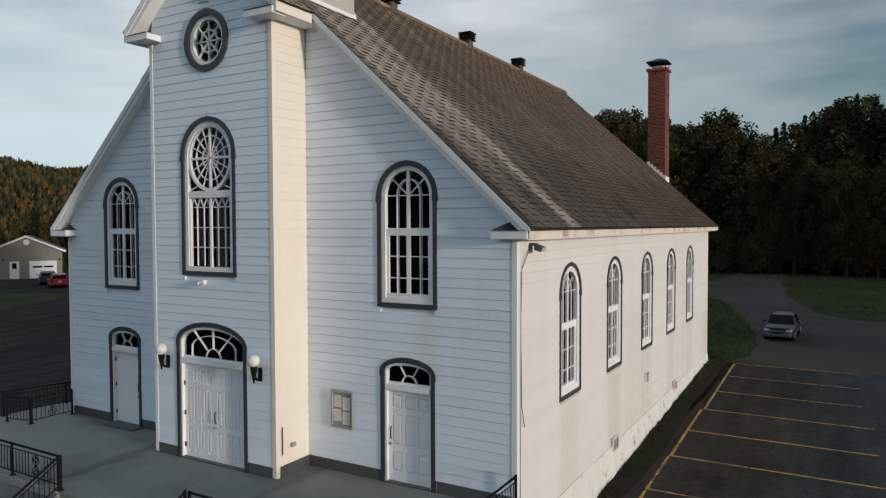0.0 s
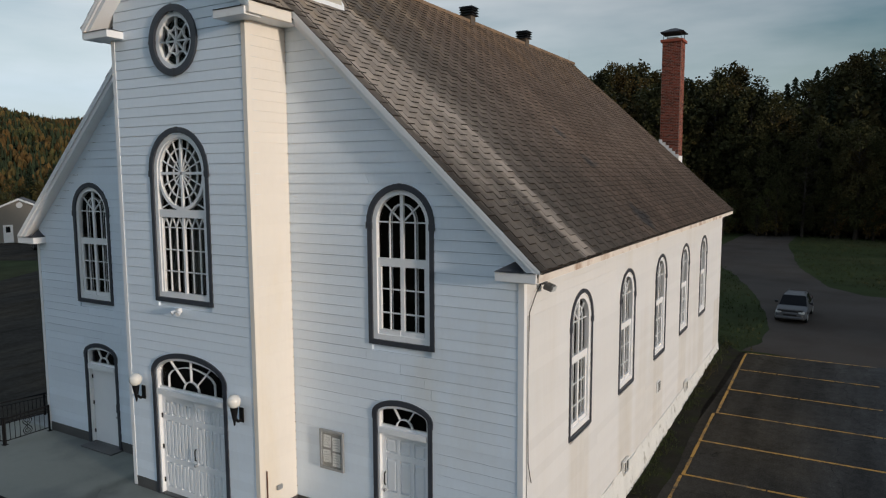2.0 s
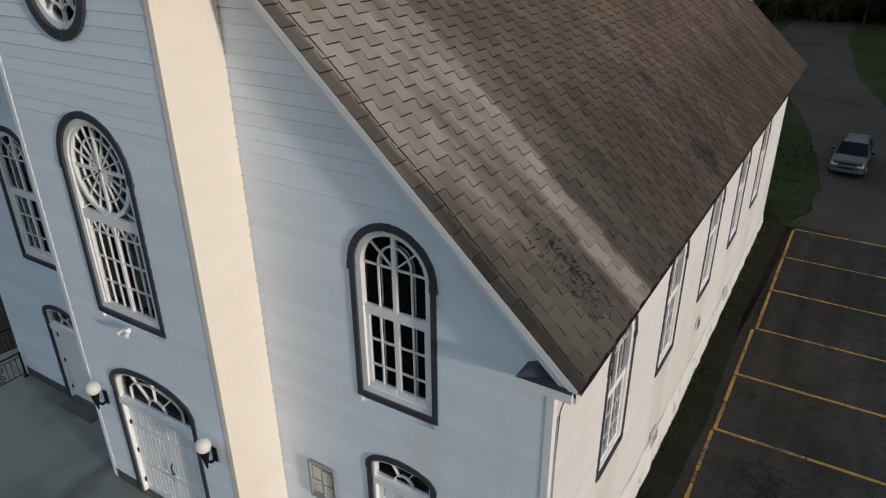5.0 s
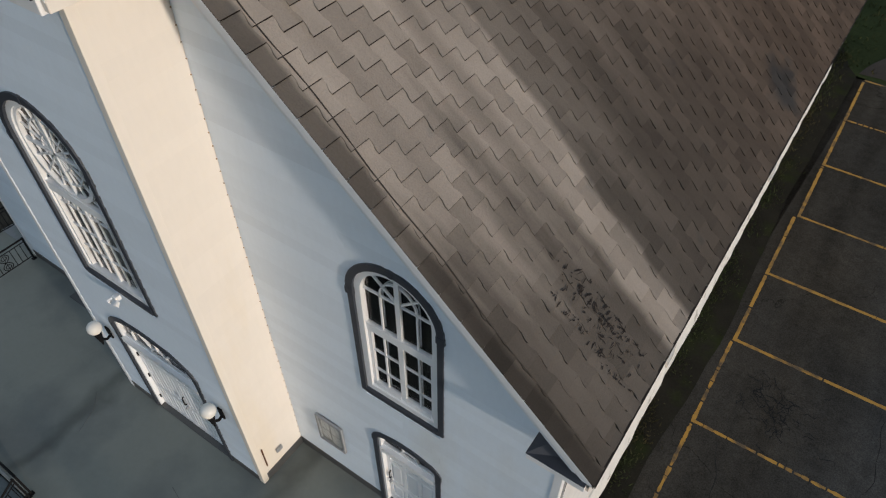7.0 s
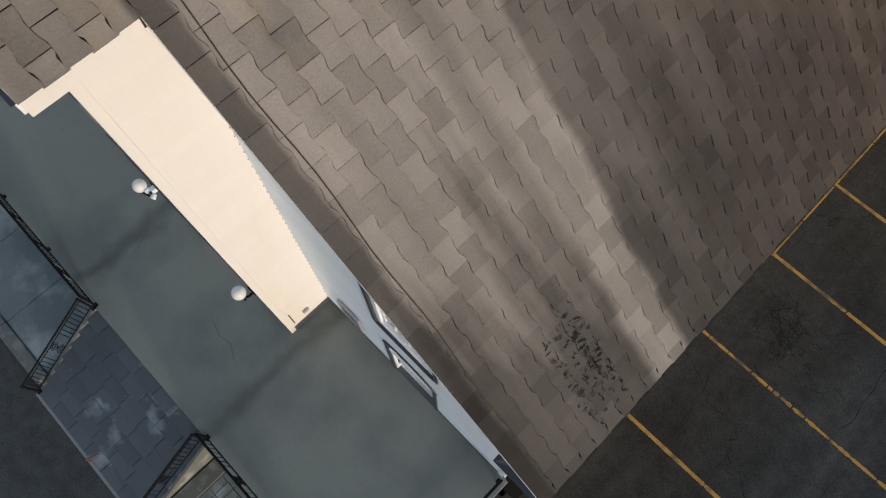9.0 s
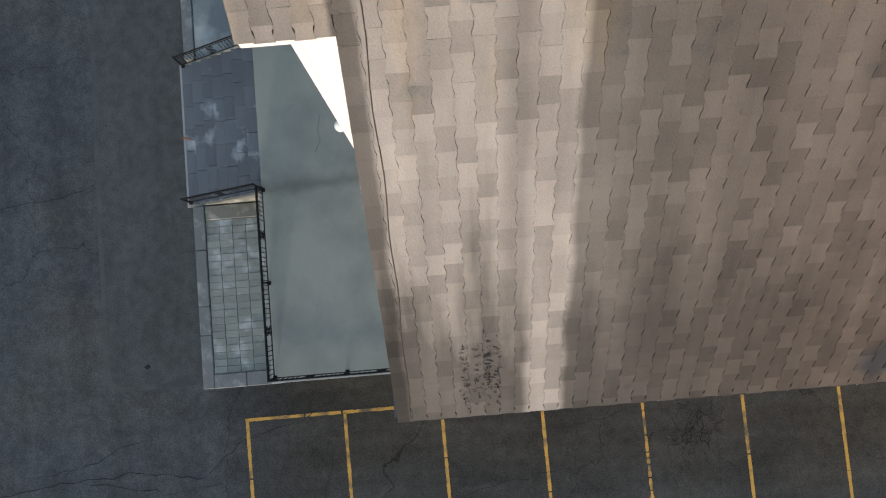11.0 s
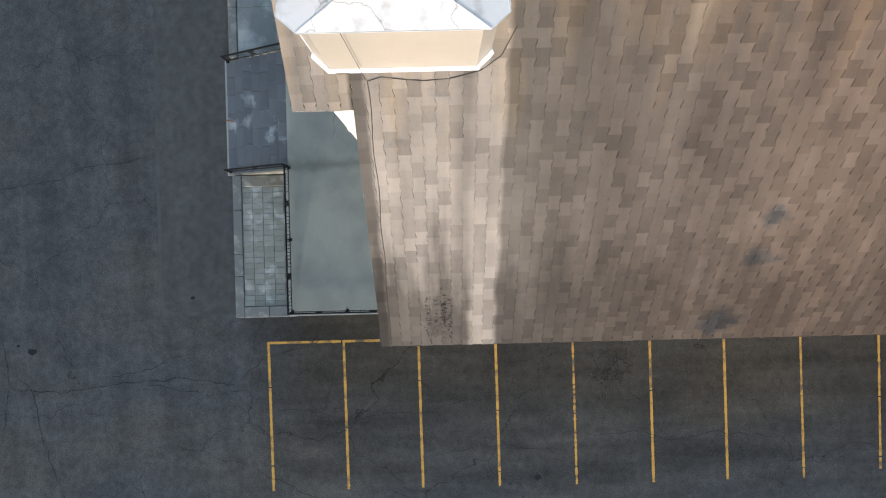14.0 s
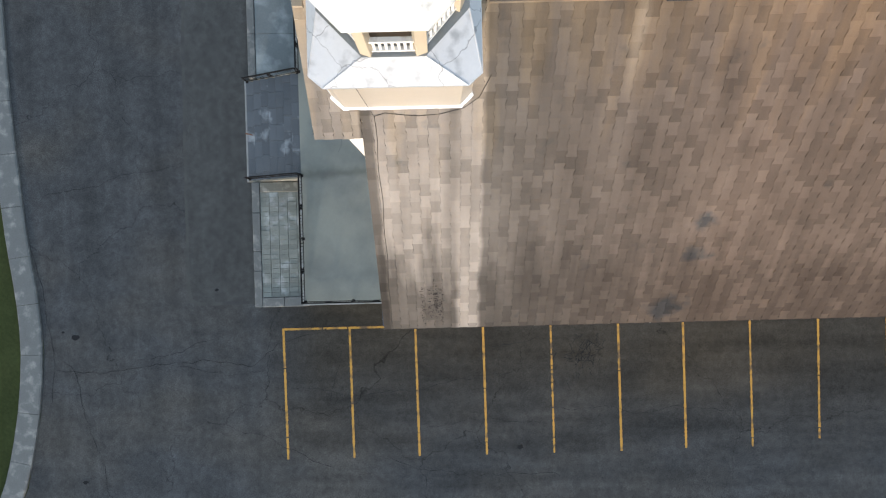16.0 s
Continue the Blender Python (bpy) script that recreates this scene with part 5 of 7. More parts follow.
tagged(piece("shingle_field", me, roof_right), kind="stuff")
# the far slope carries the same courses, mirrored
far_v = [(-x, y, z) for x, y, z in rest_v]
me = bpy.data.meshes.new("shingle_field")
me.from_pydata(far_v, [], [f[::-1] for f in rest_f])
me.materials.append(SHINGLE)
me.materials.append(BUTT)
me.polygons.foreach_set("material_index", rest_m)
me.update()
tagged(piece("shingle_field", me, roof_left), kind="stuff")
rb = bmesh.new()
for y0, y1 in ((-1.40, -1.2), (2.5, LEN + 0.3)):
    add_box(rb, (-0.14, y0, RIDGE - 0.09), (0.14, y1, RIDGE + 0.012))
part("ridge_cap", rb, SHINGLE, church)

# granule loss: a cluster of little torn chips near the eave
chips = bmesh.new()
for k in range(190):
    v = rnd.triangular(0.15, 2.2, 0.9)
    y = rnd.choice((0.88, 1.09, 1.25, 1.28, 1.41)) + rnd.gauss(0, 0.035)
    m = roof_frame(y, v) @ pose(0, 0, 0.029, 0, 0, rnd.choice((0, 0, 0, 90)) + rnd.uniform(-30, 30))
    n = rnd.randint(5, 7)
    a, b = rnd.uniform(0.010, 0.065), rnd.uniform(0.004, 0.015)
    chips.faces.new([chips.verts.new(m @ Vector((a * math.cos(6.283 * i / n) * rnd.uniform(0.4, 1.3), b * math.sin(6.283 * i / n) * rnd.uniform(0.3, 1.4), 0))) for i in range(n)])
CHIP = mat("torn_felt", (0.014, 0.010, 0.009), 0.95, var=0.2, scale=5, fine=30)
tagged(part("worn_spot", chips, CHIP, roof_right), kind="stuff")
# curled tabs and grit along the eave
grit = bmesh.new()
for k in range(int((LEN + 0.2) / SH)):
    if rnd.random() < 0.35:
        continue
    m = pose(EDGE + 0.012 + rnd.uniform(-0.006, 0.008), RAKE + SH * k + rnd.gauss(0, 0.02), 6.793 + rnd.uniform(-0.003, 0.004), rnd.uniform(-30, 30), rnd.uniform(-30, 30), rnd.uniform(-40, 40))
    add_box(grit, (-0.014 * rnd.random() - 0.006, -0.016, -0.005), (0.014 * rnd.random() + 0.006, 0.016, 0.005), m)
tagged(part("eave_debris", grit, MOSSY, church), kind="stuff")

# cable that runs down the roof beside the rake and round the belfry
def cable(points, r, name, material, parent=None):
    """One tube swept along the points."""
    b = bmesh.new()
    pts = [Vector(p) for p in points]
    rings = []
    for k, p in enumerate(pts):
        t = (pts[min(k + 1, len(pts) - 1)] - pts[max(k - 1, 0)]).to_track_quat("Z", "Y")
        rings.append([b.verts.new(p + t @ Vector((r * math.cos(1.2566 * i), r * math.sin(1.2566 * i), 0))) for i in range(5)])
    for r0, r1 in zip(rings, rings[1:]):
        for i in range(5):
            b.faces.new((r0[i], r0[(i + 1) % 5], r1[(i + 1) % 5], r1[i]))
    bmesh.ops.recalc_face_normals(b, faces=b.faces[:])
    return part(name, b, material, parent)


def on_roof(x, y, up=0.034):
    return (x, y, roof_z(x) + up)


down = [on_roof(2.02, 0.0)]
for k in range(1, 25):
    f = k / 24
    down.append(on_roof(2.02 + 5.34 * f, -0.08 * f + 0.022 * math.sin(f * 23) * (1 - 0.5 * f) + 0.03 * math.sin(f * 3.1), 0.034))
roof_cable = thing("roof_cable", "thin black cable running down the shingles along the rake", "cable")
cable(down, 0.008, "cable", CABLE, roof_cable)
cable([on_roof(2.02, 0.0), on_roof(1.96, 0.25), on_roof(2.0, 0.6), on_roof(2.03, 1.0), on_roof(2.0, 1.5), on_roof(1.9, 2.0), on_roof(1.7, 2.35), on_roof(1.3, 2.6)], 0.008, "cable", CABLE, roof_cable)
cable([on_roof(2.02, 0.0), (1.90, -0.08, 12.1), (1.90, -0.12, 14.3)], 0.005, "cable", CABLE, roof_cable)

# ---- belfry ----
belfry = thing("belfry", "octagonal white belfry with a low skirt roof and balustraded openings", "belfry")
BY = 0.65


def chamfered(h, c, z):
    return [(x, BY + y, z) for x, y in ((h, -h + c + 0.12), (h, h - c - 0.12), (h - 0.5 * c, h - 0.32), (-h + 0.5 * c, h - 0.32), (-h, h - c - 0.12), (-h, -h + c + 0.12), (-h + 0.5 * c, -h + 0.32), (h - 0.5 * c, -h + 0.32))]


def octagon(a, z, slim=0.95):
    r = a / math.cos(math.pi / 8)
    return [(r * math.cos(math.pi / 8 + math.pi / 4 * k), BY + slim * r * math.sin(math.pi / 8 + math.pi / 4 * k), z) for k in range(-1, 7)]


def loft(loops, close_top=False, close_low=False):
    b = bmesh.new()
    rows = [[b.verts.new(p) for p in lp] for lp in loops]
    n = len(loops[0])
    for r0, r1 in zip(rows, rows[1:]):
        for k in range(n):
            b.faces.new((r0[k], r0[(k + 1) % n], r1[(k + 1) % n], r1[k]))
    if close_top:
        b.faces.new(rows[-1])
    if close_low:
        b.faces.new(rows[0][::-1])
    bmesh.ops.recalc_face_normals(b, faces=b.faces[:])
    return b


def base_loop(z=None):
    pts = []
    for x, y, _ in chamfered(1.84, 0.45, 0):
        pts.append((x, y))
        if len(pts) in (3, 8):
            pts.append((0.0, y))
    return [(x, y, roof_z(x) - 0.06 if z is None else z) for x, y in pts]


part("base", loft([base_loop(), base_loop(14.40)]), BASE_METAL, belfry, "pale sheet-metal cladding of the belfry base")
part("front_panel", wall_slab([(-1.60, roof_z(1.60) - 0.03), (0.0, RIDGE - 0.03), (1.60, roof_z(1.60) - 0.03), (1.60, 14.30), (-1.60, 14.30)], [], 0.02, pose(0, BY - 1.525 - 0.018, 0)), SIDING, belfry, "front panel of the belfry base with the blue of shade in its colour")
# flashing that flares onto the shingles
fl = bmesh.new()
ring = chamfered(1.845, 0.45, 0)
out = chamfered(1.895, 0.46, 0)
n8 = 8
vi = [fl.verts.new((x, y, roof_z(x) + 0.09)) for x, y, z in ring]
vo = [fl.verts.new((x, y, roof_z(x) + 0.022)) for x, y, z in out]
for k in range(n8):
    fl.faces.new((vo[k], vo[(k + 1) % n8], vi[(k + 1) % n8], vi[k]))
part("flashing", fl, WHITE, belfry, "white flashing round the belfry's foot")
part("cornice", loft([chamfered(1.85, 0.45, 14.30), chamfered(1.93, 0.47, 14.38), chamfered(1.95, 0.47, 14.46), chamfered(1.6, 0.4, 14.47)], True, True), WHITE, belfry)
sk_lo, sk_hi = chamfered(1.94, 0.47, 14.475), octagon(1.46, 14.78)
for k in range(8):
    j = (k + 1) % 8
    b = bmesh.new()
    p, q, r_, s_ = (Vector(v) for v in (sk_lo[k], sk_lo[j], sk_hi[j], sk_hi[k]))
    lowq = [b.verts.new(v) for v in (p, q, r_, s_)]
    b.faces.new(lowq)
    ext = bmesh.ops.extrude_face_region(b, geom=b.faces[:])
    for v in ext["geom"]:
        if isinstance(v, bmesh.types.BMVert):
            v.co.z += 0.012
    bmesh.ops.recalc_face_normals(b, faces=b.faces[:])
    part("skirt_roof", b, METAL_WHITE, belfry, "pale painted sheet-metal skirt facet with worn patches")
# standing seams on the hips and odd repair strips
for k in range(8):
    b = bmesh.new()
    add_rod(b, Vector(sk_lo[k]) + Vector((0, 0, 0.014)), Vector(sk_hi[k]) + Vector((0, 0, 0.014)), 0.014, 5)
    part("hip_seam", b, METAL_WHITE, belfry)
part("lantern_floor", loft([octagon(1.47, 14.70), octagon(1.47, 14.81)], True, True), CONCRETE, belfry)
part("deck", loft([octagon(1.22, 14.80, 0.86), octagon(1.22, 14.835, 0.86)], True, True), DECK, belfry, "weathered brown lantern deck")
post_ring = octagon(1.36, 0, 0.87)
for k in range(8):
    x, y, _ = post_ring[k]
    ang = math.degrees(math.atan2(y - BY, x))
    part("post", box((-0.10, -0.11, 14.78), (0.08, 0.11, 16.95), 0.012, pose(x, y, 0, 0, 0, ang)), CREAM, belfry, "cream lantern post")
for k in range(8):
    a, c = Vector(post_ring[k]), Vector(post_ring[(k + 1) % 8])
    t = (c - a).normalized()
    mid = (a + c) / 2
    yaw = math.degrees(math.atan2(t.y, t.x))
    L = (c - a).length / 2 - 0.10
    m = pose(mid.x, mid.y, 0, 0, 0, yaw)
    part("handrail", box((-L, -0.05, 15.46), (L, 0.05, 15.53), 0.008, m), WORN_WHITE, belfry)
    part("bottom_rail", box((-L, -0.045, 14.90), (L, 0.045, 14.96), 0.006, m), WORN_WHITE, belfry)
    for i in range(7):
        x = -L + (2 * L) * (i + 0.5) / 7
        bb = bmesh.new()
        add_rod(bb, m @ Vector((x, 0, 14.96)), m @ Vector((x, 0, 15.46)), 0.03, 6)
        part("baluster", bb, WORN_WHITE, belfry)
    part("frieze", box((-L - 0.1, -0.08, 16.70), (L + 0.1, 0.08, 16.98), 0.0, m), CREAM, belfry)
part("lantern_roof", loft([octagon(1.40, 16.96), octagon(1.66, 16.98), octagon(1.66, 17.04), octagon(1.30, 17.40), octagon(0.95, 18.1), octagon(0.72, 19.0), octagon(0.04, 21.4)], True, True), WORN_WHITE, belfry, "white flaking sheet-metal lantern roof")
bl = bmesh.new()
bmesh.ops.create_cone(bl, cap_ends=True, segments=16, radius1=0.48, radius2=0.22, depth=0.75, matrix=Matrix.Translation((0, BY, 16.0)))
tagged(part("church_bell", bl, RUST, None, smooth=True), "dark bronze bell hanging in the belfry", "bell")

# ---- ridge vents, lightning rod, chimney ----
def roof_vent(y):
    th = thing("roof_vent", "black louvred metal vent on a brown box at the ridge", "roof vent", pose(0, y, RIDGE - 0.12), "ridge vents")
    part("base", box((-0.17, -0.17, -0.2), (0.17, 0.17, 0.30), 0.012), VENT_BOX, th, "weathered brown vent box")

    def square(h, z):
        return [(sx * h, sy * h, z) for sx, sy in ((1, -1), (1, 1), (-1, 1), (-1, -1))]

    for k in range(3):
        z = 0.28 + 0.088 * k
        part("louvre", loft([square(0.19, z), square(0.262, z + 0.014), square(0.215, z + 0.066)], True, True), BLACK, th)
    part("cap", loft([square(0.27, 0.544), square(0.245, 0.585), square(0.06, 0.615)], True, True), BLACK, th)


for y in (6.2, 11.35, 16.1):
    roof_vent(y)
rod_thing = thing("lightning_rod", "thin metal lightning rod at the ridge's end", "lightning rod", pose(0, 21.45, RIDGE))
b = bmesh.new()
add_rod(b, (0, 0, 0), (0, 0, 0.55), 0.012, 6, 0.004)
part("rod", b, ALU, rod_thing)
part("foot", box((-0.05, -0.05, -0.02), (0.05, 0.05, 0.03), 0.01), ALU, rod_thing)

chimney = thing("chimney", "tall red brick chimney with a black metal cap", "chimney", pose(4.61, 22.36, 0))
CW, TOP = 0.42, 14.22
part("core", box((-CW + 0.012, -CW + 0.012, 0.3), (CW - 0.012, CW - 0.012, TOP)), MORTAR, chimney)
# brick courses: the upper ones are single bricks, the lower rest is joined
brick_me = {}
def brick_mesh(L):
    if L not in brick_me:
        brick_me[L] = mesh_of("brick", box((-L / 2, -0.05, -0.028), (L / 2, 0.05, 0.028)), BRICK)
    return brick_me[L]
courses = int((TOP - 8.6) / 0.068)
count, rest_b = 0, bmesh.new()
for i in range(courses):
    z = TOP - 0.034 - 0.068 * i
    for face in range(4):
        turn = pose(0, 0, 0, 0, 0, 90 * face)
        lengths = (0.2, 0.2, 0.2, 0.2) if i % 2 else (0.1, 0.2, 0.2, 0.2, 0.1)
        x = -CW + 0.02
        for L in lengths:
            m = turn @ pose(x + L / 2, -CW + 0.055 - rnd.uniform(0, 0.004), z)
            if face in (0, 1) and count < 300:
                piece("brick", brick_mesh(round(L - 0.01, 3)), chimney, m)
                count += 1
            else:
                add_box(rest_b, (-L / 2 + 0.005, -0.05, -0.028), (L / 2 - 0.005, 0.05, 0.028), m)
            x += L
tagged(part("brickwork", rest_b, BRICK, chimney), kind="stuff")
part("collar", box((-CW - 0.07, -CW - 0.07, TOP + 0.00), (CW + 0.07, CW + 0.07, TOP + 0.12), 0.01), BRICK, chimney, "corbelled brick collar")
part("flue", box((-0.24, -0.24, TOP + 0.11), (0.24, 0.24, TOP + 0.24), 0.02), CONCRETE, chimney, "pale chimney flue")
for sx, sy in ((1, 1), (1, -1), (-1, 1), (-1, -1)):
    b = bmesh.new()
    add_rod(b, (sx * 0.38, sy * 0.38, TOP + 0.11), (sx * 0.38, sy * 0.38, TOP + 0.43), 0.015, 5)
    part("cap_leg", b, BLACK, chimney)
part("cap", loft([[(sx * 0.50, sy * 0.50, TOP + 0.41) for sx, sy in ((1, -1), (1, 1), (-1, 1), (-1, -1))], [(sx * 0.50, sy * 0.50, TOP + 0.45) for sx, sy in ((1, -1), (1, 1), (-1, 1), (-1, -1))], [(sx * 0.10, sy * 0.10, TOP + 0.64) for sx, sy in ((1, -1), (1, 1), (-1, 1), (-1, -1))]], True, True), BLACK, chimney, "black hipped metal cap")
# stepped flashing
b = bmesh.new()
for k in range(6):
    x = -0.44 + 0.88 * k / 6
    z = roof_z(4.61 + x + 0.073) + 0.16
    add_box(b, (x, -CW - 0.014, z - 0.5), (x + 0.1467, -CW - 0.002, z))
add_box(b, (CW + 0.002, -CW - 0.014, roof_z(4.61 + CW) - 0.3), (CW + 0.014, CW, roof_z(4.61 + CW) + 0.14))
part("flashing", b, WHITE, chimney, "stepped white flashing at the chimney's foot")

# ---- front platform, steps and paved apron ----
platform = thing("front_platform", "grey-painted concrete platform before the church doors", "platform")
b = bmesh.new()
add_box(b, (-8.5, -3.72, -0.2), (7.16, 0.02, PLAT))
bmesh.ops.bevel(b, geom=b.edges[:], offset=0.015, segments=1, affect="EDGES")
part("slab", b, PLATFORM, platform)
part("kerb_edge", box((-8.5, -3.78, PLAT - 0.16), (-1.52, -3.72, PLAT - 0.004), 0.01), CONCRETE, platform, "pale concrete edge of the platform")
part("kerb_edge", box((2.42, -3.78, PLAT - 0.16), (7.2, -3.72, PLAT - 0.004), 0.01), CONCRETE, platform)
part("kerb_edge", box((7.16, -3.78, PLAT - 0.16), (7.22, 0.0, PLAT - 0.004), 0.01), CONCRETE, platform)
# worn slab cracks in the paint
for pts in ([(0.55, -2.1), (0.9, -2.2), (1.2, -2.15), (1.5, -2.3)], [(-2.4, -1.6), (-2.1, -1.9), (-1.9, -2.4)]):
    b = bmesh.new()
    for p, q in zip(pts, pts[1:]):
        add_rod(b, (*p, PLAT), (*q, PLAT), 0.005, 4)
    part("crack", b, BASE_DARK, platform)

STEP_X0, STEP_X1, RISERS = -1.50, 2.38, 8
stairs = thing("front_steps", "wide steps of dark worn pavers between iron railings", "steps")
rise_h = (PLAT + 0.05) / RISERS
tread = 0.33
rnd = random.Random(5)
for k in range(RISERS - 1):
    top = PLAT - rise_h * (k + 1)
    y1 = -3.72 - tread * k
    y0 = y1 - tread
    part("step_core", box((STEP_X0, y0 + 0.006, -0.2), (STEP_X1, y1 - 0.001, top - 0.04)), CONCRETE, stairs)
    x = STEP_X0 + 0.002
    first = rnd.uniform(0.2, 0.6)
    while x < STEP_X1 - 0.02:
        L = min(first if first else 0.62, STEP_X1 - x)
        if STEP_X1 - x - L < 0.12:
            L = STEP_X1 - x
        first = None
        me = mesh_of("paver", box((-L / 2 + 0.004, -tread / 2 + 0.003, -0.04), (L / 2 - 0.004, tread / 2 - 0.002, 0.0), 0.006), TREAD)
        piece("paver", me, stairs, pose(x + L / 2, (y0 + y1) / 2, top + rnd.uniform(-0.003, 0.004), rnd.uniform(-0.3, 0.3), rnd.uniform(-0.3, 0.3), rnd.uniform(-0.2, 0.2)))
        x += L
part("bottom_kerb", box((STEP_X0 - 0.05, -6.12, -0.2), (STEP_X1 + 0.05, -6.035, 0.03), 0.01), CONCRETE, stairs, "pale concrete kerb at the foot of the steps")
for x in (STEP_X0 - 0.06, STEP_X1):
    b = bmesh.new()
    prof = [(-3.72, PLAT - 0.02), (-6.03, 0.02), (-6.03, -0.2), (-3.72, -0.2)]
    vs = [[b.verts.new((xx, y, z)) for y, z in prof] for xx in (x, x + 0.06)]
    b.faces.new(vs[0])
    b.faces.new(vs[1][::-1])
    for k in range(4):
        b.faces.new((vs[0][k], vs[1][k], vs[1][(k + 1) % 4], vs[0][(k + 1) % 4]))
    bmesh.ops.recalc_face_normals(b, faces=b.faces[:])
    part("cheek", b, MOSSY, stairs, "stained concrete cheek of the steps")


APRON_Z = 0.28
terrace = thing("paved_apron", "low worn paved terrace with pale concrete kerb stones", "paving")
part("bed", box((2.46, -5.86, -0.2), (7.36, -3.79, APRON_Z - 0.05)), CONCRETE, terrace)
for xa, xb in ((2.46, 3.66), (3.66, 5.16), (5.16, 5.93), (5.93, 7.36)):
    part("kerb_stone", box((xa + 0.005, -5.88, -0.2), (xb - 0.005, -5.58, APRON_Z + 0.05 + rnd.uniform(-0.006, 0.008)), 0.02), KERB, terrace)
for ya, yb in ((-5.575, -4.72), (-4.71, -3.80)):
    part("kerb_stone", box((6.98, ya, -0.2), (7.36, yb, APRON_Z + 0.05), 0.02), KERB, terrace)
part("end_strip", box((2.47, -5.57, -0.2), (2.86, -3.80, APRON_Z + 0.02), 0.02), MOSSY, terrace, "mossy pale concrete strip beside the steps")
nx, ny = 22, 5
dx, dy = (6.97 - 2.87) / nx, 1.77 / ny
paver_me = mesh_of("paver", box((-dx / 2 + 0.004, -dy / 2 + 0.004, -0.05), (dx / 2 - 0.004, dy / 2 - 0.004, 0.0), 0.005), PAVER)
for i in range(nx):
    for j in range(ny):
        piece("paver", paver_me, terrace, pose(2.87 + dx * (i + 0.5), -5.57 + dy * (j + 0.5), APRON_Z + rnd.uniform(-0.008, 0.008), rnd.uniform(-0.9, 0.9), rnd.uniform(-0.9, 0.9), rnd.uniform(-0.8, 0.8)))
far_terrace = thing("concrete_apron", "low terrace of stained bluish-grey concrete slabs beside the steps", "paving")
for xa, xb in ((-8.4, -5.1), (-5.1, -3.3), (-3.3, -1.58)):
    part("slab", box((xa + 0.004, -5.58, -0.2), (xb - 0.004, -3.79, APRON_Z + rnd.uniform(0.0, 0.01)), 0.012), STAINED, far_terrace)
    part("kerb_stone", box((xa + 0.005, -5.88, -0.2), (xb - 0.005, -5.59, APRON_Z + 0.05), 0.02), KERB, far_terrace)


# ---- iron railings ----
def railing(a, b, label, height=0.70, ends=(True, True), ornament=True, group="iron railings"):
    """A wrought-iron railing from a to b (its feet), with posts, balusters and scrolled panels."""
    th = thing("railing", label, "railing", group=group)
    a, b = Vector(a), Vector(b)
    up = Vector((0, 0, 1))
    L = (b - a).length
    bm = bmesh.new()
    add_rod(bm, a + up * height, b + up * height, 0.024, 6)
    part("top_rail", bm, IRON, th)
    bm = bmesh.new()
    add_rod(bm, a + up * (height - 0.10), b + up * (height - 0.10), 0.012, 5)
    part("mid_rail", bm, IRON, th)
    bm = bmesh.new()
    add_rod(bm, a + up * 0.10, b + up * 0.10, 0.014, 5)
    part("bottom_rail", bm, IRON, th)
    n_post = max(1, round(L / 1.9))
    for k in range(n_post + 1):
        if (k == 0 and not ends[0]) or (k == n_post and not ends[1]):
            continue
        p = a.lerp(b, k / n_post)
        bm = bmesh.new()
        add_box(bm, (p.x - 0.02, p.y - 0.02, p.z - 0.02), (p.x + 0.02, p.y + 0.02, p.z + height + 0.03))
        part("post", bm, IRON, th)
        bm = bmesh.new()
        add_box(bm, (p.x - 0.05, p.y - 0.05, p.z), (p.x + 0.05, p.y + 0.05, p.z + 0.012))
        part("post_foot", bm, IRON, th)
    n = max(4, int(L / 0.115))
    for k in range(1, n):
        f = k / n
        p = a.lerp(b, f)
        local = (f * n_post) % 1.0
        if ornament and abs(local - 0.5) < 0.13:
            continue
        bm = bmesh.new()
        add_rod(bm, p + up * 0.10, p + up * (height - 0.10), 0.009, 4, cap=False)
        part("baluster", bm, IRON, th)
    if ornament:
        d = (b - a).normalized()
        for k in range(n_post):
            c = a.lerp(b, (k + 0.5) / n_post)
            bm = bmesh.new()
            for s in (-1, 1):
                for z0, z1, r in ((0.12, 0.46, 0.10), (0.46, 0.80, 0.10), (0.20, 0.36, 0.05), (0.56, 0.72, 0.05)):
                    pts = []
                    for i in range(9):
                        g = i / 8
                        pts.append(c + d * (s * (0.015 + r * math.sin(math.pi * g))) + up * (z0 + (z1 - z0) * g) * (height / 0.92))
                    for p, q in zip(pts, pts[1:]):
                        add_rod(bm, p, q, 0.011, 4, cap=False)
            add_rod(bm, c + up * 0.10, c + up * (height - 0.10), 0.008, 4, cap=False)
            part("scroll", bm, IRON, th)
    return th


railing((2.36, -3.68, PLAT), (7.08, -3.68, PLAT), "black wrought-iron railing along the platform's edge")
railing((7.08, -3.64, PLAT), (7.08, -0.12, PLAT), "black wrought-iron railing at the platform's end", ends=(False, True))
railing((-1.52, -3.68, PLAT), (-6.9, -3.68, PLAT), "black wrought-iron railing along the platform's edge")
for x in (-1.48, 2.32):
    railing((x, -3.74, PLAT + 0.03), (x, -5.98, 0.14), "black wrought-iron handrail down the front steps")
railing((-6.9, -0.10, PLAT), (-6.9, -1.25, PLAT), "black wrought-iron railing beside the side ramp")
railing((-6.94, -1.27, PLAT), (-7.75, -1.45, PLAT), "black wrought-iron railing beside the side ramp", ornament=False)
railing((-8.4, -1.2, PLAT), (-8.4, 8.0, PLAT - 0.5), "long black iron railing of the side ramp", ornament=False)
ramp = thing("side_ramp", "pale concrete ramp along the far side of the church", "ramp")
b = bmesh.new()
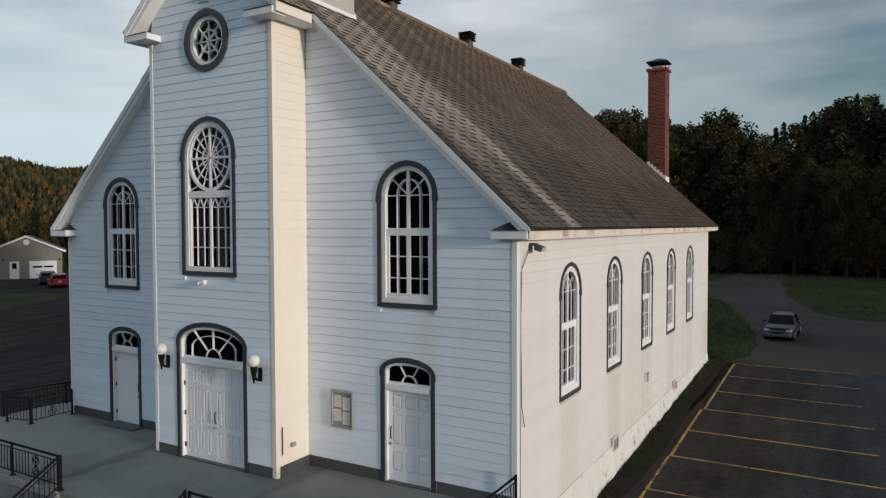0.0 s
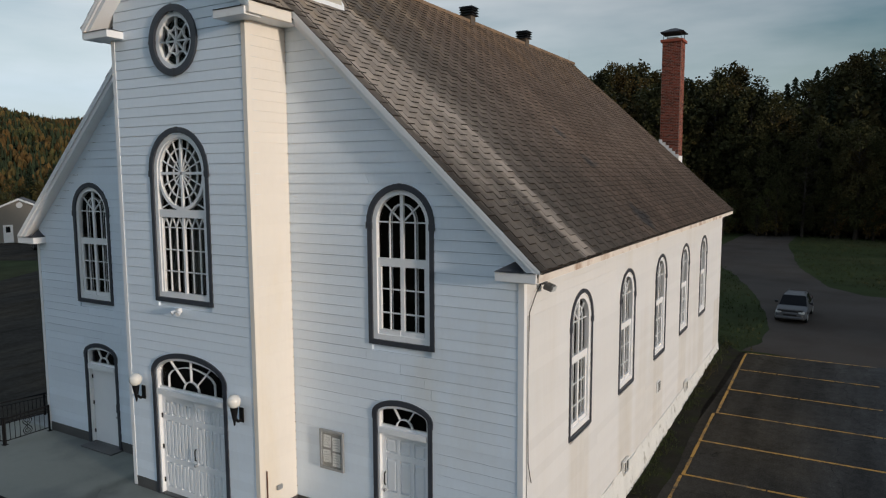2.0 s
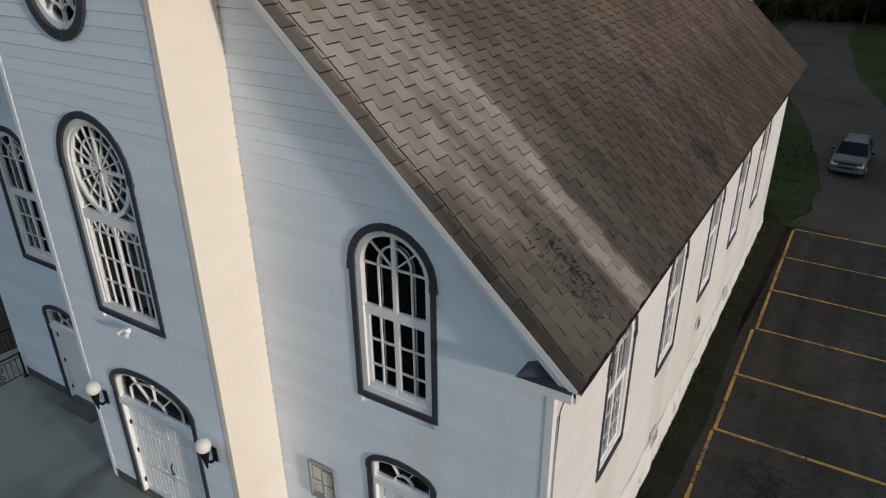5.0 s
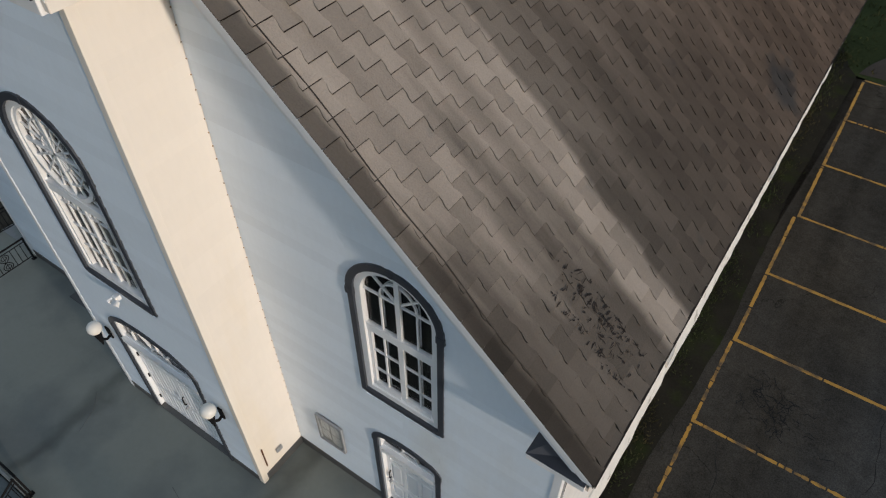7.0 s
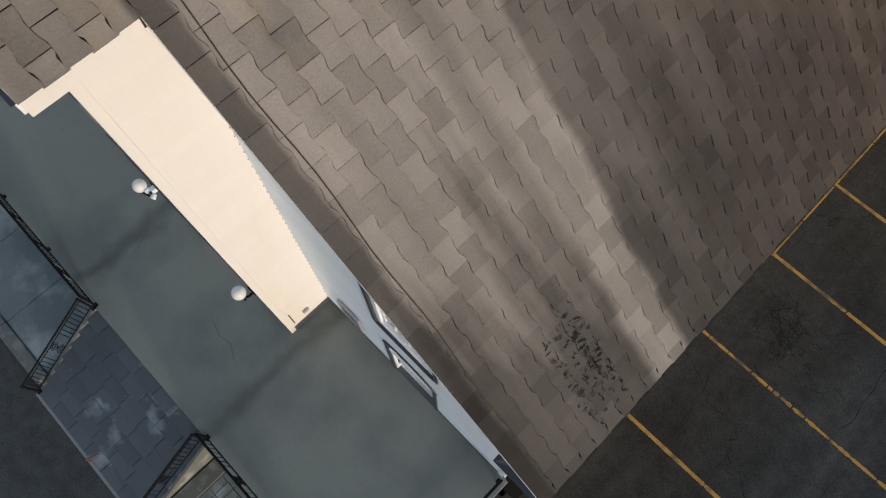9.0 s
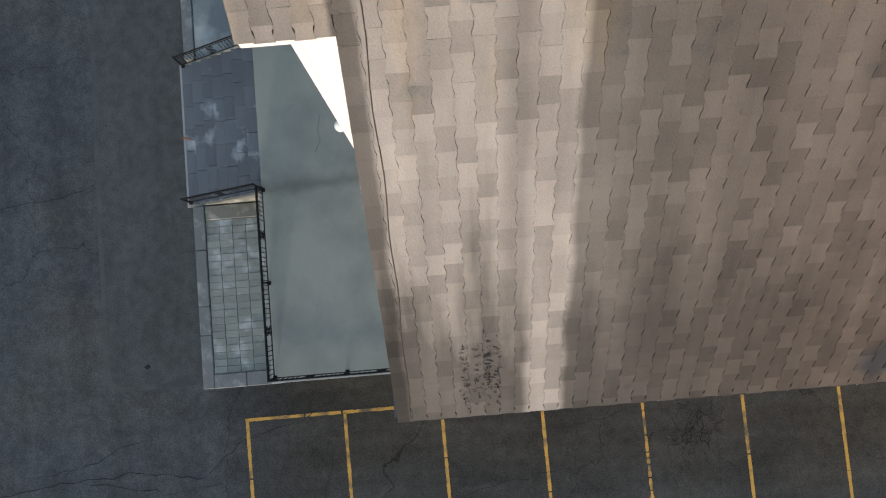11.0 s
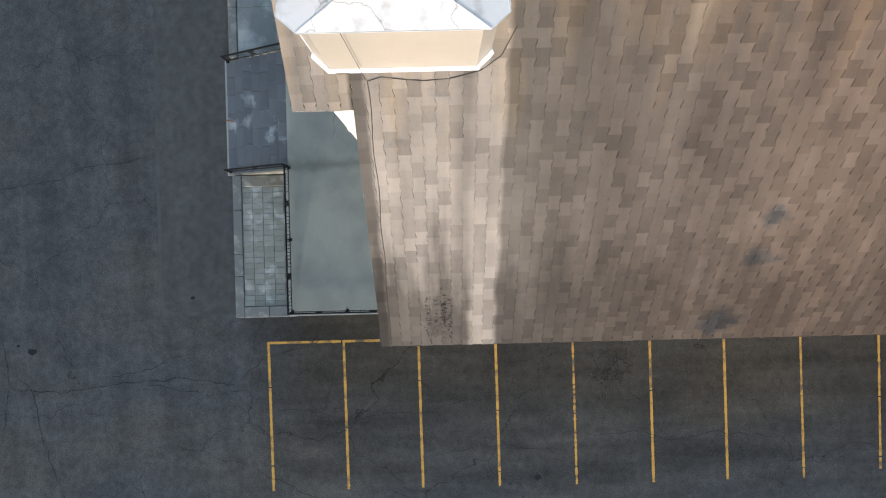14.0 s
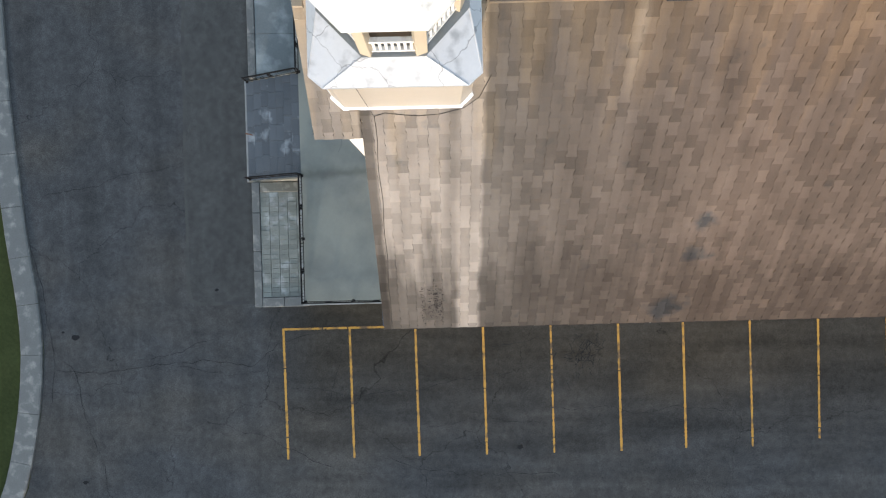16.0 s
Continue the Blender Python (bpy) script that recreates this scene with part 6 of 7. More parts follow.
vs = [[b.verts.new(p) for p in ((x, 0.02, PLAT - 0.005), (x, 9.0, PLAT - 0.55), (x, 9.0, -0.2), (x, 0.02, -0.2))] for x in (-8.5, -7.08)]
b.faces.new(vs[0])
b.faces.new(vs[1][::-1])
for k in range(4):
    b.faces.new((vs[0][k], vs[1][k], vs[1][(k + 1) % 4], vs[0][(k + 1) % 4]))
bmesh.ops.recalc_face_normals(b, faces=b.faces[:])
part("slab", b, CONCRETE, ramp)
walk_slab = thing("concrete_walk", "pale concrete walk leading to the side ramp", "walk")
part("slab", box((-14, -3.4, -0.2), (-8.52, -1.5, 0.55)), CONCRETE, walk_slab)
mat_th = thing("door_step", "thin grey metal threshold plate before the side door", "threshold")
part("plate", box((-5.1, -0.36, PLAT + 0.001), (-3.85, -0.03, PLAT + 0.035), 0.008), BASE_DARK, mat_th)
rust_rod = thing("boot_scraper", "small rusty iron bar by the foot of the steps", "boot scraper")
b = bmesh.new()
add_rod(b, (0.55, -6.05, 0.04), (0.55, -6.05, 0.30), 0.02)
add_rod(b, (0.55, -6.05, 0.30), (0.62, -5.78, 0.26), 0.02)
part("bar", b, RUST, rust_rod)

# ---- fittings on the walls ----
def globe_lamp(x):
    th = thing("wall_lamp", "black iron wall lamp with a white glass globe", "wall lamp", pose(x, TY - 0.025, 3.78), "entrance lamps")
    part("back_plate", box((-0.06, -0.03, -0.24), (0.06, 0.0, 0.06), 0.012), IRON, th)
    b = bmesh.new()
    pts = [(0, -0.03, -0.18), (0, -0.10, -0.20), (0, -0.16, -0.14), (0, -0.20, -0.04), (0, -0.20, 0.06)]
    for p, q in zip(pts, pts[1:]):
        add_rod(b, p, q, 0.026, 8)
    part("arm", b, IRON, th)
    b = bmesh.new()
    add_rod(b, (0, -0.20, -0.14), (0, -0.20, 0.10), 0.035, 10, 0.08)
    add_rod(b, (0, -0.20, -0.25), (0, -0.20, -0.14), 0.014, 8, 0.030)
    part("cup", b, IRON, th)
    b = bmesh.new()
    bmesh.ops.create_uvsphere(b, u_segments=20, v_segments=12, radius=0.135, matrix=Matrix.Translation((0, -0.20, 0.235)))
    part("globe", b, GLOBE, th, "white glass globe", smooth=True)


globe_lamp(-1.43)
globe_lamp(1.53)


def flood_lamp(m, material, label):
    th = thing("flood_light", label, "flood light", m)
    part("bracket", box((-0.05, -0.10, -0.05), (0.05, 0.0, 0.05), 0.01), material, th)
    for s in (-1, 1):
        b = bmesh.new()
        add_rod(b, (s * 0.02, -0.06, 0.0), (s * 0.075, -0.10, -0.02), 0.018, 8)
        add_rod(b, (s * 0.07, -0.09, -0.02), (s * 0.09, -0.16, -0.055), 0.034, 10, 0.05)
        part("lamp_head", b, material, th)


flood_lamp(pose(-0.13, TY - 0.024, 5.62), WHITE, "white twin-head flood light under the tower window")
flood = thing("flood_light", "dark bronze flood light under the eave corner", "flood light", pose(HW + 0.02, 0.62, 6.50, 0, 0, 90))
part("bracket", box((-0.05, -0.14, -0.03), (0.05, 0.0, 0.03), 0.008), TRIM, flood)
part("housing", box((-0.10, -0.29, -0.06), (0.10, -0.12, 0.05), 0.02, pose(0, 0, 0, 18)), BASE_DARK, flood)
part("lens", box((-0.085, -0.302, -0.048), (0.085, -0.291, 0.038), 0.0, pose(0, 0, 0, 18)), LAMP_CLEAR, flood)
wires = thing("wall_cable", "loose cable hanging down the corner of the wall", "cable")
cable([(HW + 0.05, 0.62, 6.46), (HW + 0.06, 0.40, 6.35), (HW + 0.04, 0.16, 6.05), (HW + 0.035, 0.13, 5.2), (HW + 0.035, 0.14, 4.2), (HW + 0.04, 0.15, 3.4), (HW + 0.05, 0.25, 3.05), (HW + 0.04, 0.30, 3.0)], 0.009, "cable", CABLE, wires)
cable([(HW + 0.035, 0.11, 6.0), (HW + 0.035, 0.10, 3.9), (HW + 0.035, 0.10, 1.2)], 0.012, "conduit", ALU, wires)

board = thing("notice_board", "aluminium-framed notice board with pinned papers", "notice board", pose(2.92, -0.028, 2.87))
part("backing", box((-0.26, -0.012, -0.38), (0.26, 0.0, 0.38)), BOARD_BACK, board)
for lo, hi in (((-0.30, -0.05, 0.36), (0.30, 0.0, 0.41)), ((-0.30, -0.05, -0.41), (0.30, 0.0, -0.36)), ((-0.30, -0.05, -0.358), (-0.25, 0.0, 0.358)), ((0.25, -0.05, -0.358), (0.30, 0.0, 0.358))):
    part("frame", box(lo, hi, 0.006), ALU, board, "grey aluminium frame rail")
p = part("pane", box((-0.248, -0.040, -0.358), (0.248, -0.036, 0.358)), GLASS, board)
p.visible_shadow = False
for k, (x, z, w, h, r) in enumerate(((-0.12, 0.17, 0.19, 0.26, 2), (0.11, 0.13, 0.20, 0.28, -1), (-0.13, -0.14, 0.20, 0.26, -6), (0.11, -0.19, 0.20, 0.28, 1))):
    m = pose(x, -0.016, z, 0, r, 0)
    sheet_p = part("paper", box((-w / 2, -0.002, -h / 2), (w / 2, 0.0, h / 2), 0.0, m), PAPER, board, "pinned paper notice")
    for i in range(4):
        zz = h / 2 - 0.05 - i * 0.052
        part("text_bar", box((-w / 2 + 0.025, -0.0035, zz - 0.004), (w / 2 - 0.025 - 0.05 * ((i * 7 + k) % 3) / 2, -0.0025, zz + 0.004), 0.0, m), INK, sheet_p)

conduit = thing("conduit", "short rusty conduit at the tower's corner", "conduit")
b = bmesh.new()
add_rod(b, (TW + 0.035, TY + 0.16, 1.95), (TW + 0.035, TY + 0.16, 2.55), 0.014, 6)
part("pipe", b, RUST, conduit)
outlet = thing("wall_outlet", "small grey outdoor outlet on the tower's side", "outlet")
part("cover", box((TW + 0.02, TY + 0.42, 2.05), (TW + 0.07, TY + 0.56, 2.14), 0.008), ALU, outlet)
vent = thing("wall_vent", "small louvred vent in the side wall", "vent", pose(HW + 0.02, 10.03, 2.08, 0, 0, 90))
part("frame", box((-0.17, -0.03, -0.17), (0.17, 0.0, 0.17), 0.008), WHITE, vent)
for k in range(4):
    part("slat", box((-0.13, -0.045, -0.125 + 0.075 * k), (0.13, -0.028, -0.085 + 0.075 * k)), BASE_DARK, vent)
gable_vent = thing("gable_vent", "small white louvred vent high on the tower", "vent", pose(-0.08, TY - 0.024, 11.98))
part("frame", box((-0.16, -0.03, -0.10), (0.16, 0.0, 0.10), 0.006), WHITE, gable_vent)
for k in range(3):
    part("slat", box((-0.13, -0.042, -0.07 + 0.055 * k), (0.13, -0.028, -0.04 + 0.055 * k)), ALU, gable_vent)
for y in (6.44, 14.2):
    gz = 0.98
    cellar = thing("cellar_window", "small dark cellar window in the foundation", "window", pose(HW + 0.055, y, gz, 0, 0, 90) @ Matrix.Diagonal((0.8, 1, 0.8, 1)), "cellar windows")
    part("glass", box((-0.26, -0.01, -0.17), (0.26, 0.03, 0.17)), CAR_GLASS, cellar)
    for lo, hi in (((-0.30, -0.04, 0.17), (0.30, 0.03, 0.22)), ((-0.30, -0.05, -0.22), (0.30, 0.03, -0.17)), ((-0.30, -0.04, -0.17), (-0.25, 0.03, 0.17)), ((0.25, -0.04, -0.17), (0.30, 0.03, 0.17)), ((-0.02, -0.035, -0.17), (0.02, 0.03, 0.17))):
        part("frame", box(lo, hi, 0.005), WORN_WHITE, cellar)

# ---- parking bay lines ----
lot_ob = [o for o in scene.objects if o.name == "parking_lot"][0]
BAYS = (-4.88, -2.25, 0.36, 3.04, 5.71, 8.36, 10.90, 13.50, 16.15, 18.8, 21.5)
rnd = random.Random(21)


def paint(x0, y0, x1, y1, wear):
    """A painted stroke, broken where it has worn away, with ragged ends."""
    a, d = Vector((x0, y0, 0)), Vector((x1 - x0, y1 - y0, 0))
    L = d.length
    d.normalize()
    n = Vector((-d.y, d.x, 0))
    s = 0.0
    while s < L - 0.02:
        ln = min(L - s, rnd.uniform(0.10, 0.42) if wear > 0.7 else rnd.uniform(1.2, 3.2))
        b = bmesh.new()
        steps = max(2, int(ln / 0.08))
        rows = []
        for k in range(steps + 1):
            c = a + d * (s + ln * k / steps)
            w = 0.047 + rnd.uniform(-0.007, 0.006) - (0.024 * wear * rnd.random())
            if k in (0, steps):
                w *= rnd.uniform(0.82, 1.0)
            rows.append([b.verts.new((q.x, q.y, ground_z(q.y) + 0.017)) for q in (c - n * w, c + n * w)])
        for r0, r1 in zip(rows, rows[1:]):
            b.faces.new((r0[0], r1[0], r1[1], r0[1]))
        for f in b.faces:
            f.normal_update()
            if f.normal.z < 0:
                f.normal_flip()
        part("painted_line", b, YELLOW, lot_ob)
        s += ln + (rnd.uniform(-0.02, 0.05) if wear > 0.7 else rnd.uniform(0.01, 0.05))


for k, y in enumerate(BAYS):
    x_end = 13.50 - (0.45 if k >= 8 else 0.012 * k * k * 0.3)
    paint(8.31 if y < -1 else (8.13 if y < 8 else (8.17 if y < 13 else 8.26)), y, x_end, y + (0.05 if k < 8 else 0.0), 0.8 if k in (4, 9) else (0.6 if k > 6 else 0.2))
for y0, y1 in zip(BAYS, BAYS[1:]):
    line_x = 8.30 if y0 < -1 else (8.12 if y0 < 8 else (8.16 if y0 < 13 else 8.25))
    paint(line_x, y0 - 0.05, line_x, y1 - 0.1, 0.85 if 2 < y0 < 6 else 0.3)

# ---- concrete kerb along the front lawn ----
kerb = thing("concrete_kerb", "curving pale concrete kerb between asphalt and lawn", "kerb", kind="structure")
dense = []
for (xa, ya), (xb, yb) in zip(kerb_line, kerb_line[1:]):
    n = max(1, int(math.hypot(xb - xa, yb - ya) / 0.9))
    dense += [(xa + (xb - xa) * k / n, ya + (yb - ya) * k / n) for k in range(n)]
sm = [dense[0]] + [tuple((dense[i - 1][c] + 2 * dense[i][c] + dense[i + 1][c]) / 4 for c in (0, 1)) for i in range(1, len(dense) - 1)] + [dense[-1]]
stretch = [p for p in sm if -26 < p[0] < 26]
for k in range(0, len(stretch) - 2, 2):
    b = bmesh.new()
    rows = []
    for i, (x, y) in enumerate(stretch[k:k + 3]):
        tx, ty = stretch[min(k + i + 1, len(stretch) - 1)][0] - stretch[max(k + i - 1, 0)][0], stretch[min(k + i + 1, len(stretch) - 1)][1] - stretch[max(k + i - 1, 0)][1]
        q = math.hypot(tx, ty)
        nx, ny = -ty / q, tx / q
        g = 0.008 if i == 0 else (-0.008 if i == 2 else 0)
        ox, oy = tx / q * g, ty / q * g
        rows.append([b.verts.new((x + ox - nx * o, y + oy - ny * o, -0.05 + z)) for o, z in ((-0.02, -0.2), (0.0, 0.10), (0.06, 0.13), (0.80, 0.135), (0.84, 0.10), (0.84, -0.2))])
    for r0, r1 in zip(rows, rows[1:]):
        for j in range(5):
            b.faces.new((r0[j], r0[j + 1], r1[j + 1], r1[j]))
    b.faces.new(rows[0])
    b.faces.new(rows[-1][::-1])
    bmesh.ops.recalc_face_normals(b, faces=b.faces[:])
    part("kerb_stone", b, KERB, kerb)

# ---- cracks, tar and oil on the asphalt ----
def crack_path(a, b, n, wander, seed):
    r = random.Random(seed)
    a, b = Vector((*a, 0)), Vector((*b, 0))
    side = Vector((-(b - a).y, (b - a).x, 0)).normalized()
    off, pts = 0.0, []
    for k in range(n + 1):
        off = off * 0.85 + r.uniform(-wander, wander)
        p = a.lerp(b, k / n) + side * (off if 0 < k < n else 0)
        pts.append(p)
    return pts


def asphalt_crack(a, b, n, wander, seed, w=0.012):
    r = random.Random(seed + 500)
    bm = bmesh.new()
    rows = []
    pts = crack_path(a, b, n, wander, seed)
    for k, p in enumerate(pts):
        t = (pts[min(k + 1, n)] - pts[max(k - 1, 0)]).normalized()
        nn = Vector((-t.y, t.x, 0)) * w * r.uniform(0.35, 1.0) * (0.3 if k in (0, n) else 1)
        rows.append([bm.verts.new((q.x, q.y, ground_z(q.y) + 0.0215)) for q in (p - nn, p + nn)])
    for r0, r1 in zip(rows, rows[1:]):
        bm.faces.new((r0[0], r1[0], r1[1], r0[1]))
    for f in bm.faces:
        f.normal_update()
        if f.normal.z < 0:
            f.normal_flip()
    part("crack", bm, TAR, lot_ob)


TAR = mat("dark_crack", (0.020, 0.021, 0.023), 0.9, var=0.2, scale=3, fine=30, bump=0.1, spec=0.1)
TRAILS = (
    (((9.68, -13.98), (9.9, -12.2), (9.64, -10.4), (9.5, -7.64), (9.72, -6.08), (8.78, -4.93)), 0.07, 0.015),
    (((9.42, -10.8), (9.2, -9.4), (8.6, -7.6)), 0.06, 0.011), (((9.6, -9.4), (10.1, -7.2), (9.9, -5.6)), 0.07, 0.010),
    (((4.6, -14.75), (7.08, -14.25), (9.68, -13.98), (11.2, -14.25)), 0.05, 0.012),
    (((8.78, -4.93), (8.5, -3.6), (7.9, -2.2)), 0.06, 0.010), (((2.9, -14.4), (2.2, -11.6), (1.6, -8.7)), 0.08, 0.009),
    (((10.6, -4.7), (11.0, -2.2), (10.9, 0.2), (10.2, 4.2)), 0.08, 0.009), (((11.9, -8.0), (12.6, -5.6), (13.9, -3.0)), 0.08, 0.009),
    (((9.2, 3.2), (8.7, 5.6)), 0.06, 0.009), (((13.6, -1.0), (14.4, 2.6), (14.4, 6.0)), 0.09, 0.009), (((11.6, 6.0), (11.9, 12.5)), 0.09, 0.009),
    (((14.9, -11.8), (9.4, -13.6)), 0.1, 0.010), (((11.2, -3.1), (9.0, -2.7)), 0.07, 0.008), (((12.4, 0.4), (12.1, 2.9), (12.3, 5.6)), 0.07, 0.008))
for k, (stops, wander, w) in enumerate(TRAILS):
    for i, (a, b) in enumerate(zip(stops, stops[1:])):
        asphalt_crack(a, b, max(6, int(4.5 * math.dist(a, b))), wander, 60 + 10 * k + i, w)
rnd = random.Random(88)
for k in range(64):
    x, y, a, ln = rnd.gauss(9.55, 0.42), rnd.gauss(6.95, 0.38), rnd.uniform(0, 6.283), rnd.uniform(0.15, 0.45)
    asphalt_crack((x, y), (x + ln * math.cos(a), y + ln * math.sin(a)), 6, 0.05, 200 + k, 0.012)
for x, y, r0 in ((13.19, 4.42, 0.09), (8.4, -13.13, 0.11), (8.2, -13.6, 0.05), (6.67, -7.46, 0.06), (14.2, -12.9, 0.08)):
    bm = bmesh.new()
    f = bm.faces.new([bm.verts.new((x + r0 * rnd.uniform(0.6, 1.3) * math.cos(6.283 * i / 11), y + 1.5 * r0 * rnd.uniform(0.6, 1.2) * math.sin(6.283 * i / 11), ground_z(y) + 0.022)) for i in range(11)])
    part("tar_spot", bm, TAR, lot_ob)

# ---- trees ----
def deciduous(seed, height, spread, leaf_mat, leaves=3600, size=1.0):
    """A broadleaf tree: tapered trunk, limbs, and a rounded crown of leaf clumps with gaps between them."""
    r = random.Random(seed)
    th = thing("tree", "tall dark broadleaf tree in evening shade", "tree", group="edge of the woods")
    b = bmesh.new()
    add_rod(b, (0, 0, -0.3), (0.2, 0.1, height * 0.45), 0.26, 7, 0.15)
    add_rod(b, (0.2, 0.1, height * 0.45), (0.1, 0.3, height * 0.88), 0.15, 6, 0.03)
    centres = []
    for k in range(44):
        u = (k + r.random()) / 44
        z = height * (0.12 + 0.78 * u)
        a = 2.4 * k + r.uniform(-0.5, 0.5)
        reach = spread * math.sin(math.pi * (0.16 + 0.74 * u)) ** 0.8 * r.uniform(0.45, 0.85)
        tip = Vector((reach * math.cos(a), reach * math.sin(a), z))
        add_rod(b, (0.1, 0.1, z * 0.88), tip, 0.07, 5, 0.015, cap=False)
        centres.append((tip, spread * r.uniform(0.17, 0.30)))
    for k in range(3):
        centres.append((Vector((r.uniform(-0.12, 0.12) * spread, r.uniform(-0.12, 0.12) * spread, height * r.uniform(0.88, 0.95))), spread * r.uniform(0.14, 0.22)))
    part("trunk", b, BARK, th)
    v, f = [], []
    for k in range(leaves):
        c, rad = centres[r.randrange(len(centres))]
        d = Vector((r.gauss(0, 1), r.gauss(0, 1), r.gauss(0, 1)))
        d.normalize()
        p = c + d * rad * (r.random() ** 0.45) * (1.18 if r.random() < 0.12 else 1.0)
        s = r.uniform(0.07, 0.17) * size
        q = Euler((r.uniform(-1.3, 1.3), r.uniform(-1.3, 1.3), r.uniform(0, 6.283))).to_matrix()
        base = len(v)
        for x, y in ((-s, -s * 0.3), (s * 0.2, -s * 0.8), (s, s * 0.2), (-s * 0.3, s * 0.75)):
            v.append(tuple(p + q @ Vector((x * r.uniform(0.6, 1.3), y * r.uniform(0.6, 1.3), r.uniform(-0.2, 0.2) * s))))
        f.append((base, base + 1, base + 2, base + 3))
    me = bpy.data.meshes.new("crown")
    me.from_pydata(v, [], f)
    me.materials.append(leaf_mat)
    piece("crown", me, th)
    return th


def conifer(seed, height, spread):
    r = random.Random(seed)
    th = thing("conifer", "tall pointed dark spruce in evening shade", "tree", group="edge of the woods")
    b = bmesh.new()
    add_rod(b, (0, 0, -0.3), (0, 0, height), 0.22, 6, 0.02)
    part("trunk", b, BARK, th)
    v, f = [], []
    n = int(height * 60)
    for k in range(n):
        q = r.random() ** 1.35
        z = height * (0.05 + 0.94 * q)
        ln = (spread * (1 - q) ** 0.62 + 0.22) * r.uniform(0.45, 1.12)
        a = r.uniform(0, 6.283)
        w = 0.16 + 0.17 * ln
        dx, dy = math.cos(a), math.sin(a)
        droop = r.uniform(0.12, 0.45)
        base = len(v)
        for t, s, dz in ((0.15, 0.35, 0.1), (0.65, 1.0, -droop * 0.4 * ln), (1.0, 0.12, -droop * ln), (0.65, -1.0, -droop * 0.5 * ln), (0.15, -0.35, 0.1)):
            v.append((dx * ln * t - dy * w * s * 0.6, dy * ln * t + dx * w * s * 0.6, z + dz + r.uniform(-0.12, 0.12)))
        f.append(tuple(range(base, base + 5)))
    me = bpy.data.meshes.new("crown")
    me.from_pydata(v, [], f)
    me.materials.append(NEEDLE)
    piece("crown", me, th)
    return th


rnd = random.Random(9)
kinds = [deciduous(1, 17, 4.2, LEAF, 9000), deciduous(2, 14, 3.9, LEAF, 8000), deciduous(3, 19, 4.6, LEAF, 10000), deciduous(4, 11, 3.8, AUTUMN, 3000), deciduous(6, 8, 3.2, AUTUMN, 1900, 1.2)]
firs = [conifer(11, 20, 3.0), conifer(12, 16, 2.6), conifer(13, 23, 3.3)]
inner = [deciduous(7, 17, 4.6, LEAF, 1900, 2.2), deciduous(8, 14, 4.3, LEAF, 1700, 2.2)]
spare = [kinds, firs, inner]


def plant(src, x, y, s, lift=0.0):
    t = copy_thing(src, pose(x, y, 0.55 + lift, 0, 0, rnd.uniform(0, 360)) @ Matrix.Diagonal((s * rnd.uniform(0.9, 1.1), s * rnd.uniform(0.9, 1.1), s, 1)))
    return t


def bearing(px):
    """Compass turn, to the left of the church's axis, as seen from the eye's first place."""
    return radians(29.94) - math.atan((px - 784) / 1221)


def from_eye(px, dist):
    a = bearing(px)
    return 12.30 - dist * math.sin(a), -11.90 + dist * math.cos(a)


# woods behind the church and beyond the lane: the height of their edge along the bearing
EDGE_OF_WOODS = ((1040, 205), (1120, 200), (1190, 214), (1228, 226), (1250, 199), (1285, 196), (1310, 216), (1326, 246), (1345, 240), (1400, 223), (1440, 208), (1470, 186), (1500, 176), (1540, 168), (1600, 176), (1760, 168))


def edge_height(px, dist):
    """How tall a tree at that bearing and distance may grow to reach the skyline."""
    for (p0, y0), (p1, y1) in zip(EDGE_OF_WOODS, EDGE_OF_WOODS[1:]):
        if px <= p1:
            break
    y = y0 + (y1 - y0) * min(1.0, max(0.0, (px - p0) / (p1 - p0)))
    return 6.3 + (400 - y) / 1221 * dist * math.cos(math.atan((px - 784) / 1221))


TALL = dict(zip([t.name for t in kinds + firs + inner], (17.0, 14.0, 19.0, 11.5, 8.3, 20, 16, 23, 17.5, 14.5)))
for k in range(130):
    px = 1045 + 700 * (k + rnd.random()) / 130
    dist = rnd.uniform(100, 140)
    x, y = from_eye(px, dist)
    front = k % 3 == 0
    fir = rnd.random() < (0.42 if px > 1330 else 0.10)
    src = rnd.choice(firs if fir else (kinds[:3] if front else inner))
    tall = 1.05 * min(edge_height(px + d, dist) for d in ((-6, 0, 6) if fir else (-14, 0, 14)))
    plant(src, x, y, tall / TALL[src.name] * (rnd.uniform(0.88 if fir else 0.95, 1.0) if front else rnd.uniform(0.72, 0.9)))
for k in range(70):
    px = rnd.uniform(1060, 1740)
    x, y = from_eye(px, rnd.uniform(95, 101))
    plant(rnd.choice(kinds), x, y, rnd.uniform(0.38, 0.8))
# trees behind the garage on the far side
for k in range(64):
    px = rnd.uniform(-160, 330)
    x, y = from_eye(px, rnd.uniform(112, 165))
    plant(rnd.choice(firs[:2] + kinds[3:] + inner), x, y, rnd.uniform(0.42, 0.64))
# extra woods out of view round the far side of the lot, covering the low sky
for k in range(34):
    plant(rnd.choice(firs + inner), rnd.uniform(88, 130), rnd.uniform(13, 110), rnd.uniform(0.85, 1.2))
for k in range(24):
    plant(rnd.choice(firs + inner), rnd.uniform(30, 95), rnd.uniform(95, 125), rnd.uniform(0.85, 1.2))
for group_ in spare:
    for k, src in enumerate(group_):
        x, y = from_eye(1090 + 60 * k + (30 if group_ is firs else 0), 112 + 3 * k)
        src.matrix_basis = pose(x, y, 0.5, 0, 0, 40 * k) @ Matrix.Diagonal((0.8, 0.8, 0.62 if group_ is firs else 0.8, 1))

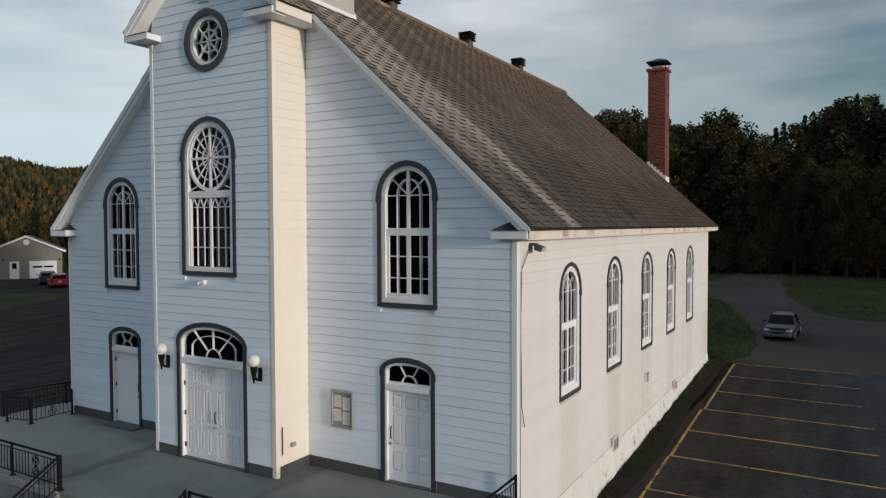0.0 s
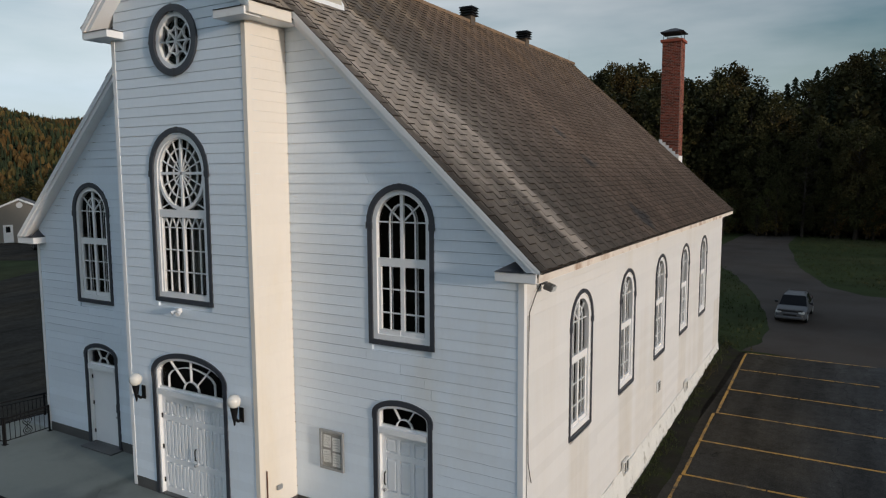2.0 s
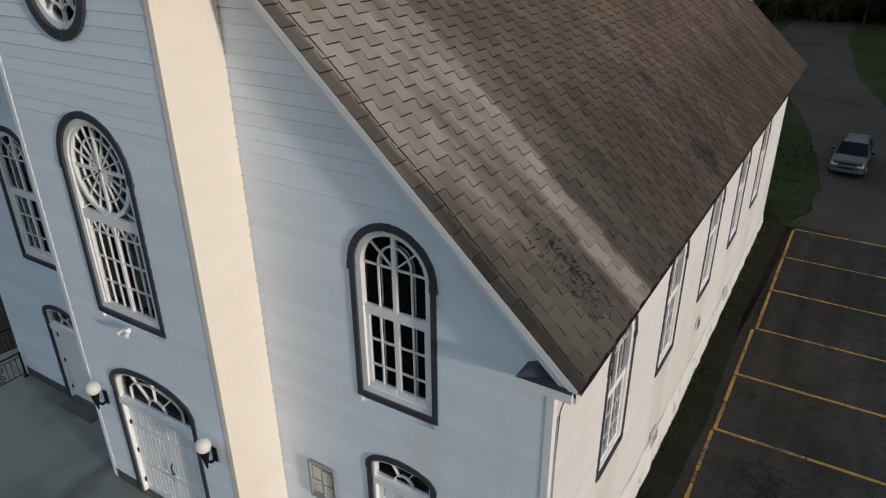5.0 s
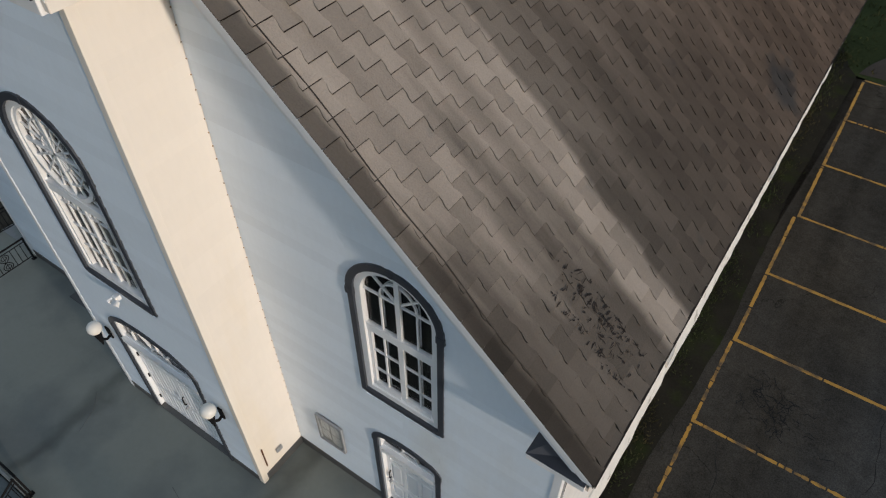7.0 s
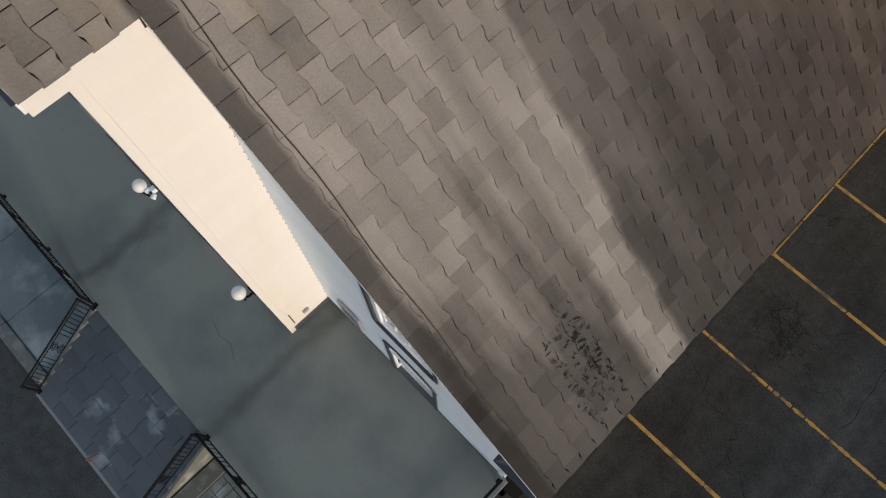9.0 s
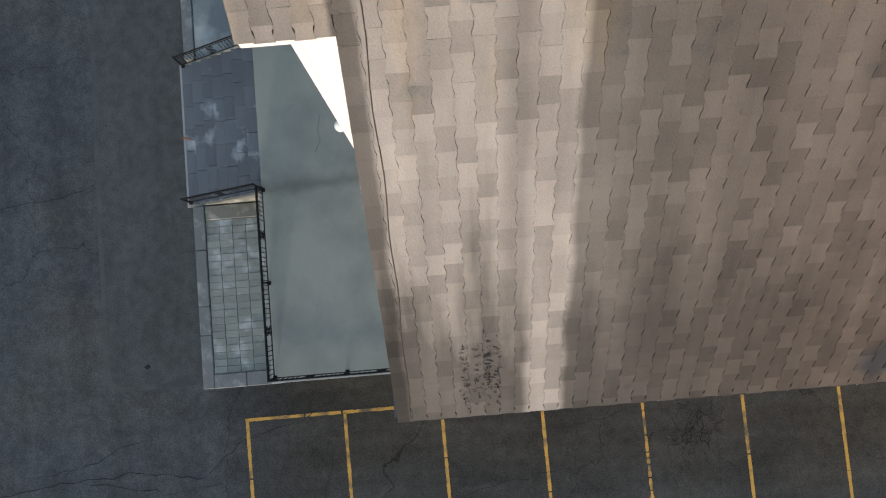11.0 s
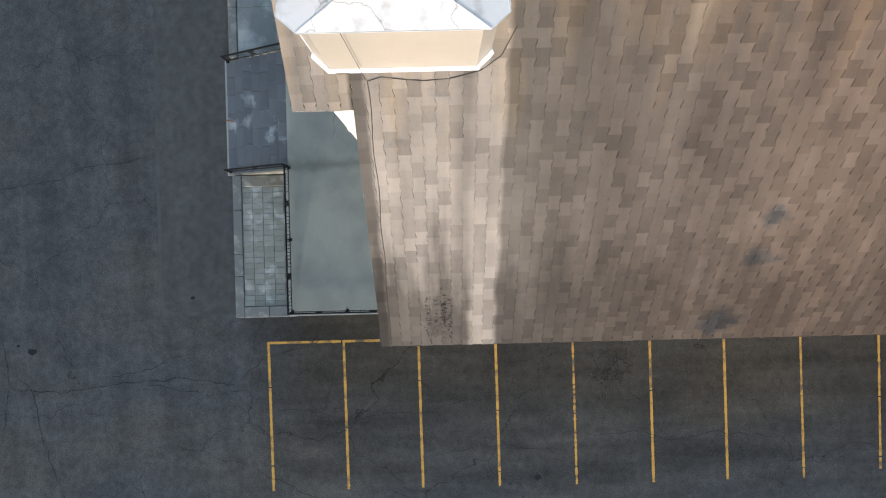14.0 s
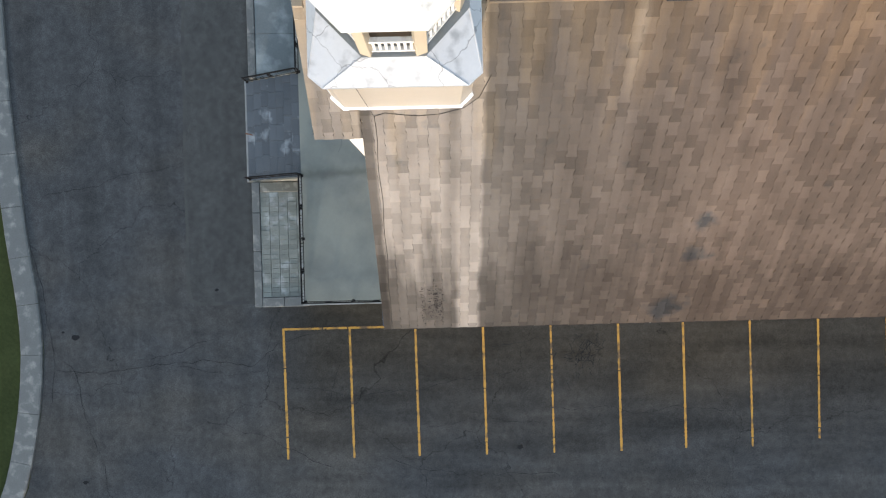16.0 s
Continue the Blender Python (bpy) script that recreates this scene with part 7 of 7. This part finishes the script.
# wooded hills in the distance
def hill(px0, px1, dist, height, n, label, seed, mix):
    r = random.Random(seed)
    b = bmesh.new()
    rows = []
    steps = 40
    for j, (dd, hh) in enumerate(((0.0, 0.0), (0.25, 0.55), (0.55, 0.92), (0.8, 1.0), (1.2, 0.7))):
        row = []
        for i in range(steps + 1):
            px = px0 + (px1 - px0) * i / steps
            x, y = from_eye(px, dist * (1 + dd * 0.6))
            w = 0.78 + 0.22 * math.sin(px * 0.006 + 1.0) + 0.10 * math.sin(px * 0.021 + j)
            row.append(b.verts.new((x, y, -2 + hh * height * w)))
        rows.append(row)
    for r0, r1 in zip(rows, rows[1:]):
        for i in range(steps):
            b.faces.new((r0[i], r0[i + 1], r1[i + 1], r1[i]))
    bmesh.ops.recalc_face_normals(b, faces=b.faces[:])
    faces = [[v.co.copy() for v in f.verts] for f in b.faces]
    ob = part("hill", b, HILLSIDE, None, smooth=True)
    tagged(ob, label, "hill", kind="structure")
    for which, material in (("autumn_wood", AUTUMN), ("spruce_wood", NEEDLE)):
        v, f = [], []
        for k in range(n):
            q = faces[r.randrange(len(faces))]
            s, t = r.random(), r.random()
            p = q[0].lerp(q[1], s).lerp(q[3].lerp(q[2], s), t)
            h, w = r.uniform(4.0, 7.5) * dist / 420, r.uniform(1.1, 2.2) * dist / 420
            if which == "spruce_wood":
                w *= 0.7
                h *= 1.15
            base = len(v)
            m = 6
            for z, g in ((0.15, 0.8), (0.5, 1.0), (0.8, 0.55)) if which == "autumn_wood" else ((0.1, 1.0), (0.5, 0.6), (0.8, 0.25)):
                for i in range(m):
                    a = 6.283 * i / m + r.uniform(-0.3, 0.3)
                    rr = w * g * r.uniform(0.7, 1.2)
                    v.append((p.x + rr * math.cos(a), p.y + rr * math.sin(a), p.z + h * (z + r.uniform(-0.06, 0.06))))
            v.append((p.x, p.y, p.z + h))
            for l in range(2):
                for i in range(m):
                    f.append((base + l * m + i, base + l * m + (i + 1) % m, base + (l + 1) * m + (i + 1) % m, base + (l + 1) * m + i))
            for i in range(m):
                f.append((base + 2 * m + i, base + 2 * m + (i + 1) % m, base + 3 * m))
        me = bpy.data.meshes.new(which)
        me.from_pydata(v, [], f)
        me.materials.append(material)
        tagged(new(which, me), "distant wooded hillside in late evening light", "woods", kind="stuff")


hill(-420, 560, 420, 53, 5200, "low wooded hill on the horizon", 31, 0.6)


def unseen_hills():
    """Low hills added out of view behind the viewer, so the panes reflect less sky."""
    b = bmesh.new()
    rows = []
    for dist, h in ((300, 0), (360, 34), (430, 46), (560, 30)):
        rows.append([b.verts.new((dist * math.cos(radians(a)), dist * math.sin(radians(a)), h * (0.8 + 0.2 * math.sin(a * 0.09) + 0.1 * math.sin(a * 0.31)))) for a in range(165, 321, 3)])
    for r0, r1 in zip(rows, rows[1:]):
        for i in range(len(r0) - 1):
            b.faces.new((r0[i], r0[i + 1], r1[i + 1], r1[i]))
    bmesh.ops.recalc_face_normals(b, faces=b.faces[:])
    tagged(part("hill", b, HILLSIDE, None, smooth=True), "unseen hills added behind the viewer to darken window reflections", "hill", kind="structure")


unseen_hills()

# ---- garage and cars ----
garage = thing("garage", "taupe vinyl-sided garage with a white door and gable trim", "garage", pose(-73.0, 35.2, 0.6, 0, 0, 58))
GW, GD, GE, GR = 3.75, 7.0, 3.5, 5.2
part("front_wall", wall_slab([(-GW, 0), (GW, 0), (GW, GE), (0, GR - 0.1), (-GW, GE)], [], 0.2, pose(0, 0, 0)), GARAGE_WALL, garage)
part("side_wall", box((GW - 0.2, 0.2, 0), (GW, GD, GE)), GARAGE_WALL, garage)
part("side_wall", box((-GW, 0.2, 0), (-GW + 0.2, GD, GE)), GARAGE_WALL, garage)
part("rear_wall", wall_slab([(-GW, 0), (GW, 0), (GW, GE), (0, GR - 0.1), (-GW, GE)], [], 0.2, pose(0, GD, 0)), GARAGE_WALL, garage)
for k in range(14):
    z = 0.25 * (k + 1)
    hwid = GW - 0.02
    part("siding_board", box((-hwid, -0.02, z - 0.24), (hwid, 0.0, z - 0.005)), GARAGE_WALL, garage)
for s in (1, -1):
    b = bmesh.new()
    vs = []
    for y in (-0.35, GD + 0.4):
        for x, z in ((0, GR + 0.05), (s * (GW + 0.45), GE - 0.13), (s * (GW + 0.45), GE - 0.28), (0, GR - 0.1)):
            vs.append(b.verts.new((x, y, z)))
    for f in ((0, 1, 2, 3), (7, 6, 5, 4), (0, 4, 5, 1), (1, 5, 6, 2), (2, 6, 7, 3), (3, 7, 4, 0)):
        b.faces.new([vs[i] for i in f])
    bmesh.ops.recalc_face_normals(b, faces=b.faces[:])
    part("roof", b, GARAGE_ROOF, garage, "grey shingled garage roof")
    b = bmesh.new()
    vs = []
    for y in (-0.40, -0.35):
        for x, z in ((0, GR + 0.07), (s * (GW + 0.47), GE - 0.11), (s * (GW + 0.47), GE - 0.34), (0, GR - 0.16)):
            vs.append(b.verts.new((x, y, z)))
    for f in ((0, 1, 2, 3), (7, 6, 5, 4), (0, 4, 5, 1), (1, 5, 6, 2), (2, 6, 7, 3), (3, 7, 4, 0)):
        b.faces.new([vs[i] for i in f])
    bmesh.ops.recalc_face_normals(b, faces=b.faces[:])
    part("gable_trim", b, WHITE, garage, "white gable trim")
gd = part("garage_door", box((0.3, -0.06, 0.05), (3.2, 0.0, 2.15)), WHITE, garage, "white overhead garage door")
for k in range(4):
    part("door_panel", box((0.35, -0.08, 0.08 + 0.52 * k), (3.15, -0.06, 0.55 + 0.52 * k), 0.01), WHITE, gd)
for x in (0.65, 1.85):
    part("door_pane", box((x, -0.09, 1.34), (x + 1.0, -0.08, 1.56)), CAR_GLASS, gd)
ed = part("entry_door", box((-1.75, -0.06, 0.05), (-0.75, 0.0, 2.15)), WHITE, garage, "white entry door with a small window")
part("door_pane", box((-1.48, -0.075, 1.25), (-1.02, -0.06, 1.95)), CAR_GLASS, ed)
b = bmesh.new()
bmesh.ops.create_cone(b, cap_ends=True, segments=20, radius1=0.34, radius2=0.34, depth=0.06, matrix=pose(0.05, -0.03, 4.45, 90))
part("round_vent", b, WHITE, garage, "round white gable vent")
for x in (-2.4, 3.5):
    part("lamp", box((x - 0.08, -0.14, 2.2), (x + 0.08, 0.0, 2.5), 0.02), BLACK, garage)


def car(name, label, paint_mat, at, roof_h, hood_h, length, nose, rear_glass):
    """A car lofted from cross-sections along its length; the nose points to local -y."""
    th = thing(name, label, "car", at)
    W = 0.86
    sections = [  # y, half width, sill, belt, top, half width of the top
        (0.00, 0.62, 0.34, 0.52, 0.60, 0.55), (0.10, 0.78, 0.24, 0.60, 0.72, 0.68), (0.40, W, 0.20, 0.68, hood_h - 0.08, 0.76),
        (nose, W, 0.20, 0.78, hood_h, 0.80), (nose + 0.10, W, 0.20, 0.82, hood_h + 0.03, 0.80), (nose + 0.85, W, 0.20, 0.88, roof_h - 0.05, 0.66), (nose + 1.5, W, 0.20, 0.90, roof_h, 0.60),
        (length - 1.0, W, 0.22, 0.92, roof_h - 0.02, 0.60), (length - 0.45, W, 0.24, 0.94, roof_h - 0.12, 0.58), (length - rear_glass, W, 0.26, 0.95, 0.98, 0.70), (length, 0.76, 0.32, 0.80, 0.86, 0.66)]
    b = bmesh.new()
    rows = []
    for y, hw, sill, belt, top, tw in sections:
        prof = [(-hw + 0.05, sill), (-hw, sill + 0.12), (-hw, belt - 0.06), (-hw + 0.03, belt), (-tw, top - 0.05), (-tw + 0.10, top), (tw - 0.10, top), (tw, top - 0.05), (hw - 0.03, belt), (hw, belt - 0.06), (hw, sill + 0.12), (hw - 0.05, sill)]
        rows.append([b.verts.new((x, y, z)) for x, z in prof])
    for r0, r1 in zip(rows, rows[1:]):
        for k in range(12):
            b.faces.new((r0[k], r0[(k + 1) % 12], r1[(k + 1) % 12], r1[k]))
    b.faces.new(rows[0])
    b.faces.new(rows[-1][::-1])
    bmesh.ops.recalc_face_normals(b, faces=b.faces[:])
    part("body", b, paint_mat, th, smooth=False)

    def glass(idx0, idx1, cols, name, f=(0.08, 0.92), off=0.012):
        """A pane laid a little proud of the body between two sections."""
        g = bmesh.new()
        q = [Vector((0, 0, 0))] * 4
        def pt(i, c):
            y, hw, sill, belt, top, tw = sections[i]
            prof = [(-hw + 0.03, belt), (-tw, top - 0.05), (-tw + 0.10, top), (tw - 0.10, top), (tw, top - 0.05), (hw - 0.03, belt)]
            return Vector((prof[c][0], y, prof[c][1]))
        p = [pt(idx0, cols[0]), pt(idx0, cols[1]), pt(idx1, cols[1]), pt(idx1, cols[0])]
        c = sum(p, Vector()) / 4
        n = (p[2] - p[0]).cross(p[3] - p[1]).normalized()
        if n.dot(c - Vector((0, length / 2, 0.7))) < 0:
            n.negate()
        vs = [g.verts.new(c + (v - c) * 0.98 + n * off) for v in p]
        g.faces.new(vs)
        part(name, g, CAR_GLASS, th)

    glass(4, 5, (1, 4), "windscreen", off=0.05)
    for a, z in ((0, 1), (5, 4)):
        glass(5, 6, (a, z), "side_window")
        glass(6, 7, (a, z), "side_window")
        glass(7, 8, (a, z), "side_window")
    glass(8, 9, (1, 4), "rear_window", off=0.05)
    for s in (-1, 1):
        part("headlight", box((s * 0.62 - 0.17, 0.02, 0.58), (s * 0.62 + 0.17, 0.26, 0.72), 0.03), LAMP_CLEAR, th, "clear headlight")
        part("tail_light", box((s * 0.70 - 0.08, length - 0.16, 0.70), (s * 0.70 + 0.08, length + 0.005, 0.98), 0.02), LAMP_RED, th, "red tail light")
        part("mirror", box((s * 0.98 - 0.10, nose + 0.42, 0.92), (s * 0.98 + 0.10, nose + 0.56, 1.06), 0.03), BLACK, th)
        for y in (0.82, length - 0.78):
            wb = bmesh.new()
            bmesh.ops.create_cone(wb, cap_ends=True, segments=20, radius1=0.315, radius2=0.315, depth=0.21, matrix=pose(s * 0.78, y, 0.315, 0, 90, 0))
            wheel = part("wheel", wb, TYRE, th)
            rb_ = bmesh.new()
            bmesh.ops.create_cone(rb_, cap_ends=True, segments=16, radius1=0.20, radius2=0.17, depth=0.03, matrix=pose(s * 0.895, y, 0.315, 0, 90 * s, 0))
            part("rim", rb_, ALU, wheel)
    part("grille", box((-0.38, -0.012, 0.44), (0.38, 0.06, 0.56), 0.02), BLACK, th)
    part("bumper", box((-0.74, -0.06, 0.26), (0.74, 0.14, 0.42), 0.04), paint_mat, th)
    part("bonnet_guard", box((-0.70, 0.03, 0.66), (0.70, 0.42, 0.79), 0.03), BLACK, th)
    part("rear_bumper", box((-0.76, length - 0.12, 0.30), (0.76, length + 0.06, 0.52), 0.04), paint_mat, th)
    part("plate", box((-0.16, length + 0.005, 0.62), (0.16, length + 0.02, 0.74)), PAPER, th)
    for s in (-1, 1):
        b2 = bmesh.new()
        add_rod(b2, (s * 0.52, nose + 1.4, roof_h + 0.04), (s * 0.52, length - 0.8, roof_h + 0.03), 0.018, 5)
        part("roof_rail", b2, BLACK, th)
    return th


car("sedan", "silver sedan with a black bonnet guard parked on the lane", SILVER, pose(9.45, 29.0, 0.612, 0, 0, -3) @ Matrix.Diagonal((0.86, 0.92, 0.9, 1)), 1.42, 0.84, 4.5, 1.15, 0.5)
car("hatchback", "red hatchback parked tail-on before the garage", RED_CAR, pose(-60.6, 31.5, 0.61, 0, 0, -117), 1.46, 0.92, 4.2, 1.0, 0.14)
car("dark_car", "dark car parked beside the red hatchback", DARK_CAR, pose(-65.4, 33.2, 0.61, 0, 0, -117), 1.45, 0.92, 4.2, 1.0, 0.14)

# ---- grass blades on the lawns behind the church ----
r = random.Random(17)
v, f = [], []


def on_lane(x, y):
    """Whether a spot lies on the lane or the asphalt."""
    if y < 22:
        return x > 7.6
    left = 8.4 if y < 30 else 8.4 - (y - 30) * 0.235
    right = 60 if y < 42 else (16 - (y - 42) * 1.9 if y < 45 else (10.6 - (y - 45) * 0.2 if y < 62 else 7.3))
    return left < x < right + 0.3 or (y > 52 and x < 7.3)


while len(v) < 3 * 26000:
    x, y = r.uniform(1, 46), 22 + 78 * r.random() ** 1.4
    if on_lane(x, y):
        continue
    for k in range(3):
        px, py = x + r.gauss(0, 0.08), y + r.gauss(0, 0.08)
        h, w, a = r.uniform(0.06, 0.22), r.uniform(0.012, 0.035), r.uniform(0, 6.283)
        base = len(v)
        v += [(px - w * math.cos(a), py - w * math.sin(a), 0.6), (px + w * math.cos(a), py + w * math.sin(a), 0.6), (px + r.uniform(-0.1, 0.1), py + r.uniform(-0.1, 0.1), 0.6 + h)]
        f.append((base, base + 1, base + 2))
me = bpy.data.meshes.new("grass_blades")
me.from_pydata(v, [], f)
me.materials.append(BLADE)
tagged(new("grass_blades", me), "short rough grass on the lawn beside the lane", "grass", kind="stuff")

# ---- weeds along the foundation, tufts on the verge ----
r = random.Random(3)
v, f = [], []
for k in range(4600):
    y = r.uniform(0.2, 23.0)
    if noise.noise(Vector((y * 0.9, 3.0, 0))) + r.uniform(-0.25, 0.25) < -0.05:
        continue
    x = 7.12 + abs(r.gauss(0, 0.24)) * (0.6 + 0.5 * math.sin(y * 1.7) ** 2)
    if x > 8.0:
        continue
    h, a, w = r.uniform(0.03, 0.12), r.uniform(0, 6.283), r.uniform(0.008, 0.02)
    base = len(v)
    z = ground_z(y) + 0.018
    v += [(x - w * math.cos(a), y - w * math.sin(a), z), (x + w * math.cos(a), y + w * math.sin(a), z), (x + r.uniform(-0.07, 0.07), y + r.uniform(-0.07, 0.07), z + h)]
    f.append((base, base + 1, base + 2))
me = bpy.data.meshes.new("weeds")
me.from_pydata(v, [], f)
me.materials.append(BLADE)
tagged(new("weeds", me), "sparse weeds along the foundation", "weeds", kind="stuff")
